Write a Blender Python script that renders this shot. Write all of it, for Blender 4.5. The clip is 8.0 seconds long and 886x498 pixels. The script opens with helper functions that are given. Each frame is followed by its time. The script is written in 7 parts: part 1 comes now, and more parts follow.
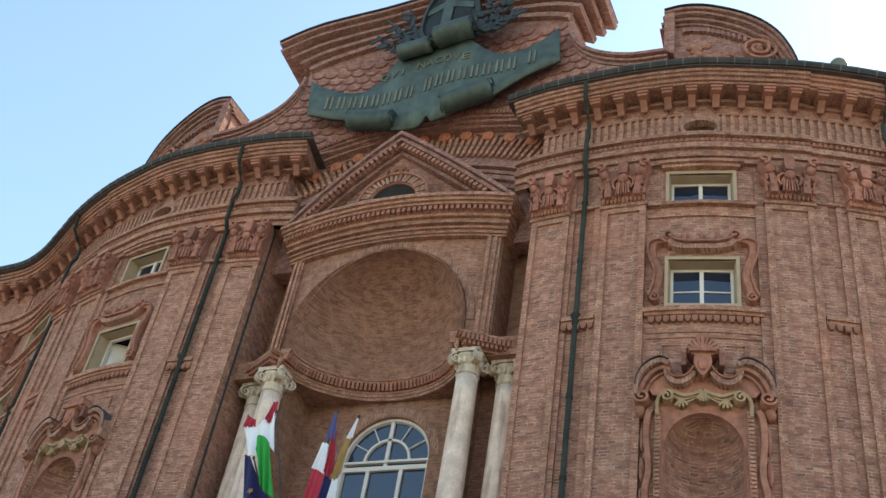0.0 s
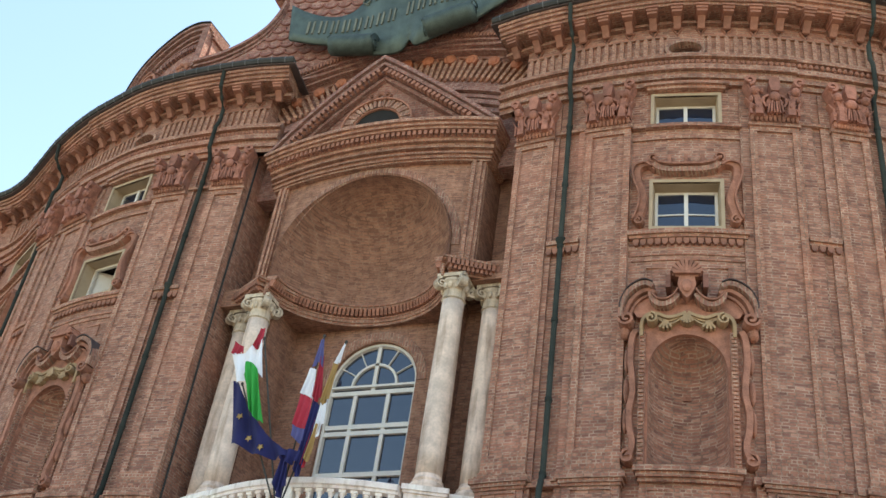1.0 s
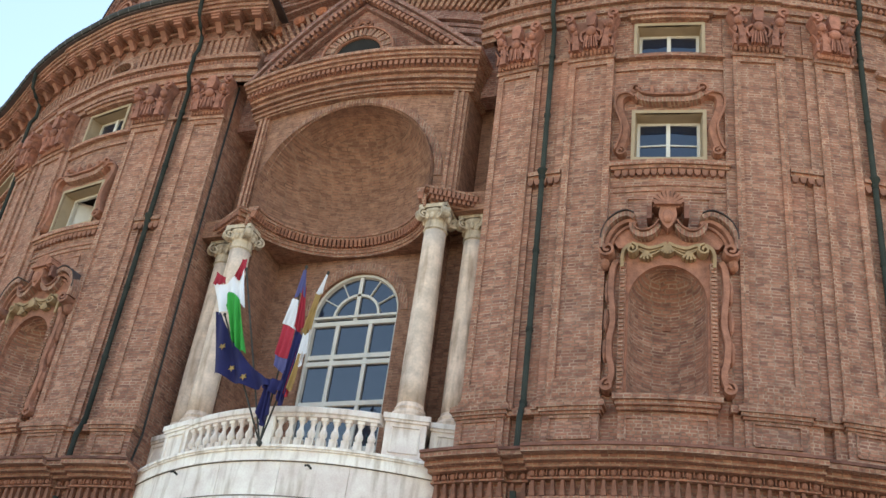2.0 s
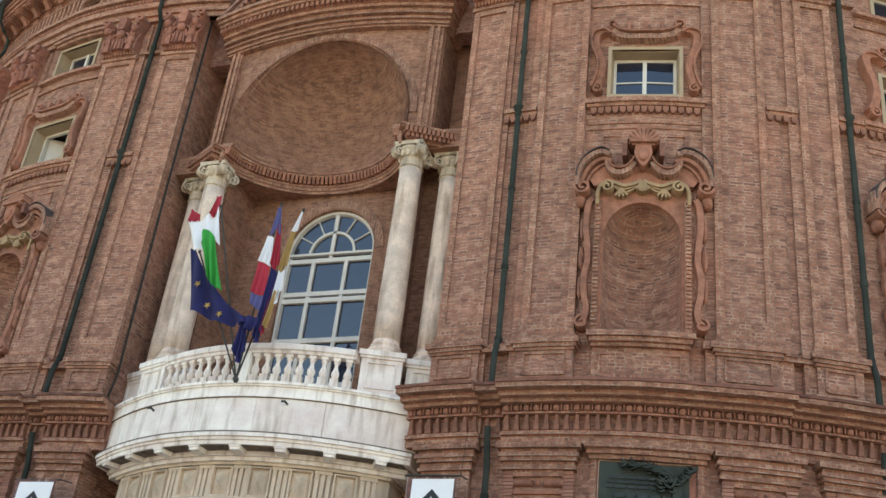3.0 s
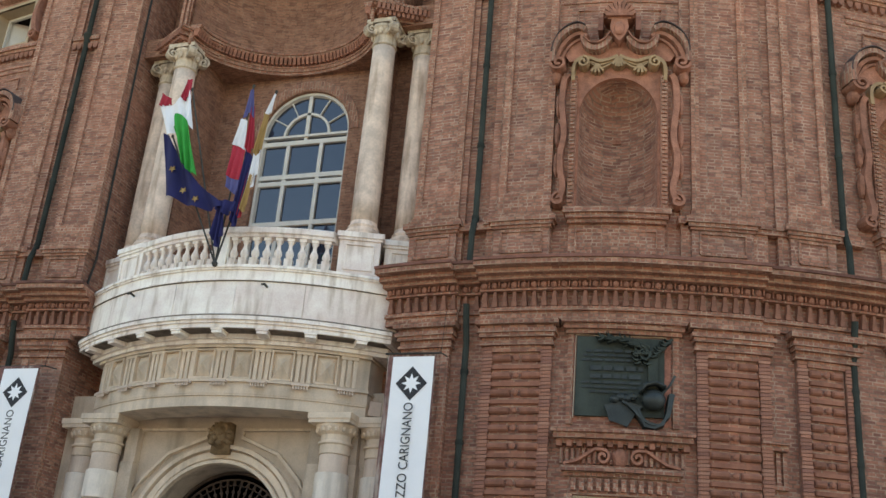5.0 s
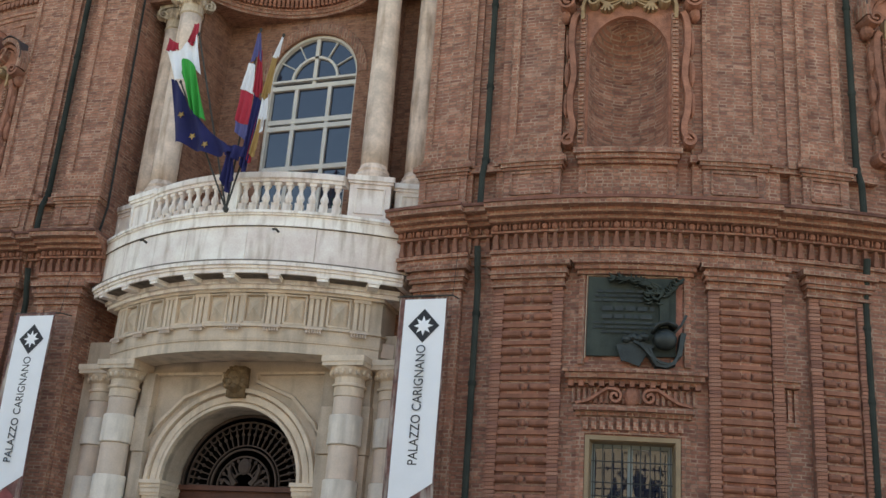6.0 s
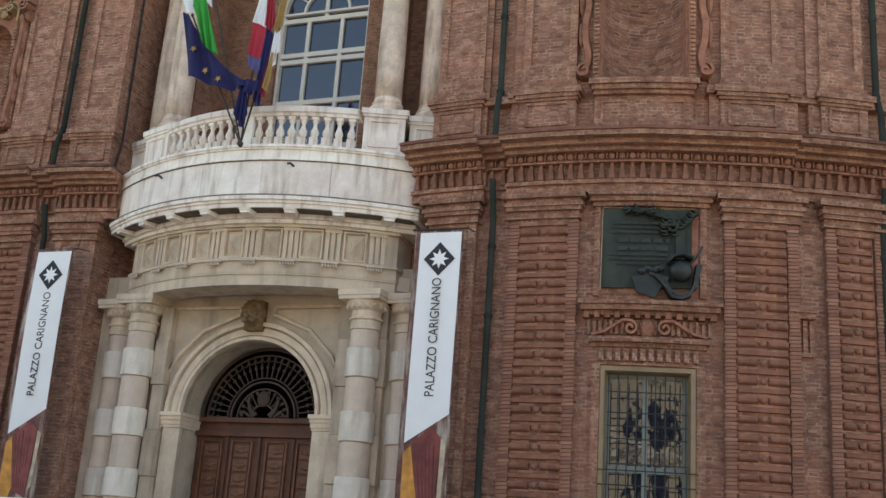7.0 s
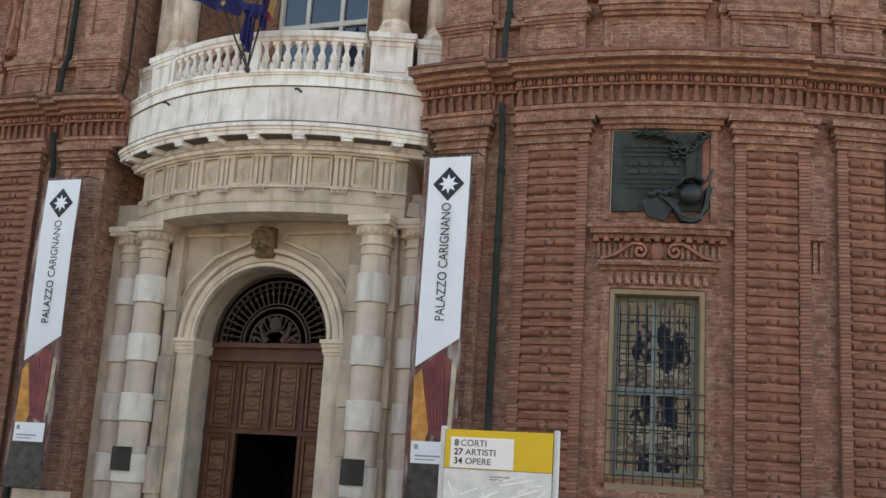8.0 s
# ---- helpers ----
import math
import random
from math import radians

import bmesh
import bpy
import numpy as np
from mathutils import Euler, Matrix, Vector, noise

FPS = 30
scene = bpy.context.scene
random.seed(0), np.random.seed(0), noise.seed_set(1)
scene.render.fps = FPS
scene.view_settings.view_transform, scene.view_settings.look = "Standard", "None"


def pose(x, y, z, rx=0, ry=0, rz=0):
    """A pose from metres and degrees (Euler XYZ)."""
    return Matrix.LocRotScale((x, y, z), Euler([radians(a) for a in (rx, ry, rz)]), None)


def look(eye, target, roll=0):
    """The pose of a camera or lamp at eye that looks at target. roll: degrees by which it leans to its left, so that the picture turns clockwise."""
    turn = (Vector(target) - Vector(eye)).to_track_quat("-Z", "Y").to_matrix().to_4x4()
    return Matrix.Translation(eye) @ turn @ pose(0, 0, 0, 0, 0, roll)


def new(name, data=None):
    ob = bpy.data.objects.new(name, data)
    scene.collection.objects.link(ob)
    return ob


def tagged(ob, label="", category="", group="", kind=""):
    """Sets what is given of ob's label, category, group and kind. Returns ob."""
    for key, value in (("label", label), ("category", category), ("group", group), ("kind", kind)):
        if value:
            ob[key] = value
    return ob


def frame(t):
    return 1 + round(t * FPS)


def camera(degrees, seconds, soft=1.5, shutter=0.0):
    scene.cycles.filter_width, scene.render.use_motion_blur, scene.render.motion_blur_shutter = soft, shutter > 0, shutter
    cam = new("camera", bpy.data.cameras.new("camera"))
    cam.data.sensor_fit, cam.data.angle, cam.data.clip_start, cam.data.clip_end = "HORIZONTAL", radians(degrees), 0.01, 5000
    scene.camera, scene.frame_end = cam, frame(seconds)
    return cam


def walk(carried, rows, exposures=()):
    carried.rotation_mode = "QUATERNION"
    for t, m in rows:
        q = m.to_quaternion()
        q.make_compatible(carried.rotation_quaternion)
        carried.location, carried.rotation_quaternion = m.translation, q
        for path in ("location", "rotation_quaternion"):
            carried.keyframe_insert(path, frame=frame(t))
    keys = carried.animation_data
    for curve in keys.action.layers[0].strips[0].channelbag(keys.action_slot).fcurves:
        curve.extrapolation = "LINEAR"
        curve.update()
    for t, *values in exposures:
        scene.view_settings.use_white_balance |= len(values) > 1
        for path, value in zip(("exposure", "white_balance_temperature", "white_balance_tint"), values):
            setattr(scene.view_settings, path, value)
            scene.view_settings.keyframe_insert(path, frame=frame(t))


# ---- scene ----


# ---- camera: a person stands in the square and tilts the camera down ----
cam = camera(2 * math.degrees(math.atan(784 / 1925)), 8.0)
EYE = (11.77, -19.15, 1.54)
TURNS = [
    (0.0, 27.32, 39.27, 10.54), (0.5, 26.31, 37.69, 9.4), (1.0, 25.52, 35.53, 8.84), (1.5, 24.71, 33.71, 8.38),
    (3.0, 21.78, 28.96, 6.92), (3.5, 20.98, 27.46, 6.31), (4.0, 20.25, 25.89, 5.34), (4.5, 19.78, 24.34, 5.22),
    (6.0, 20.07, 19.75, 4.26), (6.5, 20.32, 18.2, 4.15), (7.0, 20.65, 16.18, 4.0), (7.5, 20.73, 14.21, 4.1),
    (8.0, 20.9, 12.21, 3.59),
]
EXPOSURES = [(0.0, 1.45, 7150, 2), (0.7, 1.64, 7300, 3), (1.5, 1.78, 7650, 5), (3.0, 1.72, 7750, 5), (4.5, 1.6, 7800, 5), (6.5, 1.36, 7850, 7), (8.0, 1.44, 7900, 7)]
walk(cam, [(t, Matrix.Translation(EYE) @ pose(0, 0, 0, 0, 0, yaw) @ pose(0, 0, 0, 90 + pitch) @ pose(0, 0, 0, 0, 0, roll))
           for t, yaw, pitch, roll in TURNS], EXPOSURES)

# ---- light: the facade lies in open shade, the sun stands behind the building ----
SUN_FROM = Vector((0.5, 0.68, 1.0)).normalized()
world = bpy.data.worlds.new("world")
scene.world = world
world.use_nodes = True
wn, wl = world.node_tree.nodes, world.node_tree.links
sky = wn.new("ShaderNodeTexSky")
sky.sky_type, sky.sun_disc = "NISHITA", False
sky.sun_elevation = math.asin(SUN_FROM.z)
sky.sun_rotation = math.atan2(SUN_FROM.x, SUN_FROM.y)
sky.air_density, sky.dust_density, sky.ozone_density = 1.0, 0.45, 0.8
wl.new(sky.outputs[0], wn["Background"].inputs[0])
wn["Background"].inputs[1].default_value = 0.15
lamp = bpy.data.lights.new("sun", "SUN")
lamp.energy, lamp.angle, lamp.color = 3.5, radians(0.5), (1.0, 0.95, 0.86)
sun = new("sun", lamp)
sun.matrix_basis = look(SUN_FROM * 60, (0, 0, 0))


# ---- materials ----
def material(name, base, rough=0.8, metal=0.0, var=0.25, scale=3.0, fine=30.0, bump=0.15, dirt=None, dirt_amount=0.4, dirt_scale=0.7, spec=0.3):
    m = bpy.data.materials.new(name)
    m.use_nodes = True
    n, l = m.node_tree.nodes, m.node_tree.links
    b = n["Principled BSDF"]
    b.inputs["Roughness"].default_value, b.inputs["Metallic"].default_value = rough, metal
    b.inputs["Specular IOR Level"].default_value = spec
    co = n.new("ShaderNodeTexCoord")
    a = n.new("ShaderNodeTexNoise")
    a.inputs["Scale"].default_value, a.inputs["Detail"].default_value = scale, 8
    l.new(co.outputs["Object"], a.inputs["Vector"])
    g = n.new("ShaderNodeTexNoise")
    g.inputs["Scale"].default_value, g.inputs["Detail"].default_value = fine, 4
    l.new(co.outputs["Object"], g.inputs["Vector"])
    info = n.new("ShaderNodeObjectInfo")
    mix = n.new("ShaderNodeMix")
    mix.data_type = "RGBA"
    mix.inputs[6].default_value = [c * (1 - var) for c in base] + [1]
    mix.inputs[7].default_value = [min(1, c * (1 + var)) for c in base] + [1]
    ad = n.new("ShaderNodeMath")
    ad.operation = "MULTIPLY_ADD"
    l.new(g.outputs[0], ad.inputs[0])
    ad.inputs[1].default_value = 0.5
    l.new(a.outputs[0], ad.inputs[2])
    sub = n.new("ShaderNodeMath")
    sub.operation = "MULTIPLY_ADD"
    l.new(info.outputs["Random"], sub.inputs[0])
    sub.inputs[1].default_value = 0.3
    l.new(ad.outputs[0], sub.inputs[2])
    ramp = n.new("ShaderNodeMapRange")
    ramp.inputs[1].default_value, ramp.inputs[2].default_value = 0.6, 1.2
    l.new(sub.outputs[0], ramp.inputs[0])
    l.new(ramp.outputs[0], mix.inputs[0])
    out = mix.outputs[2]
    if dirt:
        st = n.new("ShaderNodeTexNoise")
        st.inputs["Scale"].default_value, st.inputs["Detail"].default_value = dirt_scale, 6
        mp = n.new("ShaderNodeMapping")
        mp.inputs["Scale"].default_value = (3.0, 3.0, 0.45)
        l.new(co.outputs["Object"], mp.inputs[0])
        l.new(mp.outputs[0], st.inputs["Vector"])
        mr = n.new("ShaderNodeMapRange")
        mr.inputs[1].default_value, mr.inputs[2].default_value, mr.inputs[4].default_value = 0.5, 0.72, dirt_amount
        l.new(st.outputs[0], mr.inputs[0])
        m2 = n.new("ShaderNodeMix")
        m2.data_type = "RGBA"
        l.new(mr.outputs[0], m2.inputs[0])
        l.new(out, m2.inputs[6])
        m2.inputs[7].default_value = (*dirt, 1)
        out = m2.outputs[2]
    l.new(out, b.inputs["Base Color"])
    bp = n.new("ShaderNodeBump")
    bp.inputs["Strength"].default_value, bp.inputs["Distance"].default_value = bump, 0.02
    l.new(g.outputs[0], bp.inputs["Height"])
    l.new(bp.outputs[0], b.inputs["Normal"])
    return m


def brickwork(name, one, two, mortar, width=0.27, row=0.076, turned=False, mort=0.014, orange=0.35):
    """Brick laid in courses, by the unwrapped metres of the wall."""
    m = bpy.data.materials.new(name)
    m.use_nodes = True
    n, l = m.node_tree.nodes, m.node_tree.links
    b = n["Principled BSDF"]
    b.inputs["Roughness"].default_value = 0.92
    b.inputs["Specular IOR Level"].default_value = 0.2
    uv = n.new("ShaderNodeUVMap")
    uv.uv_map = "metres"
    mp = n.new("ShaderNodeMapping")
    if turned:
        mp.inputs["Rotation"].default_value = (0, 0, radians(90))
    l.new(uv.outputs[0], mp.inputs[0])
    wob = n.new("ShaderNodeTexNoise")
    wob.inputs["Scale"].default_value, wob.inputs["Detail"].default_value = 3.0, 3
    l.new(mp.outputs[0], wob.inputs["Vector"])
    va = n.new("ShaderNodeVectorMath")
    va.operation = "MULTIPLY_ADD"
    l.new(wob.outputs["Color"], va.inputs[0])
    va.inputs[1].default_value = (0.035, 0.016, 0)
    l.new(mp.outputs[0], va.inputs[2])

    def courses(first, second, joint):
        t = n.new("ShaderNodeTexBrick")
        t.offset, t.squash, t.squash_frequency = 0.5, 0.6, 2
        t.inputs["Color1"].default_value, t.inputs["Color2"].default_value = (*first, 1), (*second, 1)
        t.inputs["Mortar"].default_value = (*joint, 1)
        t.inputs["Scale"].default_value = 1.0
        t.inputs["Mortar Size"].default_value, t.inputs["Mortar Smooth"].default_value = mort, 0.3
        t.inputs["Brick Width"].default_value, t.inputs["Row Height"].default_value = width, row
        t.inputs["Bias"].default_value = 0.0
        l.new(va.outputs[0], t.inputs["Vector"])
        return t

    def ranged(src, a, b, lo, hi):
        mr = n.new("ShaderNodeMapRange")
        for k, q in zip((1, 2, 3, 4), (a, b, lo, hi)):
            mr.inputs[k].default_value = q
        l.new(src, mr.inputs[0])
        return mr.outputs[0]

    def mixed(fac, a, colour):
        m_ = n.new("ShaderNodeMix")
        m_.data_type = "RGBA"
        l.new(fac, m_.inputs[0])
        l.new(a, m_.inputs[6])
        m_.inputs[7].default_value = (*colour, 1)
        return m_.outputs[2]

    def noise(src, size, detail):
        q = n.new("ShaderNodeTexNoise")
        q.inputs["Scale"].default_value, q.inputs["Detail"].default_value = size, detail
        l.new(src, q.inputs["Vector"])
        return q.outputs[0]

    def times(a, b):
        mu = n.new("ShaderNodeMath")
        mu.operation = "MULTIPLY"
        l.new(a, mu.inputs[0])
        l.new(b, mu.inputs[1])
        return mu.outputs[0]

    t = courses(one, two, mortar)
    lot = courses((0, 0, 0), (1, 1, 1), (0.5, 0.5, 0.5))
    co = n.new("ShaderNodeTexCoord").outputs["Object"]
    big, mid, small = noise(co, 0.45, 7), noise(co, 2.2, 5), noise(co, 16.0, 3)
    # joints: some filled and pale, many washed out and dark
    col = mixed(times(t.outputs["Fac"], ranged(noise(mp.outputs[0], 5.0, 4), 0.42, 0.58, 0.0, 0.65)), t.outputs["Color"], [c * 0.42 for c in two])
    # single burnt bricks and single pale ones
    col = mixed(ranged(lot.outputs["Color"], 0.78, 0.95, 0.0, 0.42), col, (two[0] * 0.55, two[1] * 0.58, two[2] * 0.65))
    col = mixed(ranged(lot.outputs["Color"], 0.18, 0.04, 0.0, 0.36), col, (mortar[0] * 1.12, mortar[1] * 1.08, mortar[2] * 1.08))
    # patches of fresher, more orange brick, and of lime bloom
    col = mixed(ranged(big, 0.55, 0.75, 0.0, orange), col, (one[0] * 1.3, one[1] * 1.05, one[2] * 0.95))
    col = mixed(ranged(noise(co, 0.9, 8), 0.56, 0.74, 0.0, 0.22), col, (mortar[0] * 1.05, mortar[1] * 1.08, mortar[2] * 1.15))
    info = n.new("ShaderNodeObjectInfo")
    wear = times(times(ranged(mid, 0.3, 0.7, 0.84, 1.14), ranged(small, 0.3, 0.7, 0.88, 1.12)), ranged(info.outputs["Random"], 0.0, 1.0, 0.9, 1.1))
    sc = n.new("ShaderNodeVectorMath")
    sc.operation = "SCALE"
    l.new(col, sc.inputs[0])
    l.new(wear, sc.inputs["Scale"])
    l.new(sc.outputs[0], b.inputs["Base Color"])
    hs = n.new("ShaderNodeMath")
    hs.operation = "SUBTRACT"
    l.new(small, hs.inputs[0])
    l.new(t.outputs["Fac"], hs.inputs[1])
    bp = n.new("ShaderNodeBump")
    bp.inputs["Strength"].default_value, bp.inputs["Distance"].default_value = 0.8, 0.014
    l.new(hs.outputs[0], bp.inputs["Height"])
    l.new(bp.outputs[0], b.inputs["Normal"])
    return m


BRICK = brickwork("brick", (0.392, 0.176, 0.117), (0.262, 0.12, 0.087), (0.42, 0.275, 0.2))
BRICK_EDGE = brickwork("brick_edge", (0.395, 0.175, 0.113), (0.295, 0.13, 0.09), (0.43, 0.28, 0.2), width=0.16)
BRICK_UP = brickwork("brick_upright", (0.360, 0.171, 0.118), (0.267, 0.128, 0.094), (0.394, 0.268, 0.192), turned=True)
BRICK_RED = brickwork("brick_red", (0.319, 0.137, 0.106), (0.238, 0.105, 0.084), (0.360, 0.244, 0.198), width=0.2, orange=0.15)
# dark tone for black crust, and for shade painted under cornice and slab
GRIME_SHADE = material("grime_and_shade", (0.17, 0.135, 0.105), 0.9, var=0.5, scale=5)
BRICK_PALE = brickwork("brick_pale", (0.36, 0.178, 0.117), (0.27, 0.132, 0.09), (0.345, 0.2, 0.138), orange=0.1)
TERRA = material("terracotta", (0.315, 0.14, 0.092), 0.92, var=0.4, scale=6, bump=0.7, dirt=(0.17, 0.09, 0.068), dirt_amount=0.6)
TERRA_RED = material("terracotta_red", (0.325, 0.138, 0.095), 0.92, var=0.45, scale=6, bump=0.8, dirt=(0.18, 0.09, 0.07), dirt_amount=0.6)
WEATHERED_RED = material("weathered_red_slab", (0.19, 0.085, 0.062), 0.9, var=0.45, scale=4)
TERRA_DARK = material("weathered_slab", (0.075, 0.055, 0.052), 0.9, var=0.4)
OCHRE = material("ochre_stucco", (0.36, 0.24, 0.135), 0.9, var=0.25, scale=5, dirt=(0.3, 0.2, 0.12))
COLUMN_MARBLE = material("column_marble", (0.75, 0.59, 0.48), 0.7, var=0.26, scale=3.5, fine=18.0, bump=0.3, dirt=(0.33, 0.22, 0.155), dirt_amount=0.85, dirt_scale=1.7)
CAPITAL = material("capital_stone", (0.55, 0.45, 0.34), 0.8, var=0.25, scale=6, dirt=(0.16, 0.12, 0.09), dirt_amount=0.8, dirt_scale=2.2)
GILT = material("browned_stone", (0.25, 0.165, 0.09), 0.7, var=0.4, scale=7)
DULL_IRON = material("brown_iron", (0.085, 0.058, 0.045), 0.6, 0.3, var=0.3)
SCALE_BRICK = material("scale_brick", (0.225, 0.095, 0.075), 0.92, var=0.3, scale=5, bump=0.4, dirt=(0.17, 0.085, 0.07), dirt_amount=0.6)
ORANGE_CLAY = material("orange_clay", (0.40, 0.148, 0.082), 0.9, var=0.25, scale=6, bump=0.3)
MARBLE = material("white_marble", (0.94, 0.785, 0.705), 0.6, var=0.2, scale=2.5, dirt=(0.36, 0.26, 0.175), dirt_amount=0.66, dirt_scale=1.9)
STONE = material("cream_stone", (0.69, 0.56, 0.43), 0.8, var=0.2, scale=2.5, dirt=(0.24, 0.19, 0.14), dirt_amount=0.5, dirt_scale=1.2)
# cream stone, weathered, with the shade behind the columns mixed into its colour
PORTAL_STONE = material("shaded_weathered_stone", (0.52, 0.42, 0.325), 0.85, var=0.25, scale=2.5, dirt=(0.2, 0.165, 0.125), dirt_amount=0.6, dirt_scale=1.0)
STONE_GREY = material("grey_stone", (0.69, 0.555, 0.45), 0.8, var=0.15, scale=2.5, dirt=(0.2, 0.17, 0.14), dirt_amount=0.5)
LEAD_LIGHT = material("worn_lead", (0.12, 0.12, 0.12), 0.6, 0.3, var=0.3)
COPPER = material("painted_pipe", (0.036, 0.041, 0.035), 0.8, 0.0, var=0.4, scale=2, spec=0.06)
LEAD = material("gutter_metal", (0.045, 0.045, 0.042), 0.7, 0.0, var=0.35, spec=0.12)
BRONZE = material("green_bronze", (0.068, 0.09, 0.078), 0.55, 0.35, var=0.4, scale=3, dirt=(0.125, 0.165, 0.14), dirt_amount=0.6)
PLAQUE_BRONZE = material("plaque_bronze", (0.05, 0.06, 0.05), 0.6, 0.1, var=0.35, scale=3, dirt=(0.075, 0.09, 0.075), dirt_amount=0.5, spec=0.15)
BRONZE_DARK = material("dark_bronze", (0.045, 0.052, 0.05), 0.5, 0.4, var=0.35, scale=4)
BRONZE_LETTER = material("bronze_letter", (0.17, 0.165, 0.115), 0.5, 0.4)
CREAM = material("cream_paint", (0.39, 0.295, 0.195), 0.7, var=0.12, scale=4, bump=0.05)
TAN = material("tan_paint", (0.34, 0.245, 0.15), 0.7, var=0.15, scale=4, bump=0.05)
DRUM = material("drum_stone", (0.78, 0.695, 0.60), 0.75, var=0.14, scale=3, dirt=(0.36, 0.31, 0.25), dirt_amount=0.6, dirt_scale=1.3)
PALE_TRIM = material("pale_plaster", (0.7, 0.66, 0.58), 0.9, var=0.06)
SASH = material("sash_paint", (0.62, 0.585, 0.53), 0.5, var=0.1, bump=0.04)
GREYSASH = material("grey_sash_paint", (0.27, 0.30, 0.28), 0.5, var=0.1, bump=0.04)
IRON = material("iron", (0.06, 0.06, 0.055), 0.7, 0.1, var=0.3, spec=0.12)
WOOD = material("door_wood", (0.13, 0.05, 0.03), 0.5, var=0.35, scale=3, fine=18)
WOOD_LIGHT = material("door_panel_wood", (0.17, 0.075, 0.042), 0.5, var=0.35, scale=5, fine=18)
# near-black that stands for the shade inside rooms and openings
DARK = material("interior_shade", (0.02, 0.018, 0.016), 0.9, var=0.3)
PAVING = material("paving_stone", (0.23, 0.20, 0.17), 0.85, var=0.2, scale=1.2)
FAR_WALL = material("far_plaster", (0.52, 0.44, 0.33), 0.9, var=0.1, scale=0.4)
WHITE = material("banner_white", (0.9, 0.9, 0.9), 0.7, var=0.03, bump=0.02)
INK = material("ink", (0.035, 0.035, 0.038), 0.7, var=0.05, bump=0.0)
GREY_INK = material("grey_ink", (0.35, 0.35, 0.36), 0.7, var=0.05, bump=0.0)
PRINT_RED = material("print_red", (0.24, 0.065, 0.06), 0.7, var=0.4, scale=2.5, fine=6)
PRINT_GOLD = material("print_gold", (0.55, 0.25, 0.06), 0.7, var=0.5, scale=3, fine=9, dirt=(0.15, 0.06, 0.03), dirt_scale=1.5)
PRINT_CREAM = material("print_cream", (0.58, 0.47, 0.33), 0.7, var=0.35, scale=6, fine=30)
PRINT_FOLD = material("print_fold", (0.15, 0.045, 0.042), 0.7, var=0.4, scale=4)
PRINT_DARK = material("print_dark", (0.09, 0.075, 0.06), 0.7, var=0.5, scale=5, fine=12)
PRINT_PICTURE = material("print_picture", (0.13, 0.06, 0.05), 0.7, var=0.8, scale=5, fine=14, dirt=(0.55, 0.48, 0.40), dirt_amount=0.95, dirt_scale=2.6)
YELLOW = material("yellow_panel", (0.72, 0.49, 0.035), 0.4, var=0.04, bump=0.0)
PANEL = material("white_panel", (0.88, 0.88, 0.88), 0.35, var=0.03, bump=0.0)
MAP = material("map_print", (0.66, 0.68, 0.67), 0.4, var=0.2, scale=7, fine=20, bump=0.0)
ALU = material("aluminium", (0.55, 0.57, 0.58), 0.5, 0.4, var=0.08)
F_BLUE = material("flag_blue", (0.018, 0.018, 0.085), 0.8, var=0.15)
F_GREEN = material("flag_green", (0.03, 0.30, 0.05), 0.8, var=0.1)
F_WHITE = material("flag_white", (0.74, 0.74, 0.76), 0.8, var=0.06)
F_RED = material("flag_red", (0.38, 0.03, 0.05), 0.8, var=0.12)
F_PALE = material("flag_pale_blue", (0.10, 0.10, 0.24), 0.8, var=0.12)
F_GOLD = material("flag_gold", (0.38, 0.24, 0.09), 0.8, var=0.15)
BRICK_COURSE = material("rustic_brick", (0.27, 0.12, 0.08), 0.92, var=0.3, scale=6, fine=40, dirt=(0.36, 0.15, 0.09), dirt_amount=0.5, dirt_scale=2)
PLAQUE = material("dark_plaque", (0.04, 0.036, 0.03), 0.5, 0.3, var=0.3)


def glass_material(name, tint, rough):
    m = bpy.data.materials.new(name)
    m.use_nodes = True
    b = m.node_tree.nodes["Principled BSDF"]
    b.inputs["Base Color"].default_value = (*tint, 1)
    b.inputs["Roughness"].default_value = rough
    b.inputs["Specular IOR Level"].default_value = 0.85
    b.inputs["IOR"].default_value = 1.58
    n, l = m.node_tree.nodes, m.node_tree.links
    ns = n.new("ShaderNodeTexNoise")
    ns.inputs["Scale"].default_value = 2.2
    co = n.new("ShaderNodeTexCoord")
    l.new(co.outputs["Object"], ns.inputs["Vector"])
    bp = n.new("ShaderNodeBump")
    bp.inputs["Strength"].default_value, bp.inputs["Distance"].default_value = 0.12, 0.05
    l.new(ns.outputs[0], bp.inputs["Height"])
    l.new(bp.outputs[0], b.inputs["Normal"])
    return m


GLASS = glass_material("window_glass", (0.012, 0.019, 0.038), 0.03)

# ---- the plan of the facade: a waving wall, alike on both sides of the portal ----
KNOTS = [(0.0, 0.12), (2.0, 0.12), (3.1, -0.02), (4.2, -0.2), (5.5, -0.28), (7.0, -0.28), (8.5, -0.12), (9.8, 0.23), (10.8, 0.54),
         (12.0, 1.03), (13.1, 1.58), (14.3, 2.3), (15.8, 3.16), (16.8, 3.54), (18.0, 3.68), (20.0, 3.7), (30.0, 3.7)]
KX, KY = np.array([k[0] for k in KNOTS]), np.array([k[1] for k in KNOTS])
KM = np.gradient(KY, KX)


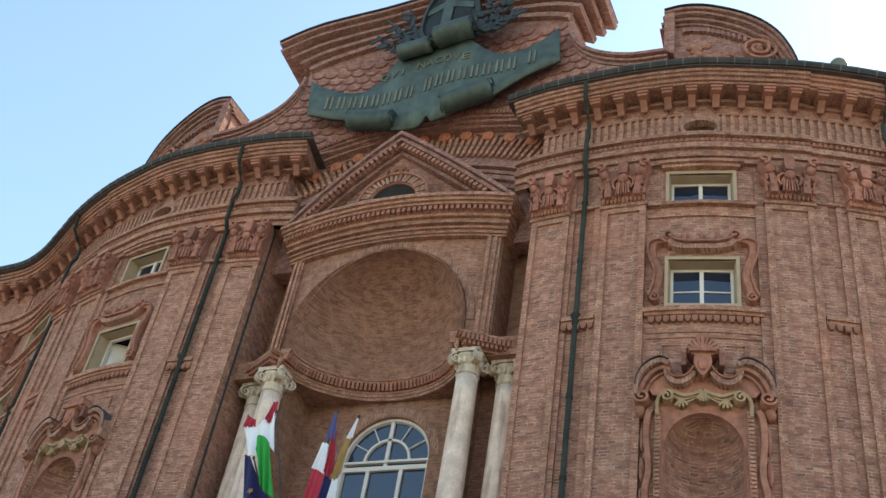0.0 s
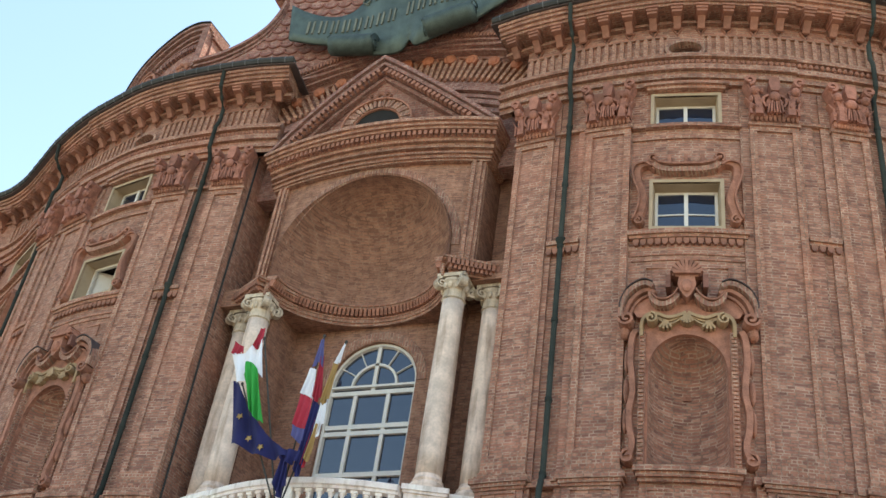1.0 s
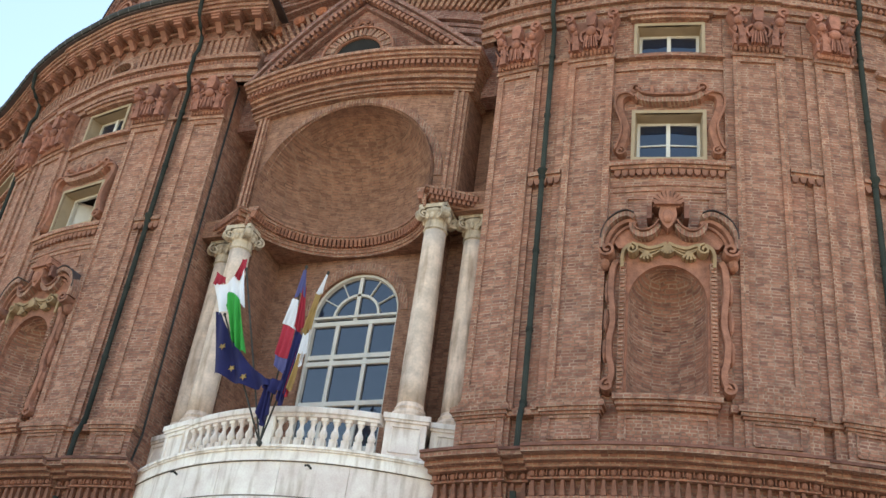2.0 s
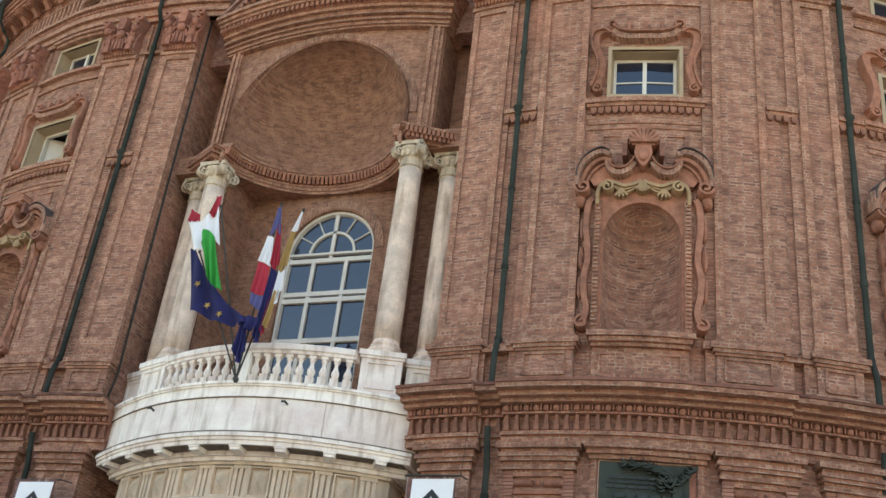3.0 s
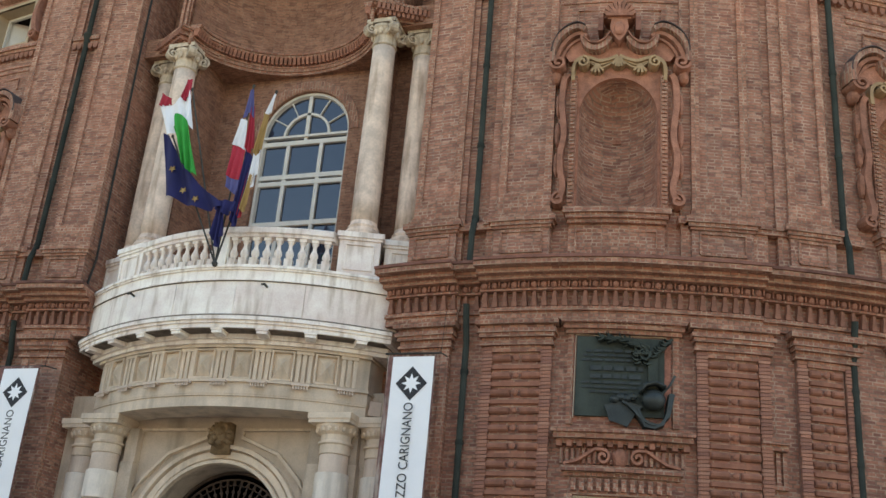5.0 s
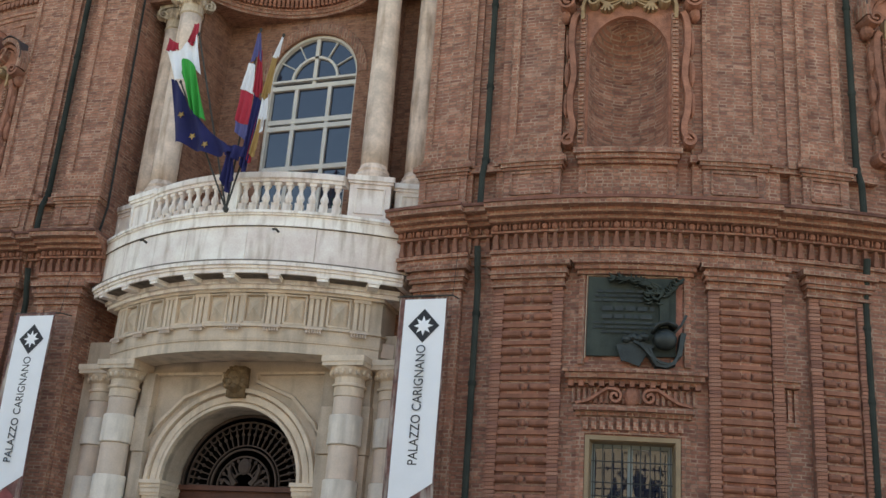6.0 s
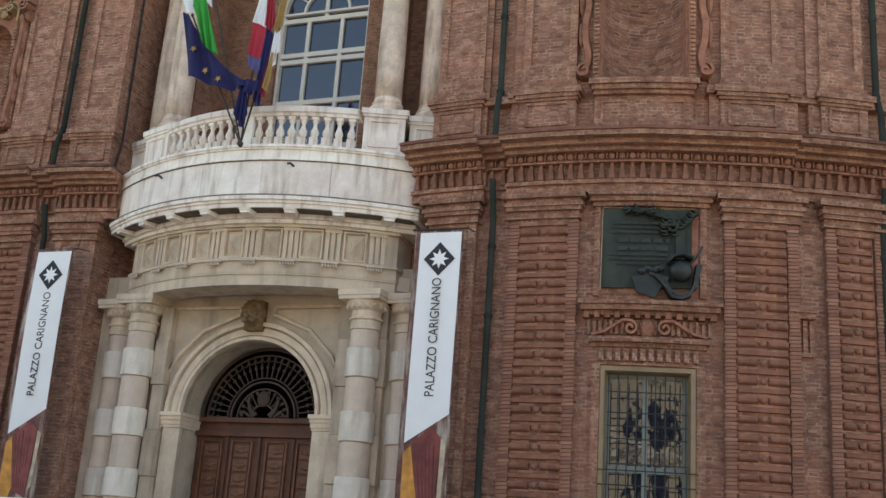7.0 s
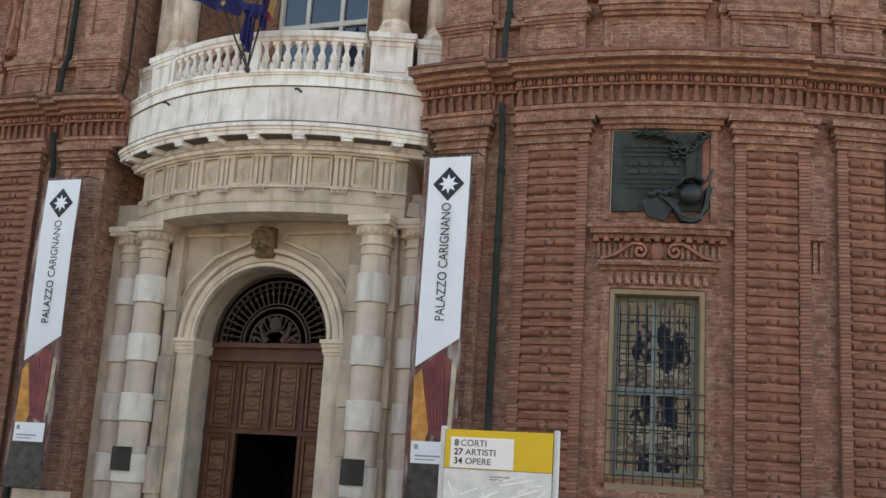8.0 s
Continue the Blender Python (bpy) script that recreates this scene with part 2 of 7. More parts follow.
def wave(u):
    i = int(np.clip(np.searchsorted(KX, u) - 1, 0, len(KX) - 2))
    h = KX[i + 1] - KX[i]
    t = (u - KX[i]) / h
    y = (2 * t**3 - 3 * t**2 + 1) * KY[i] + (t**3 - 2 * t**2 + t) * h * KM[i] + (3 * t**2 - 2 * t**3) * KY[i + 1] + (t**3 - t**2) * h * KM[i + 1]
    dy = ((6 * t**2 - 6 * t) * KY[i] + (6 * t - 6 * t**2) * KY[i + 1]) / h + (3 * t**2 - 4 * t + 1) * KM[i] + (3 * t**2 - 2 * t) * KM[i + 1]
    return y, dy


OVER = 0.75  # how far the cornices stand out from the wall


def facade(u, d):
    """A point of the plan: u along the facade from its axis, d out from the wall's face."""
    y, dy = wave(abs(u))
    k = math.hypot(1, dy)
    x = abs(u) + dy / k * (d - OVER)
    return (math.copysign(x, u) if u else 0.0, y - (d - OVER) / k)


def frame_at(u, d=0.0, z=0.0):
    """The pose of a piece on the wall: x along it, y inward, z up."""
    a, b = facade(u - 0.02, d), facade(u + 0.02, d)
    x, y = facade(u, d)
    return Matrix.Translation((x, y, z)) @ Matrix.Rotation(math.atan2(b[1] - a[1], b[0] - a[0]), 4, "Z")


def bow(v0, k):
    """A plan curve that swells towards the square: d is outward."""
    return lambda u, d: (u, v0 + k * u * u - d)


ARC = [0.0]
for i in range(1, 601):
    a, b = facade((i - 1) * 0.05, 0), facade(i * 0.05, 0)
    ARC.append(ARC[-1] + math.dist(a, b))


def along(x):
    i = min(abs(x) / 0.05, 599.0)
    return math.copysign(ARC[int(i)] + (i - int(i)) * (ARC[int(i) + 1] - ARC[int(i)]), x)


def part(name, bm, mat, parent=None, label="", smooth=False, loose=False):
    """Links a bmesh as one mesh object under a thing or a part."""
    if not loose:
        bmesh.ops.recalc_face_normals(bm, faces=bm.faces)
    uv = bm.loops.layers.uv.new("metres")
    bm.normal_update()
    for f in bm.faces:
        nx, ny, nz = (abs(c) for c in f.normal)
        for lp in f.loops:
            c = lp.vert.co
            if nz > 0.75:
                lp[uv].uv = (along(c.x), c.y)
            elif nx > 0.9:
                lp[uv].uv = (c.y, c.z)
            else:
                lp[uv].uv = (along(c.x), c.z)
        f.smooth = smooth
    me = bpy.data.meshes.new(name)
    bm.to_mesh(me)
    bm.free()
    me.materials.append(mat)
    ob = new(name, me)
    if parent:
        ob.parent = parent
        ob.matrix_parent_inverse = Matrix() if parent.parent else parent.matrix_basis.inverted()
    if label:
        ob["label"] = label
    return ob


def piece(name, me, parent, m):
    """One of many alike pieces, on shared mesh data, placed in the world's metres."""
    ob = new(name, me)
    ob.parent = parent
    ob.matrix_parent_inverse = parent.matrix_basis.inverted()
    ob.matrix_basis = m
    return ob


def mesh_of(name, bm, mat, smooth=False):
    bmesh.ops.recalc_face_normals(bm, faces=bm.faces)
    uv = bm.loops.layers.uv.new("metres")
    for f in bm.faces:
        f.smooth = smooth
        for lp in f.loops:
            lp[uv].uv = (lp.vert.co.x, lp.vert.co.z) if abs(f.normal.z) < 0.75 else (lp.vert.co.x, lp.vert.co.y)
    me = bpy.data.meshes.new(name)
    bm.to_mesh(me)
    bm.free()
    me.materials.append(mat)
    return me


def thing(name, at, label, category, group="", kind=""):
    ob = new(name)
    ob.empty_display_size = 0.2
    ob.matrix_basis = Matrix.Translation(at)
    return tagged(ob, label, category, group, kind)


def sweep(bm, prof, us, curve=facade, closed=True):
    """A profile of (d, z) carried along a plan curve."""
    rings = [[bm.verts.new((*curve(u, d), z)) for d, z in prof] for u in us]
    k = len(prof)
    for a, b in zip(rings, rings[1:]):
        for i in range(k if closed else k - 1):
            bm.faces.new((a[i], a[(i + 1) % k], b[(i + 1) % k], b[i]))
    if closed:
        bm.faces.new(rings[0])
        bm.faces.new(rings[-1][::-1])
    return bm


def span(a, b, step=0.35):
    k = max(1, math.ceil(abs(b - a) / step))
    return [a + (b - a) * i / k for i in range(k + 1)]


def cbox(bm, u0, u1, d0, d1, z0, z1, curve=facade, step=0.35):
    return sweep(bm, [(d0, z0), (d1, z0), (d1, z1), (d0, z1)], span(u0, u1, step), curve)


def box(bm, x0, x1, y0, y1, z0, z1, m=None):
    v = [bm.verts.new((x, y, z)) for x in (x0, x1) for y in (y0, y1) for z in (z0, z1)]
    for q in ((0, 1, 3, 2), (4, 6, 7, 5), (0, 4, 5, 1), (2, 3, 7, 6), (0, 2, 6, 4), (1, 5, 7, 3)):
        bm.faces.new([v[i] for i in q])
    if m:
        bmesh.ops.transform(bm, matrix=m, verts=v)
    return bm


def lathe(bm, prof, at, n=28, squash=1.0):
    """A profile of (radius, z) turned round an upright axis."""
    rings = []
    for r, z in prof:
        rings.append([bm.verts.new((at[0] + r * math.cos(2 * math.pi * i / n), at[1] + squash * r * math.sin(2 * math.pi * i / n), at[2] + z)) for i in range(n)])
    for a, b in zip(rings, rings[1:]):
        for i in range(n):
            bm.faces.new((a[i], a[(i + 1) % n], b[(i + 1) % n], b[i]))
    bm.faces.new(rings[0][::-1])
    bm.faces.new(rings[-1])
    return bm


def ribbon(bm, pts, w, d0, d1, put, taper=None):
    """A band of width w along a line of (x, z), from depth d0 to d1, laid down by put(x, d, z)."""
    k = len(pts)
    rows = []
    for i, (x, z) in enumerate(pts):
        a, b = pts[max(i - 1, 0)], pts[min(i + 1, k - 1)]
        tx, tz = b[0] - a[0], b[1] - a[1]
        h = math.hypot(tx, tz) or 1
        ww = w * (taper(i / (k - 1)) if taper else 1) / 2
        nx, nz = -tz / h * ww, tx / h * ww
        rows.append([bm.verts.new(put(*q)) for q in ((x + nx, d0, z + nz), (x + nx * 0.7, d1, z + nz * 0.7), (x - nx * 0.7, d1, z - nz * 0.7), (x - nx, d0, z - nz))])
    for a, b in zip(rows, rows[1:]):
        for i in range(4):
            bm.faces.new((a[i], a[(i + 1) % 4], b[(i + 1) % 4], b[i]))
    bm.faces.new(rows[0])
    bm.faces.new(rows[-1][::-1])
    return bm


def slab(bm, outline, d0, d1, put):
    """A plate with an outline of (x, z), from depth d0 to d1."""
    a = [bm.verts.new(put(x, d0, z)) for x, z in outline]
    b = [bm.verts.new(put(x, d1, z)) for x, z in outline]
    k = len(a)
    for i in range(k):
        bm.faces.new((a[i], a[(i + 1) % k], b[(i + 1) % k], b[i]))
    fs = [bm.faces.new(a), bm.faces.new(b[::-1])]
    bmesh.ops.triangulate(bm, faces=fs, ngon_method="EAR_CLIP")
    return bm


def blob(bm, c, r, put=None, n=8):
    """A lump with radii r round c."""
    q = bmesh.ops.create_uvsphere(bm, u_segments=n, v_segments=max(4, n - 2), radius=1.0)["verts"]
    for v in q:
        p = (c[0] + v.co.x * r[0], c[1] + v.co.y * r[1], c[2] + v.co.z * r[2])
        v.co = put(*p) if put else p
    return bm


def spiral(x, z, r0, r1, a0, turns, n=22):
    out = []
    for i in range(n + 1):
        f = i / n
        r, a = r0 + (r1 - r0) * f, a0 + turns * 2 * math.pi * f
        out.append((x + r * math.cos(a), z + r * math.sin(a)))
    return out


def smooth_line(pts, k=5):
    out = []
    for i in range(len(pts) - 1):
        p0, p1, p2, p3 = pts[max(i - 1, 0)], pts[i], pts[i + 1], pts[min(i + 2, len(pts) - 1)]
        for j in range(k):
            t = j / k
            out.append(tuple(0.5 * (2 * p1[c] + (p2[c] - p0[c]) * t + (2 * p0[c] - 5 * p1[c] + 4 * p2[c] - p3[c]) * t * t + (3 * p1[c] - p0[c] - 3 * p2[c] + p3[c]) * t**3) for c in (0, 1)))
    return out + [pts[-1]]


def on_wall(s, uc):
    """Lays (x, d, z) on the wall of side s about uc."""
    return lambda x, d, z: (*facade(s * (uc + x), d), z)


def tube(bm, pts, r, n=8):
    """A round bar along a line of points."""
    rings = []
    pts = [Vector(p) for p in pts]
    for i, p in enumerate(pts):
        t = (pts[min(i + 1, len(pts) - 1)] - pts[max(i - 1, 0)]).normalized()
        a = t.orthogonal().normalized() if abs(t.z) < 0.9 else Vector((1, 0, 0))
        a = (a - t * a.dot(t)).normalized()
        b = t.cross(a)
        rings.append([bm.verts.new(p + r * (math.cos(2 * math.pi * j / n) * a + math.sin(2 * math.pi * j / n) * b)) for j in range(n)])
    for a, b in zip(rings, rings[1:]):
        for j in range(n):
            bm.faces.new((a[j], a[(j + 1) % n], b[(j + 1) % n], b[j]))
    bm.faces.new(rings[0][::-1])
    bm.faces.new(rings[-1])
    return bm


def stepped(bm, s, u, steps, back=-0.02, curve=facade):
    """One moulding: steps of (half width, z0, z1, d) stacked from below into one closed mesh about u."""
    rings = []
    for x, z0, z1, d in sorted(steps, key=lambda q: q[1]):
        us = [s * q for q in span(u - x, u + x, max(0.35, x / 20))] if s > 0 else [s * q for q in span(u + x, u - x, max(0.35, x / 20))]
        rings.append((us, d, z0))
        rings.append((us, d, z1))
    k = max(len(r[0]) for r in rings)
    vs = []
    for us, d, z in rings:
        a, b = us[0], us[-1]
        us = [a + (b - a) * i / (k - 1) for i in range(k)]
        vs.append([bm.verts.new((*curve(q, d), z)) for q in us] + [bm.verts.new((*curve(q, back), z)) for q in us[::-1]])
    for a, b in zip(vs, vs[1:]):
        for i in range(2 * k):
            bm.faces.new((a[i], a[(i + 1) % (2 * k)], b[(i + 1) % (2 * k)], b[i]))
    for r in (vs[0], vs[-1]):
        for i in range(k - 1):
            bm.faces.new((r[i], r[i + 1], r[2 * k - 2 - i], r[2 * k - 1 - i]))
    return bm


B = bmesh.new
SIDES = (1, -1)
BAYS = (8.44, 14.65)

# ---- the large structure ----
bm = B()
box(bm, -400, 400, -400, 400, -0.5, 0.0)
tagged(part("ground", bm, PAVING), "grey stone paving of the square", "ground", kind="structure")

bm = B()
box(bm, -60, 60, -47, -46, 0, 15)
far = tagged(part("backdrop", bm, FAR_WALL), "plain plastered house front across the square", "building", kind="structure")
for x in range(-50, 52, 4):
    for z, h in ((0.5, 3.6), (5.6, 2.8), (10.0, 2.4)):
        bm = B()
        box(bm, x, x + 1.7, -46.02, -45.97, z, z + h)
        part("window", bm, DARK, far)
for z in (4.8, 9.2, 14.2):
    bm = B()
    box(bm, -60, 60, -46.1, -45.7, z, z + 0.45)
    part("band", bm, PALE_TRIM, far)

WIN_HALF, FRAME_W = 0.91, 0.085
LEVELS = ((20.14, 21.2), (16.93, 18.4), (1.84, 5.27))  # outer frames of the windows of a bay
Z_NICHE, Z_SPRING, NICHE_R = 11.0, 13.2, 0.86


def wall_with_holes(s, u0, u1, z0, z1, holes, thick=0.5):
    """The curved wall as cells, with the holes (ua, ub, za, zb) left open and their reveals closed."""
    us = sorted({*span(u0, u1, 0.4), *(h[0] for h in holes), *(h[1] for h in holes)})
    zs = sorted({z0, z1, *(h[2] for h in holes), *(h[3] for h in holes)})
    bm = B()
    made = {}

    def v(u, d, z):
        key = (round(u, 4), d, round(z, 4))
        if key not in made:
            made[key] = bm.verts.new((*facade(s * u, d), z))
        return made[key]

    def solid(i, j):
        if not (0 <= i < len(us) - 1 and 0 <= j < len(zs) - 1):
            return False
        a, b = (us[i] + us[i + 1]) / 2, (zs[j] + zs[j + 1]) / 2
        return not any(h[0] < a < h[1] and h[2] < b < h[3] for h in holes)

    for i in range(len(us) - 1):
        for j in range(len(zs) - 1):
            if not solid(i, j):
                continue
            a, b, c, e = us[i], us[i + 1], zs[j], zs[j + 1]
            for d in (0.0, -thick):
                bm.faces.new((v(a, d, c), v(b, d, c), v(b, d, e), v(a, d, e)))
            for di, dj, q in ((-1, 0, ((a, c), (a, e))), (1, 0, ((b, c), (b, e))), (0, -1, ((a, c), (b, c))), (0, 1, ((a, e), (b, e)))):
                if not solid(i + di, j + dj):
                    (ua, za), (ub, zb) = q
                    bm.faces.new((v(ua, 0.0, za), v(ub, 0.0, zb), v(ub, -thick, zb), v(ua, -thick, za)))
    return bm


RECESS = 3.93
for s, nm in ((1, "wall_east"), (-1, "wall_west")):
    holes = []
    for c in BAYS:
        for z0, z1 in LEVELS:
            c_ = c + 0.17 * (z0 < 3)
            holes.append((c_ - WIN_HALF + FRAME_W, c_ + WIN_HALF - FRAME_W, z0 + FRAME_W * (z0 < 20), z1 - FRAME_W))
        holes.append((c - NICHE_R - 0.04, c + NICHE_R + 0.04, Z_NICHE, Z_SPRING + NICHE_R + 0.04))
        holes.append((c - 0.42, c + 0.42, 22.43, 22.89))
    w = tagged(part(nm, wall_with_holes(s, RECESS, 27, 0, 24.3, holes), BRICK), "curved red brick palace wall with pilasters", "wall", kind="structure")
    # the side of the portal's recess
    bm = B()
    x0, y0 = facade(s * RECESS, 0)
    box(bm, *sorted((x0, x0 + s * 0.5)), y0 + 0.01, 4.2, 0, 24.3)
    part("reveal", bm, BRICK, w)

# the back of the recess on the ground floor, with the portal's arch, and above it the apse
ARCH_R, ARCH_Z, WALL_V = 1.6, 4.29, 1.1


def arched_front(bm, hw, z0, z1, r, zc, curve, d0, d1, n=24, low=None):
    """A wall of half width hw with a round-headed opening of radius r, whose springing is at zc."""
    low = z0 if low is None else low
    arc = [(-r, low)] + [(-r * math.cos(math.pi * i / n), zc + r * math.sin(math.pi * i / n)) for i in range(n + 1)] + [(r, low)]
    out = [(-hw, low)] + [(-hw, zc + (z1 - zc) * i / (n // 4)) for i in range(n // 4)]
    out += [(-hw + 2 * hw * i / (n // 2), z1) for i in range(n // 2 + 1)]
    out += [(hw, z1 - (z1 - zc) * (i + 1) / (n // 4)) for i in range(n // 4)] + [(hw, low)]
    out = out[:len(arc)] if len(out) > len(arc) else out + [out[-1]] * (len(arc) - len(out))
    f = [[bm.verts.new((*curve(u, d1), z)) for u, z in row] for row in (arc, out)]
    g = [[bm.verts.new((*curve(u, d0), z)) for u, z in row] for row in (arc, out)]
    for i in range(len(arc) - 1):
        for q in ((f[0][i], f[0][i + 1], f[1][i + 1], f[1][i]), (g[0][i], g[0][i + 1], g[1][i + 1], g[1][i]), (f[0][i], f[0][i + 1], g[0][i + 1], g[0][i]),
                  (f[1][i], f[1][i + 1], g[1][i + 1], g[1][i])):
            if len(set(q)) == 4:
                bm.faces.new(q)
    bmesh.ops.remove_doubles(bm, verts=bm.verts, dist=0.0005)
    return bm


flat = lambda v0: (lambda u, d: (u, v0 - d))
bm = arched_front(B(), 4.25, 0, 7.4, ARCH_R, ARCH_Z, flat(WALL_V), -0.75, 0.0, low=0.0)
portal_wall = tagged(part("wall_portal", bm, PORTAL_STONE), "cream stone portal wall with a round arch", "wall", kind="structure")
bm = B()
n = 26
for r0, r1, d in ((1.6, 1.7, 0.1), (1.7, 1.9, 0.06), (1.9, 2.02, 0.12)):
    pts = [(-(r0 + r1) / 2 * math.cos(math.pi * i / n), ARCH_Z + (r0 + r1) / 2 * math.sin(math.pi * i / n)) for i in range(n + 1)]
    ribbon(bm, pts, r1 - r0, -0.02, d, lambda x, d, z: (x, WALL_V - d, z))
part("archivolt", bm, STONE, portal_wall)
for s in SIDES:
    bm = B()
    for z0, z1, e in ((4.0, 4.06, 0.03), (4.06, 4.16, 0.06), (4.16, 4.24, 0.09), (4.24, 4.32, 0.13)):
        box(bm, *sorted((s * (1.58 - e * 0.5), s * 2.04)), WALL_V - 0.06 - e, WALL_V + 0.7, z0, z1)
    part("impost", bm, STONE, portal_wall)
    bm = B()
    box(bm, *sorted((s * 1.58, s * 2.0)), WALL_V - 0.06, WALL_V + 0.05, 0, 4.0)
    part("jamb", bm, STONE, portal_wall)
    # sunk triangular panels beside the arch
    bm = B()
    pts = [(s * 0.42, 6.62), (s * 2.12, 6.62), (s * 2.14, 5.05), (s * 1.85, 5.55), (s * 1.3, 6.1), (s * 0.42, 6.45)]
    ribbon(bm, pts + [pts[0]], 0.09, -0.01, 0.09, lambda x, d, z: (x, WALL_V - d, z))
    part("spandrel_panel", bm, STONE, portal_wall)

for s in SIDES:
    z, k = 0.0, 0
    while z < 6.5:
        h = min(0.98, 6.62 - z)
        bm = B()
        box(bm, *sorted((s * 2.04, s * (2.32 + 0.03 * (k % 2)))), WALL_V - 0.2 - 0.04 * (k % 2), WALL_V, z + 0.006, z + h - 0.006)
        box(bm, *sorted((s * (2.94), s * (3.1 + 0.03 * (k % 2)))), WALL_V - 0.16 - 0.04 * (k % 2), WALL_V, z + 0.006, z + h - 0.006)
        part("pier_block", bm, PORTAL_STONE, portal_wall)
        z += h
        k += 1
# ceiling of the portal's porch
bm = B()
sweep(bm, [(-1.8, 6.9), (0.0, 6.9), (0.0, 7.2), (-1.8, 7.2)], span(-4.2, 4.2), bow(-0.1, 0.1))
tagged(part("ceiling", bm, STONE_GREY), "grey stone soffit behind the portal columns", "ceiling", kind="structure")

# the apse behind the balcony
APSE_V, APSE_R, DOME_Z, STILT = 0.5, 2.48, 16.9, 0.5
bm = B()
n = 30
WINV = 2.55


def apse(a, r=APSE_R):
    return (-r * math.cos(a), min(APSE_V + 0.79 * r * math.sin(a), WINV + 0.02))


ring = [apse(math.pi * i / n) for i in range(n + 1)]
WZ, WR = 14.66, 1.22
# the soffit under the dome's ledge, between its curve and the flat wall
bm = B()
rows = [[bm.verts.new((x, y, z)) for x, y in ring] for z in (DOME_Z, 16.34)]
rows.append([bm.verts.new((x, WINV + 0.05, 16.34)) for x, y in ring])
for a, b in zip(rows, rows[1:]):
    for i in range(n):
        bm.faces.new((a[i], a[i + 1], b[i + 1], b[i]))
apse_wall = tagged(part("wall_apse", bm, BRICK_PALE), "flat brick wall with a curved soffit behind the balcony columns", "wall", kind="structure")
bm = arched_front(B(), 2.5, 9.4, DOME_Z, WR, WZ, flat(WINV), -0.4, 0.0)
part("window_wall", bm, BRICK_PALE, apse_wall)
bm = B()
ribbon(bm, [(-1.38 * math.cos(math.pi * i / 24), WZ + 1.38 * math.sin(math.pi * i / 24)) for i in range(25)], 0.3, -0.01, 0.025, lambda x, d, z: (x, WINV - d, z))
part("window_arch", bm, BRICK_UP, apse_wall)
for s in SIDES:
    bm = B()
    box(bm, *sorted((s * 2.52, s * 4.25)), 1.95, 2.2, 7.3, 24.3)
    box(bm, *sorted((s * 2.5, s * 2.65)), 1.2, 2.62, 9.5, 16.36)
    box(bm, *sorted((s * 2.44, s * 4.25)), 0.95, 2.62, 16.36, 16.9)
    part("side_wall", bm, BRICK_PALE, apse_wall)
# half dome
bm = B()
rows = []
m_ = 16
for j in range(m_ + 1):
    e = math.pi / 2 * j / m_
    if j == 0:
        rows.append([bm.verts.new((-APSE_R * math.cos(a), APSE_V + 0.79 * APSE_R * math.sin(a), DOME_Z - 0.1)) for a in [math.pi * i / n for i in range(n + 1)]])
    rows.append([bm.verts.new((-APSE_R * math.cos(a) * math.cos(e), APSE_V + 0.79 * APSE_R * math.sin(a) * math.cos(e), DOME_Z + STILT + APSE_R * math.sin(e)))
                 for a in [math.pi * i / n for i in range(n + 1)]])
for a, b in zip(rows, rows[1:]):
    for i in range(n):
        bm.faces.new((a[i], a[i + 1], b[i + 1], b[i]))
bmesh.ops.remove_doubles(bm, verts=bm.verts, dist=0.001)
dome = tagged(part("half_dome", bm, BRICK_PALE, smooth=True), "shallow brick half dome over the balcony", "dome", kind="structure")
# the dome's ledge, with its row of dentils
prof = [(0.0, -0.04), (0.06, -0.04), (0.06, 0.04), (0.1, 0.05), (0.1, 0.13), (0.13, 0.14), (0.13, 0.19), (0.08, 0.2), (0.08, 0.38), (0.27, 0.39), (0.27, 0.44), (0.31, 0.45), (0.31, 0.51), (0.0, 0.53)]
bm = B()
sweep(bm, [(d, DOME_Z - 0.55 + z) for d, z in prof], [math.pi * i / 40 for i in range(41)], lambda a, d: (-(APSE_R - d + 0.02) * math.cos(a), APSE_V + 0.79 * (APSE_R - d + 0.02) * math.sin(a)))
part("ledge", bm, BRICK_EDGE, dome)
bm = B()
slab(bm, [(-0.07, -0.09), (0.05, -0.09), (0.07, -0.03), (0.1, 0.09), (-0.07, 0.09)], -0.036, 0.036, lambda x, d, z: (d, x, z))
DENTIL = mesh_of("dome_dentil", bm, TERRA)
bm = B()
blob(bm, (0, 0, 0), (0.06, 0.07, 0.07), None, 6)
EGG_ROUND = mesh_of("round_egg", bm, TERRA)
for i in range(60):
    a = math.pi * (i + 0.5) / 60
    r = APSE_R - 0.15
    piece("dentil", DENTIL, dome, Matrix.Translation((-r * math.cos(a), APSE_V + 0.79 * r * math.sin(a), DOME_Z - 0.255)) @ Matrix.Rotation(-a - math.pi / 2, 4, "Z"))

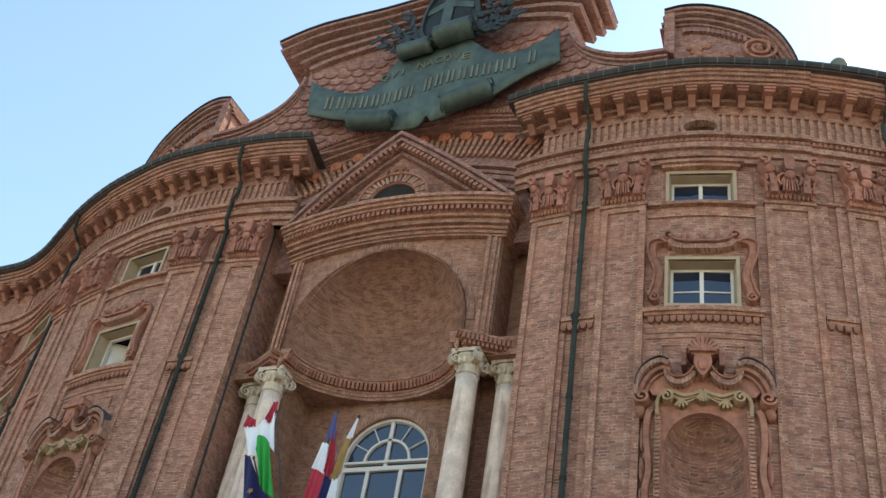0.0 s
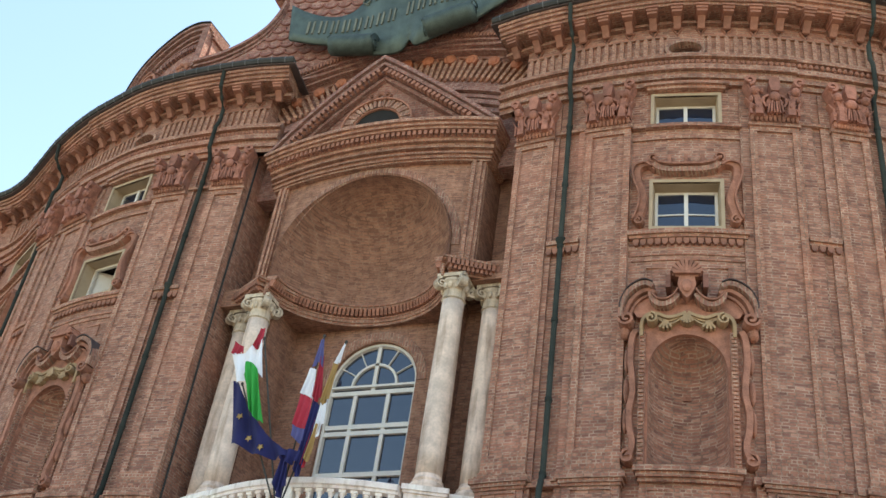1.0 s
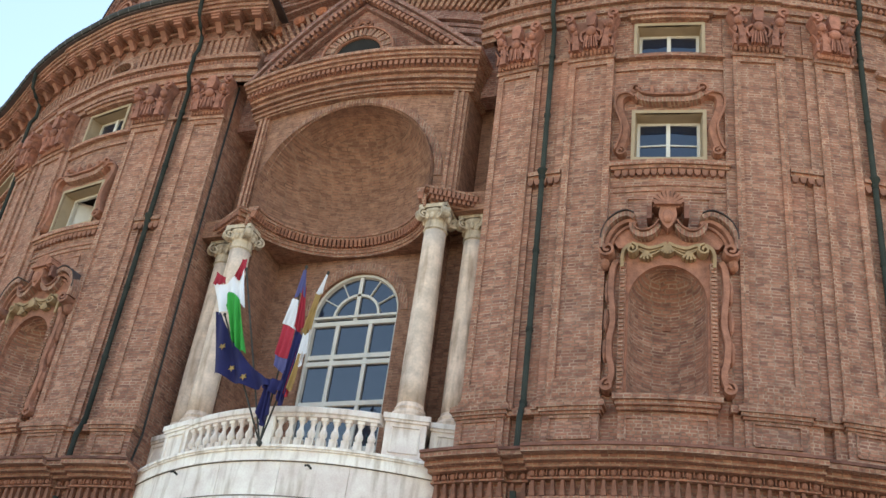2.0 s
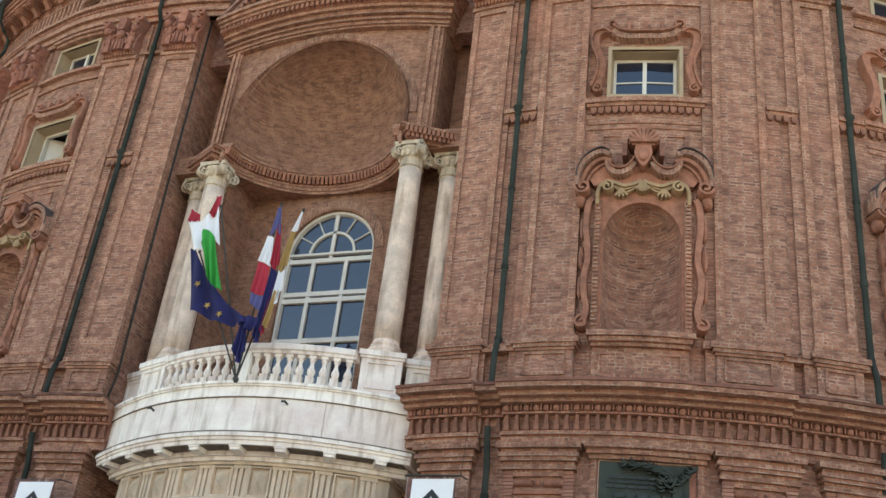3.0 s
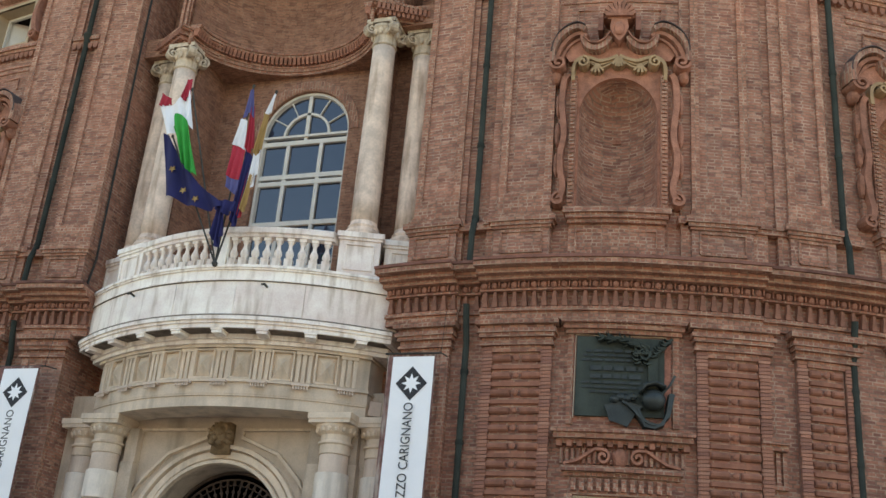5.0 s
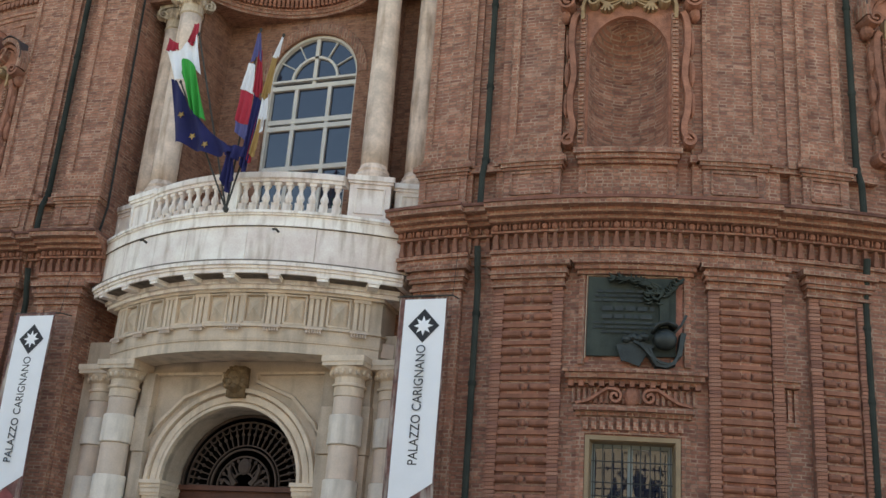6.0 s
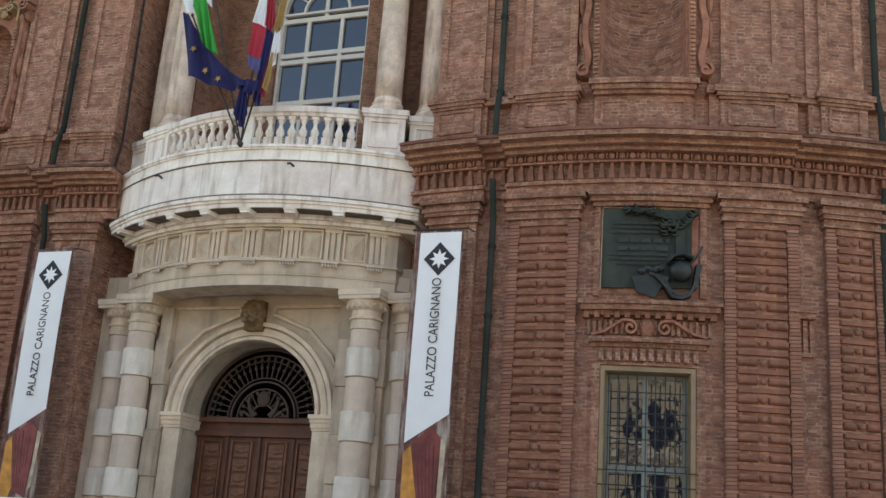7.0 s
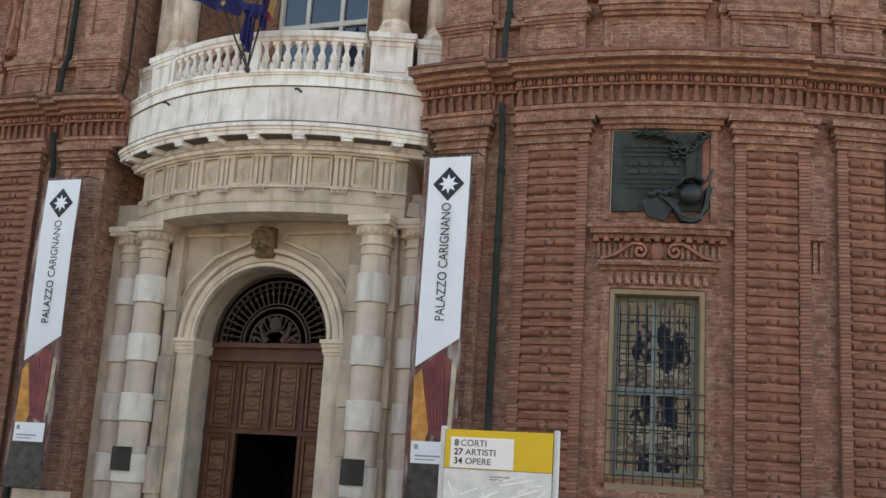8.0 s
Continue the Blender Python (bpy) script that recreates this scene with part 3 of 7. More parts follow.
# ---- the front of the great niche, with its pediment ----
NB = bow(0.48, 0.045)
bm = B()
arched_front(bm, 2.95, DOME_Z, 20.12, APSE_R, DOME_Z + STILT, NB, -0.6, 0.0, n=32, low=DOME_Z)
front = tagged(part("wall_niche_front", bm, BRICK_PALE), "bowed brick arch front of the great niche", "wall", kind="structure")
bmesh_arch = B()
ribbon(bmesh_arch, [(-2.58 * math.cos(math.pi * i / 40), DOME_Z + STILT + 2.58 * math.sin(math.pi * i / 40)) for i in range(41)], 0.26, -0.02, 0.03, lambda x, d, z: (*NB(x, d), z))
part("arch_ring", bmesh_arch, BRICK_UP, front)
for s in SIDES:
    bm = B()
    for a, b, d in ((2.72, 3.1, 0.1), (2.78, 2.86, 0.16), (2.94, 3.02, 0.16)):
        cbox(bm, *sorted((s * a, s * b)), -0.9, d, DOME_Z, 20.05, NB)
    part("flank_strip", bm, BRICK_EDGE, front)
    bm = B()
    cbox(bm, *sorted((s * 3.1, s * 3.12)), -1.2, 0.0, DOME_Z, 20.05, NB)
    part("flank", bm, BRICK_PALE, front)
# panel mouldings, then the entablature
bm = B()
stepped(bm, 1, 0, [(3.15 + d * 0.5, z0, z1, d) for z0, z1, d in ((20.04, 20.1, 0.16), (20.1, 20.2, 0.22), (20.2, 20.25, 0.3), (20.25, 20.34, 0.24), (20.34, 20.4, 0.36), (20.4, 20.52, 0.31))], -0.8, NB)
part("architrave", bm, BRICK_EDGE, front)
bm = B()
stepped(bm, 1, 0, [(3.2 + d * 0.4, z0, z1, d) for z0, z1, d in ((20.52, 20.62, 0.42), (20.62, 20.78, 0.45), (20.78, 20.86, 0.62), (20.86, 20.96, 0.7), (20.96, 21.06, 0.78))], -0.8, NB)
part("bowed_cornice", bm, BRICK_EDGE, front)
bm = B()
box(bm, -0.045, 0.045, -0.08, 0.08, -0.07, 0.07)
DENT2 = mesh_of("cornice_dentil", bm, TERRA)
for i in range(46):
    u = -3.35 + 6.7 * i / 45
    x, y = NB(u, 0.5)
    piece("dentil", DENT2, front, Matrix.Translation((x, y, 20.7)) @ Matrix.Rotation(math.atan(0.16 * u), 4, "Z"))
# tympanum and raking mouldings
PED_Z, PED_TOP = 21.06, 23.7
bm = B()
slab(bm, [(x, PED_Z) for x in span(-3.4, 3.4, 0.4)] + [(x, PED_Z + (PED_TOP - 0.25 - PED_Z) * (1 - abs(x) / 3.4)) for x in span(3.3, -3.3, 0.3)], -0.3, 0.35, lambda x, d, z: (*NB(x, d), z))
part("tympanum", bm, BRICK_RED, front)
bm = B()
for off, w, d in ((0.0, 0.16, 0.72), (-0.17, 0.16, 0.64), (-0.34, 0.14, 0.54), (-0.52, 0.16, 0.44)):
    pts = [(x, PED_Z - 0.02 + off * 1.1 + (PED_TOP - PED_Z) * (1 - abs(x) / 3.5)) for x in span(-3.5, 3.5, 0.25)]
    pts = [p for p in pts if p[1] > PED_Z - 0.1]
    ribbon(bm, pts, w, -0.25, d, lambda x, d, z: (*NB(x, d), z))
part("raking_cornice", bm, BRICK_RED, front)
for s in SIDES:
    for i in range(24):
        x = 0.12 + i * 0.128
        z = PED_Z - 0.45 + (PED_TOP - PED_Z) * (1 - x / 3.5)
        if z > PED_Z + 0.1:
            px, py = NB(s * x, 0.62)
            piece("dentil", DENT2, front, Matrix.Translation((px, py, z)) @ Matrix.Rotation(math.atan(0.16 * s * x), 4, "Z") @ Matrix.Rotation(s * 0.64, 4, "Y"))
# lunette with its ring and shell
NF = lambda x, d, z: (*NB(x, d), z)
for i in range(21):
    a = math.pi * (i + 0.5) / 21
    part("voussoir", ribbon(B(), [(q * math.cos(a), PED_Z + 0.3 + 0.82 * q * math.sin(a)) for q in (0.72, 1.02)], 0.12, 0.28, 0.45 + 0.02 * (i % 2), NF), BRICK_UP, front)
part("lunette_edge", ribbon(B(), [(-1.05 * math.cos(math.pi * i / 24), PED_Z + 0.3 + 0.88 * math.sin(math.pi * i / 24)) for i in range(25)], 0.07, 0.3, 0.5, NF), TERRA, front)
part("lunette_rim", ribbon(B(), [(-0.7 * math.cos(math.pi * i / 18), PED_Z + 0.3 + 0.57 * math.sin(math.pi * i / 18)) for i in range(19)], 0.06, 0.3, 0.42, NF), TERRA, front)
# solid plate, near-black to stand for the opening's shade
bm = B()
slab(bm, [(-0.68 * math.cos(math.pi * i / 14), PED_Z + 0.3 + 0.55 * math.sin(math.pi * i / 14)) for i in range(15)] + [(0.68, PED_Z + 0.02), (-0.68, PED_Z + 0.02)], 0.3, 0.36, NF)
part("lunette", bm, DARK, front, "half-round plate, dark for the shade of an opening")
bm = B()
for i in range(7):
    a = math.pi * (i + 0.5) / 7
    blob(bm, (0.12 * math.cos(a), 0.45, PED_Z + 1.26 + 0.14 * math.sin(a)), (0.05, 0.07, 0.09), lambda x, d, z: (*NB(x, d), z), 6)
for s in SIDES:
    ribbon(bm, spiral(s * 0.22, PED_Z + 1.26, 0.12, 0.03, math.pi / 2, -s * 1.2, 14), 0.05, 0.4, 0.52, lambda x, d, z: (*NB(x, d), z))
part("shell", bm, TERRA, front)

# wall and frieze behind the pediment, and the arched moulding over it
bm = B()
box(bm, -4.2, 4.2, 1.2, 1.7, 20.15, 24.7)
back = tagged(part("wall_frieze", bm, BRICK_RED), "brick wall with an upright brick frieze behind the pediment", "wall", kind="structure")
PB = lambda x, d, z: (x, 1.2 - d, z)


def arc(top, bend, half=4.12, step=0.3):
    return [(x, top - bend * x * x) for x in span(-half, half, step)]


for top, w, d in ((22.75, 0.2, 0.1), (22.98, 0.22, 0.16), (23.22, 0.16, 0.12), (23.42, 0.2, 0.2), (23.62, 0.16, 0.13)):
    part("band", ribbon(B(), arc(top, 0.06), w, -0.05, d, PB), BRICK_RED, back)
bm = B()
slab(bm, [(-0.055, 0.0), (0.055, 0.0), (0.055, 0.62), (0.035, 0.68), (-0.035, 0.68), (-0.055, 0.62)], -0.1, 0.01, lambda x, d, z: (x, -d, z))
box(bm, -0.11, 0.11, -0.015, 0.1, 0.68, 0.74)
FLUTE = mesh_of("flute", bm, BRICK_EDGE)
bm = B()
box(bm, -0.05, 0.05, -0.08, 0.1, 0, 0.7)
SHORT = mesh_of("leaning_flute", bm, BRICK_EDGE)
bm = B()
slab(bm, [(-0.13, 0), (0.13, 0), (0.19, 0.16), (0.13, 0.27), (0, 0.31), (-0.13, 0.27), (-0.19, 0.16)], 0, 0.14, lambda x, d, z: (x, -d, z))
blob(bm, (0, -0.12, 0.13), (0.12, 0.07, 0.12), None, 8)
KEYB = mesh_of("clay_palmette", bm, ORANGE_CLAY)
bm = B()
ribbon(bm, [(-0.11, 0.24), (0.11, 0.24), (0.0, 0.02), (-0.11, 0.24)], 0.045, -0.01, 0.08, lambda x, d, z: (x, -d, z))
WEDGE = mesh_of("clay_triangle", bm, TERRA)
for i in range(42):
    u = -3.78 + i * 0.1844
    lean = Matrix.Rotation(math.atan(0.19 * u), 4, "Y")
    piece("flute", SHORT, back, Matrix.Translation((u, 1.15, 23.9 - 0.06 * u * u)) @ lean)
    piece("egg", EGG_ROUND, back, Matrix.Translation((u, 1.03, 23.77 - 0.06 * u * u)) @ lean)
for i in range(11):
    u = -3.45 + i * 0.69
    lean = Matrix.Rotation(math.atan(0.13 * u), 4, "Y")
    piece("palmette", KEYB, back, Matrix.Translation((u, 1.17, 24.5 - 0.067 * u * u)) @ lean)
    if i < 10:
        u += 0.345
        piece("triangle", WEDGE, back, Matrix.Translation((u, 1.17, 24.5 - 0.067 * u * u)) @ Matrix.Rotation(math.atan(0.13 * u), 4, "Y"))
for top, w, d in ((24.86, 0.12, 0.26), (24.97, 0.12, 0.38), (25.07, 0.1, 0.48)):
    part("arched_moulding", ribbon(B(), arc(top, 0.045), w, -0.1, d, PB), BRICK_RED, back)
part("arched_fringe", ribbon(B(), arc(25.18, 0.045), 0.15, -0.1, 0.5, PB), BRICK_UP, back)
bm = B()
box(bm, -0.03, 0.03, -0.03, 0.05, -0.075, 0.075)
FRINGE = mesh_of("fringe_brick", bm, BRICK_COURSE)
for i in range(70):
    u = -3.8 + i * 0.11
    piece("brick", FRINGE, back, Matrix.Translation((u, 0.66, 25.18 - 0.045 * u * u)) @ Matrix.Rotation(math.atan(0.09 * u), 4, "Y"))
bm = B()
slab(bm, [(x, 24.3) for x in span(-3.95, 3.95, 0.4)] + [(x, 25.2 - 0.045 * x * x) for x in span(3.95, -3.95, 0.4)], -0.4, 0.03, PB)
part("arch_fill", bm, BRICK_RED, back)

# ---- cornices that follow the wall ----
def cornice(name, s, u0, u1, steps, mat, extra=0.0):
    bm = B()
    low = [q for q in steps if q[1] < 23.3]
    stepped(bm, s, (u0 + u1) / 2, [((u1 - u0) / 2, z0, z1, d + extra) for z0, z1, d in low], -0.05)
    high = [q for q in steps if q[1] > 23.3]
    c = tagged(part(name, bm, mat), "projecting moulded brick cornice", "cornice", "brick cornices", "structure")
    if high:
        bm = B()
        stepped(bm, s, (u0 + u1) / 2, [((u1 - u0) / 2, z0, z1, d + extra) for z0, z1, d in high], -0.05)
        part("crown", bm, mat, c)
    return c


MID = ((8.62, 8.78, 0.16), (8.78, 8.86, 0.22), (8.86, 9.2, 0.08), (9.2, 9.24, 0.24), (9.24, 9.38, 0.2), (9.38, 9.46, 0.4), (9.46, 9.56, 0.56), (9.56, 9.66, 0.76))
TOP = ((21.4, 21.56, 0.12), (21.56, 21.7, 0.2), (21.7, 21.82, 0.15), (21.82, 22., 0.26), (22., 22.22, 0.18), (22.22, 22.3, 0.3), (22.3, 22.42, 0.24), (22.42, 22.52, 0.12),
       (23.62, 23.7, 0.14), (23.7, 23.86, 0.02), (23.86, 23.94, 0.55), (23.94, 24.06, 0.62), (24.06, 24.16, 0.7), (24.16, 24.28, 0.76))
BREAKS = ((3.52, 5.2, 0.02), (5.2, 5.68, -0.1), (5.68, 11.25, 0.04), (11.25, 27, -0.06))
TBREAKS = ((3.3, 5.3, 0.02), (5.3, 11.15, 0.0), (11.15, 27, -0.05))
bm = B()
slab(bm, [(-0.03, 0), (0.03, 0), (0.035, -0.1), (0.06, -0.29), (0.05, -0.31), (-0.05, -0.31), (-0.06, -0.29), (-0.035, -0.1)], -0.02, 0.12, lambda x, d, z: (x, -d, z))
TASSEL = mesh_of("tassel", bm, TERRA)
bm = B()
blob(bm, (0, 0, -0.005), (0.068, 0.06, 0.072), None, 8)
box(bm, 0.09, 0.112, -0.04, 0.04, -0.06, 0.065)
EGG = mesh_of("egg", bm, TERRA)
bm = B()
for w_, d_, z0, z1 in ((0.17, 0.52, 0.36, 0.42), (0.15, 0.48, 0.28, 0.36), (0.13, 0.44, 0.2, 0.28)):
    box(bm, -w_, w_, -d_, 0.0, z0, z1)
slab(bm, [(0.0, 0.25), (0.3, 0.25), (0.26, 0.17), (0.14, 0.06), (0.06, -0.04), (0.0, -0.04)], -0.09, 0.09, lambda x, d, z: (d, -x, z))
BRACKET = mesh_of("bracket", bm, TERRA)
bm = B()
ribbon(bm, [(-0.12, 0.12), (0.12, 0.12), (0.0, -0.12), (-0.12, 0.12)], 0.05, -0.01, 0.07, lambda x, d, z: (x, -d, z))
TRIANGLE = mesh_of("triangle", bm, TERRA)
for s in SIDES:
    for u0, u1, e in BREAKS:
        c = cornice("trim_middle_cornice", s, u0, u1, MID, BRICK_EDGE, e)
        bm = B()
        cbox(bm, *sorted((s * u0, s * u1)), -0.05, 0.8 + e, 9.66, 9.72)
        part("weathering", bm, WEATHERED_RED, c, "dark red weathered top slab")
        k = max(1, round((u1 - u0) / 0.205))
        for i in range(k):
            u = u0 + (i + 0.5) * (u1 - u0) / k
            if u < 15.5:
                piece("tassel", TASSEL, c, frame_at(s * u, 0.08 + e, 9.19))
        k = max(1, round((u1 - u0) / 0.205))
        for i in range(k):
            u = u0 + (i + 0.5) * (u1 - u0) / k
            if u < 14.5:
                piece("egg", EGG, c, frame_at(s * u, 0.25 + e, 9.31))
    for u0, u1, e in TBREAKS:
        c = cornice("trim_top_cornice", s, u0, u1, TOP, BRICK_EDGE, e)
        k = max(1, round((u1 - u0) / 0.215))
        for i in range(k):
            u = u0 + (i + 0.5) * (u1 - u0) / k
            if u < 17 and u > RECESS and min(abs(u - b) for b in BAYS) > 0.62:
                piece("flute", FLUTE, c, frame_at(s * u, 0.055, 22.52))
        k = max(1, round((u1 - u0) / 0.67))
        for i in range(k):
            u = u0 + (i + 0.5) * (u1 - u0) / k
            if u < 19:
                piece("bracket", BRACKET, c, frame_at(s * u, 0.1, 23.44))
                if u > RECESS:
                    piece("triangle", TRIANGLE, c, frame_at(s * u, 0.0, 23.40))
        k = max(1, round((u1 - u0) / 0.135))
        for i in range(k):
            u = u0 + (i + 0.5) * (u1 - u0) / k
            if u < 15:
                piece("egg", EGG_ROUND, c, frame_at(s * u, 0.2, 22.11))
    # return of the cornice into the recess, and the wall's end there
    bm = B()
    cbox(bm, *sorted((s * 3.32, s * 4.15)), -0.6, -0.03, 23.86, 24.28)
    part("cornice_return", bm, BRICK_EDGE, c)
    bm = B()
    cbox(bm, *sorted((s * 3.6, s * 4.15)), -0.6, 0.1, 21.40, 22.50)
    part("frieze_return", bm, BRICK_EDGE, c)
    # oval windows of the frieze
    for cc in BAYS:
        put = on_wall(s, cc)
        bm = B()
        ring = [(0.5 * math.cos(2 * math.pi * i / 24), 22.66 + 0.29 * math.sin(2 * math.pi * i / 24)) for i in range(25)]
        ribbon(bm, ring, 0.13, -0.05, 0.16, put)
        w = tagged(part("window_oval", bm, BRICK_UP), "small oval window with a raised brick ring", "window", "oval windows", "structure")
        bm = B()
        slab(bm, [(0.47 * math.cos(2 * math.pi * i / 20), 22.66 + 0.26 * math.sin(2 * math.pi * i / 20)) for i in range(20)], -0.3, -0.22, put)
        part("pane", bm, GLASS, w)
    # gutter
    bm = B()
    sweep(bm, [(0.72, 24.30), (0.9, 24.30), (0.95, 24.38), (0.93, 24.48), (0.7, 24.48)], [s * u for u in span(3.15, 27, 0.3)])
    g = tagged(part("gutter", bm, LEAD), "dark metal gutter along the top cornice", "gutter", "gutters")
    bm = B()
    cbox(bm, *sorted((s * 3.1, s * 27)), -0.5, 0.85, 24.26, 24.32)
    part("flashing", bm, TERRA_DARK, g)
    for i in range(36):
        u = 3.4 + i * 0.42
        bm = B()
        sweep(bm, [(0.7, 24.29), (0.905, 24.29), (0.958, 24.38), (0.938, 24.49), (0.7, 24.49)], [s * u, s * (u + 0.025)])
        part("seam", bm, LEAD_LIGHT, g)


# ---- windows ----
def window_frame(bm, put, hw, z0, z1, w, d0, d1):
    for x0, x1, a, b in ((-hw, -hw + w, z0, z1), (hw - w, hw, z0, z1), (-hw + w, hw - w, z1 - w, z1), (-hw + w, hw - w, z0, z0 + w)):
        slab(bm, [(x0, a), (x1, a), (x1, b), (x0, b)], d0, d1, put)
    return bm


def bar(bm, put, x0, x1, z0, z1, d0, d1):
    return slab(bm, [(x0, z0), (x1, z0), (x1, z1), (x0, z1)], d0, d1, put)


count = 0
for s in SIDES:
    for c in BAYS:
        for k, (z0, z1) in enumerate(LEVELS):
            put = on_wall(s, c + 0.17 * (k == 2))
            count += 1
            hw = WIN_HALF
            oz0 = z0 + FRAME_W * (k > 0)
            bm = B()
            window_frame(bm, put, hw, z0 if k else z0 - 0.1, z1, FRAME_W, -0.02, 0.05)
            lab = ("low attic window with a cream surround", "window with a cream surround and white sashes", "tall barred ground floor window with grey sashes")[k]
            w = tagged(part(f"window_{count}", bm, TAN if k == 2 else CREAM), lab, "window", "windows of the bays", "structure")
            bm = B()
            window_frame(bm, put, hw - FRAME_W, oz0 - 0.02, z1 - FRAME_W, 0.012, -0.42, -0.02)
            part("reveal", bm, TAN if k == 2 else CREAM, w)
            iw = hw - FRAME_W - 0.012
            opened = (k == 1 and s == -1)
            bm = B()
            sash = GREYSASH if k == 2 else SASH
            window_frame(bm, put, iw, oz0, z1 - FRAME_W - 0.01, 0.07, -0.42, -0.34)
            if not opened:
                bar(bm, put, -0.055, 0.055, oz0 + 0.05, z1 - FRAME_W - 0.05, -0.42, -0.33)
            if k == 2:
                bar(bm, put, -iw + 0.05, iw - 0.05, 3.38, 3.5, -0.42, -0.33)
            if k == 1 and not opened:
                for a, b in ((-iw + 0.05, -0.04), (0.04, iw - 0.05)):
                    bar(bm, put, a, b, oz0 + 0.6, oz0 + 0.632, -0.41, -0.355)
            part("sash", bm, sash, w)
            for a, b in ((-iw + 0.06, -0.05), (0.05, iw - 0.06)):
                if opened:
                    continue
                for za, zb in (((oz0 + 0.06, 3.38), (3.5, z1 - FRAME_W - 0.07)) if k == 2 else ((oz0 + 0.06, z1 - FRAME_W - 0.07),)):
                    bm = B()
                    bar(bm, put, a, b, za, zb, -0.40, -0.385)
                    part("pane", bm, GLASS, w)
            # added box behind the sashes, coloured near-black as the room's shade
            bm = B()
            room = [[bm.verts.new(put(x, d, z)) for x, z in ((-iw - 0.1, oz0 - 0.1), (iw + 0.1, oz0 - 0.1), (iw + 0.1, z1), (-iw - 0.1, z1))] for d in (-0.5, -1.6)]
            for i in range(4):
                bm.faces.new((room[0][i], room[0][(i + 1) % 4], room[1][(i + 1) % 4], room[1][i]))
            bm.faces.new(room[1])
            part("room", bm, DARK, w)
            if opened:
                bm = B()
                x0, y0 = facade(s * (c + iw), -0.36)
                box(bm, 0, 0.72, -0.02, 0.02, oz0 + 0.02, z1 - FRAME_W - 0.02, frame_at(s * (c + iw), -0.45) @ Matrix.Rotation(radians(52), 4, "Z"))
                part("open_casement", bm, SASH, w, "white casement standing open inward")
            if k == 2:
                # the bars stand before the glass in a cage
                bm = B()
                for i in range(9):
                    x = -0.74 + i * 1.48 / 8
                    tube(bm, [put(x, 0.12, 1.75), put(x, 0.12, 3.45)], 0.011, 6)
                    tube(bm, [put(x, 0.02, 3.4), put(x, 0.02, 5.1)], 0.011, 6)
                for z in (1.9, 2.15, 2.3, 2.72, 2.86, 3.12, 3.38):
                    tube(bm, [put(-0.9, 0.0, z), put(-0.9, 0.12, z), put(0.9, 0.12, z), put(0.9, 0.0, z)], 0.011, 6)
                for z in (3.5, 3.95, 4.18, 4.42, 4.8):
                    tube(bm, [put(-0.77, 0.02, z), put(0.77, 0.02, z)], 0.011, 6)
                part("grille", bm, IRON, w, "dark iron bars")


# ---- the dressings of a bay: hood, cartouche niche, panels ----
def hood_over_window(s, c):
    put = on_wall(s, c)
    t = thing("window_hood", put(0, 0, 16.5), "scrolled terracotta frame round an upper window", "window hood", "window hoods")
    for m in SIDES:
        bm = B()
        line = [(m * 0.0, 18.62), (m * 0.5, 18.6), (m * 0.72, 18.66), (m * 0.9, 18.82), (m * 1.12, 18.78), (m * 1.2, 18.6), (m * 1.16, 18.3), (m * 1.06, 18.0), (m * 1.03, 17.7), (m * 1.1, 17.35), (m * 1.2, 17.1)]
        line = line[:2] + smooth_line(line[2:], 4)
        ribbon(bm, line[2:], 0.2, -0.01, 0.16, put)
        ribbon(bm, [(x + m * 0.1, z + 0.02) for x, z in line[3:-1]], 0.06, -0.01, 0.22, put)
        ribbon(bm, spiral(m * 1.14, 17.12, 0.13, 0.03, math.pi / 2, m * 1.3, 14), 0.06, -0.01, 0.2, put)
        ribbon(bm, spiral(m * 0.8, 19.0, 0.15, 0.03, -math.pi / 3, m * 1.2, 14), 0.07, -0.01, 0.18, put)
        part("scroll", bm, TERRA, t)
    bm = B()
    ribbon(bm, smooth_line([(-0.8, 18.8), (-0.66, 18.66), (-0.4, 18.58), (0.0, 18.57), (0.4, 18.58), (0.66, 18.66), (0.8, 18.8)], 4), 0.2, -0.01, 0.2, put)
    part("hood_arch", bm, BRICK_UP, t)
    bm = B()
    ribbon(bm, [(-0.8, 18.92), (-0.66, 18.78), (-0.4, 18.7), (0.0, 18.69), (0.4, 18.7), (0.66, 18.78), (0.8, 18.92)], 0.07, -0.01, 0.27, put)
    part("hood_edge", bm, TERRA, t)
    for x in (-0.42, 0.0, 0.42):
        bm = B()
        bar(bm, put, x - 0.045, x + 0.045, 18.78, 19.1, 0.0, 0.12)
        part("tooth", bm, TERRA, t)
    # band of hanging tongues below
    bm = B()
    stepped(bm, s, c, [(1.36, 16.64, 16.72, 0.12), (1.4, 16.72, 16.84, 0.18)])
    part("sill_band", bm, BRICK_EDGE, t)
    for i in range(15):
        piece("tongue", TONGUE, t, frame_at(s * (c - 1.2 + i * 2.4 / 14), 0.0, 16.63))
    for z in (16.2, 16.05):
        bm = B()
        cbox(bm, *sorted((s * (c - 1.3), s * (c + 1.3))), -0.02, 0.03, z, z + 0.06)
        part("course", bm, BRICK_EDGE, t)
    # plain fillets under the attic window
    for steps in ([(1.34, 20.0, 20.1, 0.14)], [(1.34, 19.66, 19.74, 0.06)], [(1.0, 21.24, 21.34, 0.16), (1.08, 21.34, 21.42, 0.24)]):
        part("fillet", stepped(B(), s, c, steps), BRICK_EDGE, t)
    return t


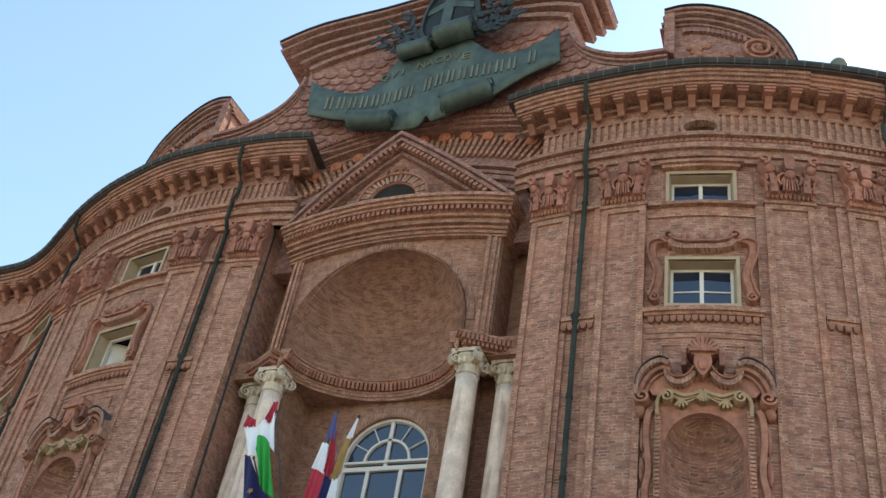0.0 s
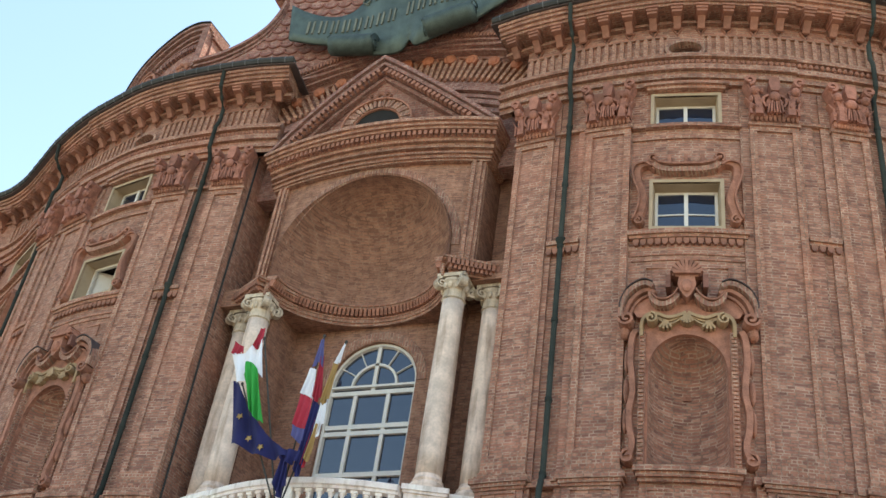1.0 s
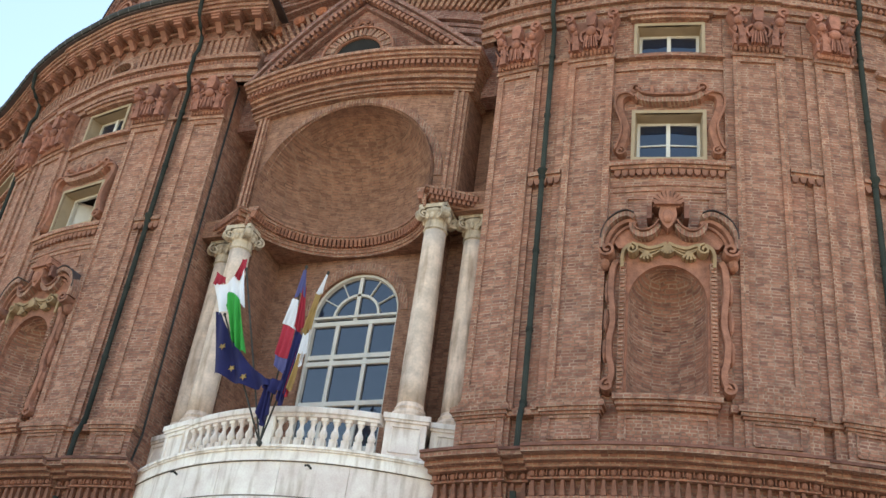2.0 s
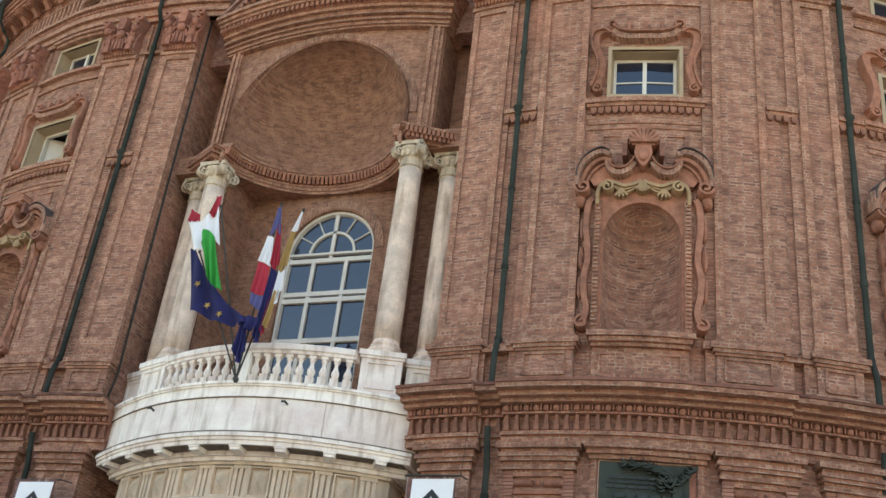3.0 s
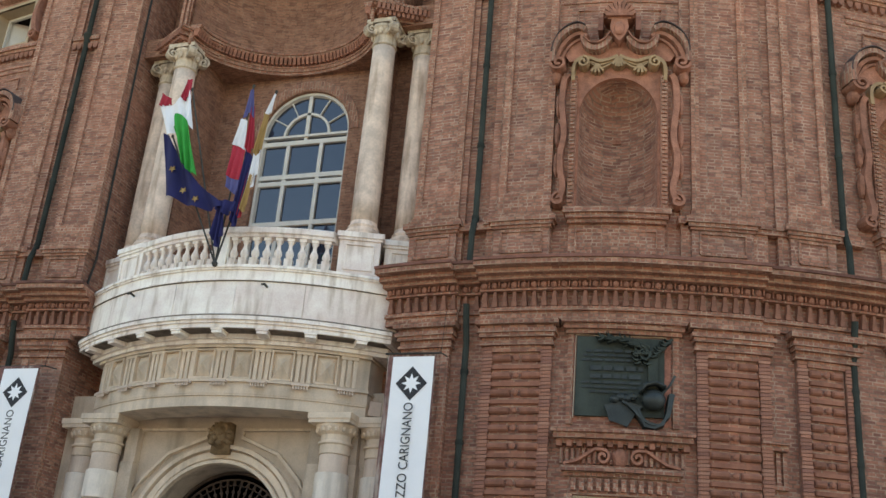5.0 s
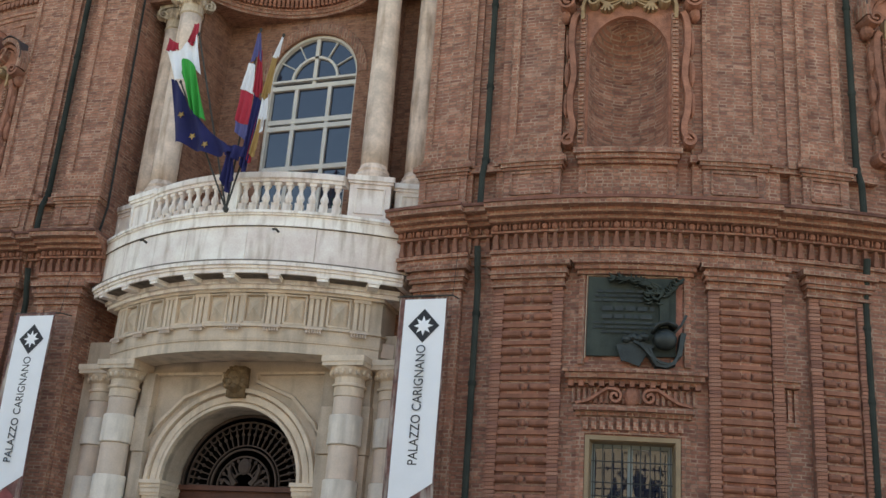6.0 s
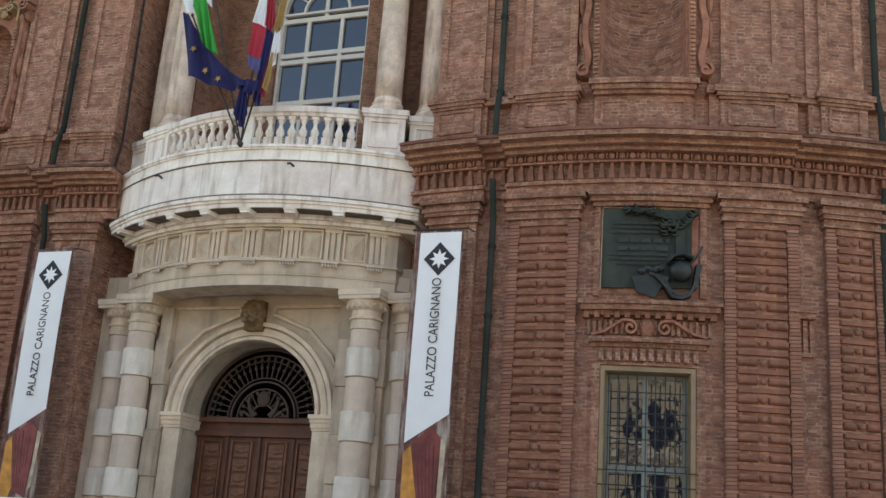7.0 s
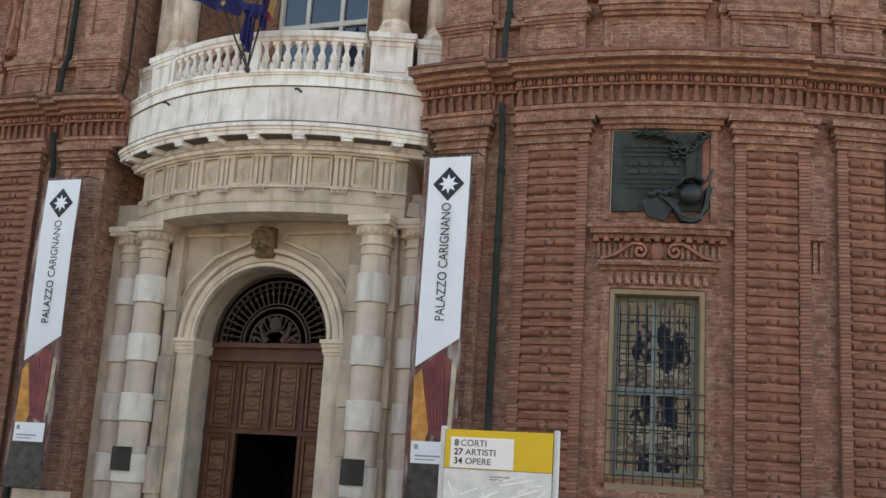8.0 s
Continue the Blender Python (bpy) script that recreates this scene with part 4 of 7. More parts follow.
bm = B()
slab(bm, [(-0.07, 0.0), (-0.065, -0.1), (-0.03, -0.165), (0.03, -0.165), (0.065, -0.1), (0.07, 0.0)], -0.02, 0.09, lambda x, d, z: (x, -d, z))
TONGUE = mesh_of("tongue", bm, TERRA)


def niche(s, c):
    put = on_wall(s, c)
    t = thing("niche", put(0, 0, 10.9), "empty round-headed brick niche with a scrolled terracotta cartouche", "niche", "wall niches")
    R = NICHE_R
    bm = B()
    n, rows = 20, []
    zs = [Z_NICHE + (Z_SPRING - Z_NICHE) * i / 6 for i in range(7)]
    for z in zs:
        rows.append([bm.verts.new(put(-R * math.cos(math.pi * i / n), -0.95 * R * math.sin(math.pi * i / n), z)) for i in range(n + 1)])
    for j in range(1, 9):
        e = math.pi / 2 * j / 8
        rows.append([bm.verts.new(put(-R * math.cos(math.pi * i / n) * math.cos(e), -0.95 * R * math.sin(math.pi * i / n) * math.cos(e), Z_SPRING + R * math.sin(e))) for i in range(n + 1)])
    for a, b in zip(rows, rows[1:]):
        for i in range(n):
            bm.faces.new((a[i], a[i + 1], b[i + 1], b[i]))
    fl = rows[0]
    bm.faces.new(fl)
    bmesh.ops.remove_doubles(bm, verts=bm.verts, dist=0.001)
    part("hollow", bm, BRICK, t, smooth=True)
    # face around the opening
    bm = arched_front(B(), 1.02, Z_NICHE, 14.5, R, Z_SPRING, lambda u, d: put(u, d, 0)[:2], -0.02, 0.1)
    part("face", bm, TERRA, t)
    bm = B()
    bar(bm, put, -0.12, 0.12, 12.95, 13.05, -0.95, -0.78)
    part("peg", bm, TERRA, t)
    for m in SIDES:
        bm = B()
        bar(bm, put, m * 0.98 - 0.07, m * 0.98 + 0.07, Z_NICHE, 14.1, 0.0, 0.2)
        for i in range(32):
            z = 11.1 + i * 0.094
            bar(bm, put, m * 0.98 - 0.05, m * 0.98 + 0.05, z, z + 0.055, 0.19, 0.235)
        part("beaded_strip", bm, BRICK_EDGE, t)
        bm = B()
        line = [(m * 1.12, 14.1), (m * 1.2, 13.9), (m * 1.22, 13.4), (m * 1.18, 13.0), (m * 1.16, 12.6), (m * 1.22, 12.2), (m * 1.2, 11.8), (m * 1.14, 11.5), (m * 1.18, 11.25), (m * 1.3, 11.1)]
        line = smooth_line(line, 4)
        ribbon(bm, line, 0.17, -0.02, 0.26, put)
        ribbon(bm, spiral(m * 1.22, 11.16, 0.15, 0.03, math.pi / 2, -m * 1.2, 14), 0.07, -0.02, 0.3, put)
        for z in (13.4, 12.7, 12.0):
            blob(bm, (m * 1.3, 0.14, z), (0.07, 0.12, 0.3), put, 6)
        part("side_scroll", bm, TERRA, t)
        bm = B()
        bar(bm, put, min(m * 1.02, m * 1.3), max(m * 1.02, m * 1.3), 11.05, 14.3, -0.02, 0.13)
        part("side_field", bm, BRICK_EDGE, t)
        # broken curved pediment: an outer arm that ends in a scroll, and a garland of bricks that dips to the mask
        arm = smooth_line([(m * 0.74, 15.12), (m * 0.92, 15.2), (m * 1.14, 15.12), (m * 1.33, 14.92), (m * 1.44, 14.62), (m * 1.42, 14.36)], 5)
        part("pediment_arch", ribbon(B(), arm, 0.16, -0.02, 0.42, put), BRICK_UP, t)
        bm = ribbon(B(), [(x * 0.93 + m * 0.01, z - 0.13) for x, z in arm], 0.12, -0.02, 0.33, put)
        ribbon(bm, [(x * 0.87 + m * 0.02, z - 0.23) for x, z in arm[:-6]], 0.08, -0.02, 0.26, put)
        ribbon(bm, spiral(m * 1.3, 14.3, 0.17, 0.03, 0 if m > 0 else math.pi, -m * 1.4, 20), 0.08, 0.0, 0.46, put)
        blob(bm, (m * 1.36, 0.16, 14.06), (0.12, 0.18, 0.16), put, 8)
        part("pediment_scroll", bm, TERRA, t)
        dip = smooth_line([(m * 0.8, 15.0), (m * 0.76, 14.84), (m * 0.64, 14.7), (m * 0.46, 14.68), (m * 0.3, 14.78), (m * 0.2, 14.94)], 5)
        part("garland", ribbon(B(), dip, 0.17, -0.02, 0.36, put), BRICK_UP, t)
        part("garland_edge", ribbon(B(), [(x, z + 0.1) for x, z in dip[4:]], 0.05, -0.02, 0.41, put), TERRA, t)
        bm = ribbon(B(), [(x * 1.01, z + 0.1) for x, z in arm[:-3]], 0.03, -0.02, 0.44, put)
        part("cover_slab", bm, TERRA_DARK, t, "dark weathered cover slab")
        bm = slab(B(), [(m * 0.36, 15.1), (m * 0.47, 15.1), (m * 0.47, 15.42), (m * 0.36, 15.42)], -0.02, 0.36, put)
        part("ear", bm, WEATHERED_RED, t)
        # swag of cloth
        bm = B()
        line = [(m * 0.02, 14.52), (m * 0.2, 14.44), (m * 0.42, 14.4), (m * 0.62, 14.48), (m * 0.82, 14.5), (m * 0.96, 14.38), (m * 1.0, 14.2), (m * 0.99, 13.95)]
        line = smooth_line(line, 4)
        ribbon(bm, line, 0.1, 0.05, 0.26, put)
        for k_, dz in ((20, 0.08), (16, 0.15)):
            ribbon(bm, [(x, z - dz * math.sin(math.pi * q / k_)) for q, (x, z) in enumerate(line[:k_])], 0.05, 0.05, 0.22, put)
        ribbon(bm, spiral(m * 0.78, 14.34, 0.14, 0.02, math.pi / 2, m * 1.4, 14), 0.06, 0.05, 0.36, put)
        for a in (-0.7, -0.25, 0.2, 0.6):
            ribbon(bm, [(m * 0.48, 14.34), (m * (0.48 + 0.22 * math.sin(a)), 14.34 - 0.22 * math.cos(a))], 0.07, 0.05, 0.24, put)
        part("swag", bm, OCHRE, t, "yellowish moulded cloth swag")
    bm = B()
    for a in (-0.7, -0.35, 0.0, 0.35, 0.7):
        ribbon(bm, [(0.05 * a, 14.46), (0.2 * math.sin(a), 14.46 - 0.24 * math.cos(a))], 0.07, 0.05, 0.3, put)
    part("tassel", bm, OCHRE, t)
    # shell over a plain carved block
    bm = slab(B(), [(-0.17, 15.34), (0.17, 15.34), (0.2, 15.14), (0.15, 14.98), (0.06, 14.84), (0.0, 14.78), (-0.06, 14.84), (-0.15, 14.98), (-0.2, 15.14)], -0.02, 0.42, put)
    blob(bm, (0, 0.43, 15.08), (0.12, 0.08, 0.17), put, 8)
    part("carved_block", bm, TERRA, t)
    part("shell_shelf", stepped(B(), s, c, [(0.25, 15.33, 15.37, 0.42), (0.3, 15.37, 15.43, 0.5)]), TERRA, t)
    for i in range(9):
        a = radians(-72 + 18 * i)
        bm = ribbon(B(), [(0.06 * math.sin(a), 15.4), (0.18 * math.sin(a), 15.42 + 0.16 * math.cos(a)), (0.32 * math.sin(a), 15.42 + 0.33 * math.cos(a)), (0.36 * math.sin(a), 15.42 + 0.38 * math.cos(a))], 0.115, 0.0, 0.4, put, lambda f: 0.45 + 0.75 * f)
        part("shell_rib", bm, TERRA, t)
    part("shell_back", slab(B(), [(0.33 * math.cos(math.pi * i / 12), 15.41 + 0.33 * math.sin(math.pi * i / 12)) for i in range(13)], -0.02, 0.33, put), TERRA, t)
    bm = B()
    slab(bm, [(-1.1, 14.45), (1.1, 14.45), (1.28, 14.75), (1.1, 14.98), (0.8, 14.95), (0.6, 14.75), (0.4, 14.75), (0.2, 14.9), (-0.2, 14.9), (-0.4, 14.75), (-0.6, 14.75), (-0.8, 14.95), (-1.1, 14.98), (-1.28, 14.75)], -0.02, 0.2, put)
    part("field", bm, TERRA, t)
    # sunk panel above
    bm = B()
    ribbon(bm, [(-0.95, 15.5), (-0.95, 15.86), (0.95, 15.86), (0.95, 15.5)], 0.05, -0.02, 0.05, put)
    part("panel_line", bm, BRICK_EDGE, t)
    # pedestal under the niche
    bm = B()
    stepped(bm, s, c, ((1.06, 9.7, 9.92, 0.2), (1.0, 9.92, 10.66, 0.1), (1.02, 10.66, 10.74, 0.2), (1.05, 10.74, 10.84, 0.27), (1.1, 10.84, 10.96, 0.33)))
    part("pedestal", bm, BRICK_EDGE, t)
    bm = B()
    ribbon(bm, [(-0.84, 10.06), (-0.84, 10.54), (0.84, 10.54), (0.84, 10.06), (-0.84, 10.06)], 0.09, 0.08, 0.14, put)
    part("pedestal_panel", bm, BRICK_EDGE, t)
    return t


def ground_dressing(s, c):
    """The moulded shelf, scrolls and tongues over the barred window."""
    put = on_wall(s, c)
    t = thing("window_pediment", put(0, 0, 5.3), "brick shelf with scroll ornament over the barred window", "window pediment", "window pediments")
    bm = B()
    stepped(bm, s, c, ((1.26, 6.22, 6.3, 0.12), (1.3, 6.3, 6.4, 0.24), (1.34, 6.4, 6.48, 0.3)))
    part("shelf", bm, BRICK_EDGE, t)
    part("lower_shelf", stepped(B(), s, c, ((1.1, 5.62, 5.7, 0.1), (1.14, 5.7, 5.8, 0.2))), BRICK_EDGE, t)
    for i in range(13):
        x = -1.2 + i * 0.2
        part("shelf_tongue", ribbon(B(), [(x, 6.26), (x, 6.16)], 0.14, 0.0, 0.16, put), TERRA, t)
    for i in range(22):
        x = -1.16 + i * 0.11
        part("upright_brick", bar(B(), put, x - 0.03, x + 0.03, 5.86, 6.14, -0.01, 0.06), BRICK_UP, t)
    for m in SIDES:
        bm = B()
        ribbon(bm, [(m * 1.1, 5.84), (m * 0.85, 5.9), (m * 0.66, 6.02), (m * 0.5, 6.12), (m * 0.36, 6.12)] + spiral(m * 0.34, 5.98, 0.14, 0.03, math.pi / 2, m * 1.3, 16)[1:], 0.07, 0.02, 0.15, put)
        part("scroll", bm, TERRA, t)
    bm = B()
    blob(bm, (0, 0.06, 5.98), (0.16, 0.1, 0.19), put, 10)
    part("boss", bm, TERRA, t)
    bm = B()
    cbox(bm, *sorted((s * (c - 1.02), s * (c + 1.02))), -0.02, 0.05, 5.29, 5.62)
    part("field", bm, BRICK, t)
    for i in range(12):
        piece("upright", UPRIGHT, t, frame_at(s * (c - 0.9 + i * 1.8 / 11), 0.04, 5.36))
    for m in SIDES:
        bm = B()
        cbox(bm, *sorted((s * (c + m * 0.92), s * (c + m * 1.08))), -0.02, 0.06, 1.74, 5.3)
        part("architrave", bm, BRICK_EDGE, t)
    bm = B()
    cbox(bm, *sorted((s * (c - 1.08), s * (c + 1.08))), -0.02, 0.16, 1.5, 1.64)
    part("sill", bm, BRICK_EDGE, t)
    bm = B()
    cbox(bm, *sorted((s * (c - 0.91), s * (c + 0.91))), -0.02, 0.06, 1.64, 1.76)
    part("apron", bm, TAN, t)
    # frame of the plaque's field
    part("panel_head", stepped(B(), s, c, ((1.14, 8.36, 8.44, 0.12), (1.18, 8.44, 8.54, 0.2), (1.22, 8.54, 8.62, 0.28))), BRICK_EDGE, t)
    for m in SIDES:
        bm = B()
        cbox(bm, *sorted((s * (c + m * 0.98), s * (c + m * 1.1))), -0.02, 0.05, 6.6, 8.36)
        part("panel_frame", bm, BRICK_EDGE, t)
    return t


bm = B()
box(bm, -0.045, 0.045, -0.08, 0.02, 0, 0.22)
UPRIGHT = mesh_of("upright", bm, BRICK_EDGE)
for s in SIDES:
    for c in BAYS:
        hood_over_window(s, c)
        niche(s, c)
        ground_dressing(s, c + 0.17)


# ---- pilasters ----
PIL = 0.15


def pilaster(s, a, b, sunk=True):
    u, w = (a + b) / 2, b - a
    h = w / 2
    put = on_wall(s, u)
    t = thing("giant_pilaster", put(0, 0, 9.6), "giant brick pilaster with a sunk panel and figured capital", "pilaster", "giant pilasters")
    bm = B()
    e = 0.16
    cbox(bm, *sorted((s * a, s * (a + e))), -0.02, PIL, 10.9, 20.03, step=0.6)
    cbox(bm, *sorted((s * (b - e), s * b)), -0.02, PIL, 10.9, 20.03, step=0.6)
    cbox(bm, *sorted((s * (a + e), s * (b - e))), -0.02, PIL, 19.88, 20.03, step=0.6)
    cbox(bm, *sorted((s * (a + e), s * (b - e))), -0.02, PIL, 10.9, 11.4, step=0.6)
    part("edge", bm, BRICK_EDGE, t)
    bm = B()
    cbox(bm, *sorted((s * (a + e), s * (b - e))), -0.02, PIL - 0.06, 11.4, 19.88, step=0.6)
    part("shaft", bm, BRICK, t)
    part("necking", stepped(B(), s, u, [(h + 0.04, 20.03, 20.13, PIL + 0.05)]), BRICK_EDGE, t)
    part("pedestal_cap", stepped(B(), s, u, ((h + 0.05, 10.56, 10.62, 0.26), (h + 0.09, 10.62, 10.7, 0.3), (h + 0.14, 10.7, 10.82, 0.34), (h + 0.07, 10.82, 10.9, 0.25), (h + 0.03, 10.9, 11.0, 0.2))), BRICK_EDGE, t)
    part("pedestal_foot", stepped(B(), s, u, ((h + 0.12, 9.7, 9.88, 0.34), (h + 0.08, 9.88, 9.96, 0.28))), BRICK_EDGE, t)
    bm = B()
    cbox(bm, *sorted((s * (u - h - 0.02), s * (u + h + 0.02))), -0.02, 0.22, 9.96, 10.58, step=0.6)
    part("pedestal", bm, BRICK, t)
    bm = B()
    ribbon(bm, [(-h + 0.14, 10.05), (-h + 0.14, 10.5), (h - 0.14, 10.5), (h - 0.14, 10.05), (-h + 0.14, 10.05)], 0.08, 0.2, 0.26, put)
    part("pedestal_panel", bm, BRICK_EDGE, t)
    # capital: two corner scrolls, a figure between, a row of leaves below
    cap = B()
    cbox(cap, *sorted((s * (u - h), s * (u + h))), -0.02, 0.2, 20.13, 21.33, step=0.6)
    for i in range(11):
        x = -h + 0.06 + (w - 0.12) * i / 10
        blob(cap, (x, 0.24, 20.25), (0.055, 0.06, 0.14), put, 6)
    capital = part("capital", cap, TERRA, t, "reddish terracotta capital with scrolls")
    rg = random.Random(int(a * 100))
    for m in SIDES:
        bm = B()
        ribbon(bm, [(m * (h - 0.2), 20.23), (m * (h - 0.2), 20.53), (m * (h - 0.16), 20.78), (m * (h - 0.06), 21.03), (m * (h + 0.0), 21.23)], 0.22, 0.12, 0.4, put, lambda f: 1.15 - 0.3 * math.sin(f * 3.1))
        blob(bm, (m * (h - 0.1), 0.42, 20.95), (0.11, 0.12, 0.13), put, 8)
        ribbon(bm, spiral(m * (h + 0.01), 21.25, 0.14, 0.03, -math.pi / 2, -m * 1.2, 14), 0.1, 0.1, 0.5, put)
        for i in range(4):
            f = i / 3
            ribbon(bm, [(m * (h - 0.3 + 0.09 * i), 20.27), (m * (h - 0.32 + 0.1 * i), 20.49 + 0.1 * f), (m * (h - 0.26 + 0.12 * i), 20.65 + 0.12 * f)], 0.075, 0.16, 0.3 + 0.05 * (i % 2), put, lambda q: 1.1 - 0.8 * q)
        for i in range(14):
            blob(bm, (m * (h - 0.14 + rg.uniform(-0.14, 0.12)), 0.33 + rg.uniform(-0.04, 0.06), rg.uniform(20.43, 21.03)), (rg.uniform(0.03, 0.07), 0.07, rg.uniform(0.05, 0.11)), put, 6)
        part("corner_scroll", bm, TERRA_RED, capital)
    bm = B()
    slab(bm, [(-0.15, 20.33), (0.15, 20.33), (0.2, 20.68), (0.1, 20.87), (-0.1, 20.87), (-0.2, 20.68)], 0.12, 0.34, put)
    part("mask", bm, TERRA_RED, capital)
    for i in range(6):
        x = -0.15 + 0.06 * i
        part("fringe", ribbon(B(), [(x * 0.8, 20.63), (x, 20.47), (x * 1.15, 20.27)], 0.048, 0.3, 0.4 + 0.03 * (i % 2), put), TERRA_RED, capital)
    bm = B()
    blob(bm, (0, 0.38, 20.81), (0.14, 0.1, 0.15), put, 9)
    part("boss", bm, TERRA_RED, capital, smooth=True)
    bm = B()
    slab(bm, [(-0.09, 20.95), (0.09, 20.95), (0.13, 21.17), (0.11, 21.39), (-0.11, 21.39), (-0.13, 21.17)], 0.12, 0.46, put)
    part("flower", bm, TERRA_RED, capital)
    for m in SIDES:
        part("curl", ribbon(B(), [(m * 0.13, 20.89), (m * 0.26, 20.79), (m * 0.27, 20.63), (m * 0.2, 20.49)], 0.08, 0.14, 0.37, put), TERRA_RED, capital)
    for i in range(6):
        x = -h + 0.12 + (w - 0.24) * i / 5
        part("leaf", ribbon(B(), [(x, 20.23), (x * 1.03, 20.41), (x * 1.06, 20.51)], 0.13, 0.16, 0.3, put, lambda f: 1 - 0.55 * f), TERRA_RED, capital)


def ground_pilaster(s, a, b, banded=True):
    u, w = (a + b) / 2, b - a
    h = w / 2
    put = on_wall(s, u)
    t = thing("ground_pilaster", put(0, 0, 0), "ground floor brick pilaster with grooved rustic courses" if banded else "plain ground floor brick pilaster", "pilaster", "ground pilasters")
    bm = B()
    e = 0.2
    if banded:
        for x in (a + e / 2, b - e / 2):
            z, k = 1.0, 0
            while z < 8.08:
                piece("brick", EDGE_BRICKS[rng_.randrange(6)], t, frame_at(s * x, PIL - 0.06 + rng_.uniform(0, 0.014), z))
                z += 0.0705
                k += 1
    for q0, q1 in ((a + 0.01, a + e - 0.01), (b - e + 0.01, b - 0.01)):
        cbox(bm, *sorted((s * q0, s * q1)), -0.02, PIL - 0.025 if banded else PIL, 0.9, 8.1, step=0.6)
        part("edge", bm, MORTAR if banded else BRICK_EDGE, t)
        bm = B()
    cbox(bm, *sorted((s * (a + e), s * (b - e))), -0.02, PIL, 7.98, 8.1, step=0.6)
    part("head", bm, BRICK_EDGE, t)
    bm = B()
    cbox(bm, *sorted((s * (a + e), s * (b - e))), -0.02, PIL - 0.07 if banded else PIL - 0.01, 0.9, 7.98, step=0.6)
    part("shaft", bm, BRICK, t)
    bm = B()
    cbox(bm, *sorted((s * (a - 0.1), s * (b + 0.1))), -0.02, 0.28, 0.0, 0.9, step=0.6)
    part("plinth", bm, STONE_GREY, t)
    bm = stepped(B(), s, u, [(h + x, z0, z1, d) for x, z0, z1, d in ((0.05, 8.1, 8.16, 0.22), (0.02, 8.16, 8.26, 0.18), (0.06, 8.26, 8.34, 0.26), (0.1, 8.34, 8.42, 0.3), (0.06, 8.42, 8.5, 0.24), (0.14, 8.5, 8.62, 0.34))])
    part("capital", bm, BRICK_EDGE, t)
    if banded:
        me = BAND.setdefault(round(w, 2), None)
        if me is None:
            me = BAND[round(w, 2)] = rustic_band(h - e - 0.01)
        z, k = 7.86, 0
        while z > 1.0:
            piece("rustic_course", me[k % 2], t, frame_at(s * u, PIL - 0.07, z))
            z -= 0.172
            k += 1


BAND = {}
rng_ = random.Random(11)
MORTAR = material("mortar", (0.22, 0.125, 0.09), 0.95, var=0.3, scale=8)
EDGE_BRICKS = []
for i in range(6):
    w_ = 0.094 + 0.008 * (i % 3)
    bm = B()
    box(bm, -w_, w_, -0.055, 0.02, -0.029 + 0.002 * (i % 2), 0.029)
    for v in bm.verts:
        v.co += Vector((rng_.uniform(-0.004, 0.004), rng_.uniform(-0.004, 0.004), rng_.uniform(-0.003, 0.003)))
    EDGE_BRICKS.append(mesh_of("brick", bm, material("laid_brick", ((0.33, 0.152, 0.102), (0.3, 0.14, 0.095), (0.27, 0.125, 0.087), (0.31, 0.145, 0.098), (0.24, 0.112, 0.082), (0.34, 0.172, 0.12))[i], 0.92, var=0.3, scale=8, bump=0.4)))


def rustic_band(h):
    """Two kinds of course: a rounded bar with a knob in its middle, and a plain bar."""
    out = []
    for knob in (True, False):
        bm = B()
        prof = [(0.0, -0.075), (0.05, -0.06), (0.08, -0.03), (0.085, 0.02), (0.06, 0.055), (0.0, 0.06)] if knob else [(0.0, -0.05), (0.055, -0.045), (0.06, 0.03), (0.0, 0.045)]
        for x0, x1 in (((-h, -0.1), (0.1, h)) if knob else ((-h, h),)):
            sweep(bm, prof, [x0, x0 + 0.03, x1 - 0.03, x1], lambda u, d, a=x0, b=x1: (u, -d * (0.6 if u in (a, b) else 1)))
        if knob:
            blob(bm, (0, -0.05, -0.005), (0.07, 0.05, 0.062), None, 7)
        out.append(mesh_of("rustic_course", bm, BRICK_COURSE))
    return out


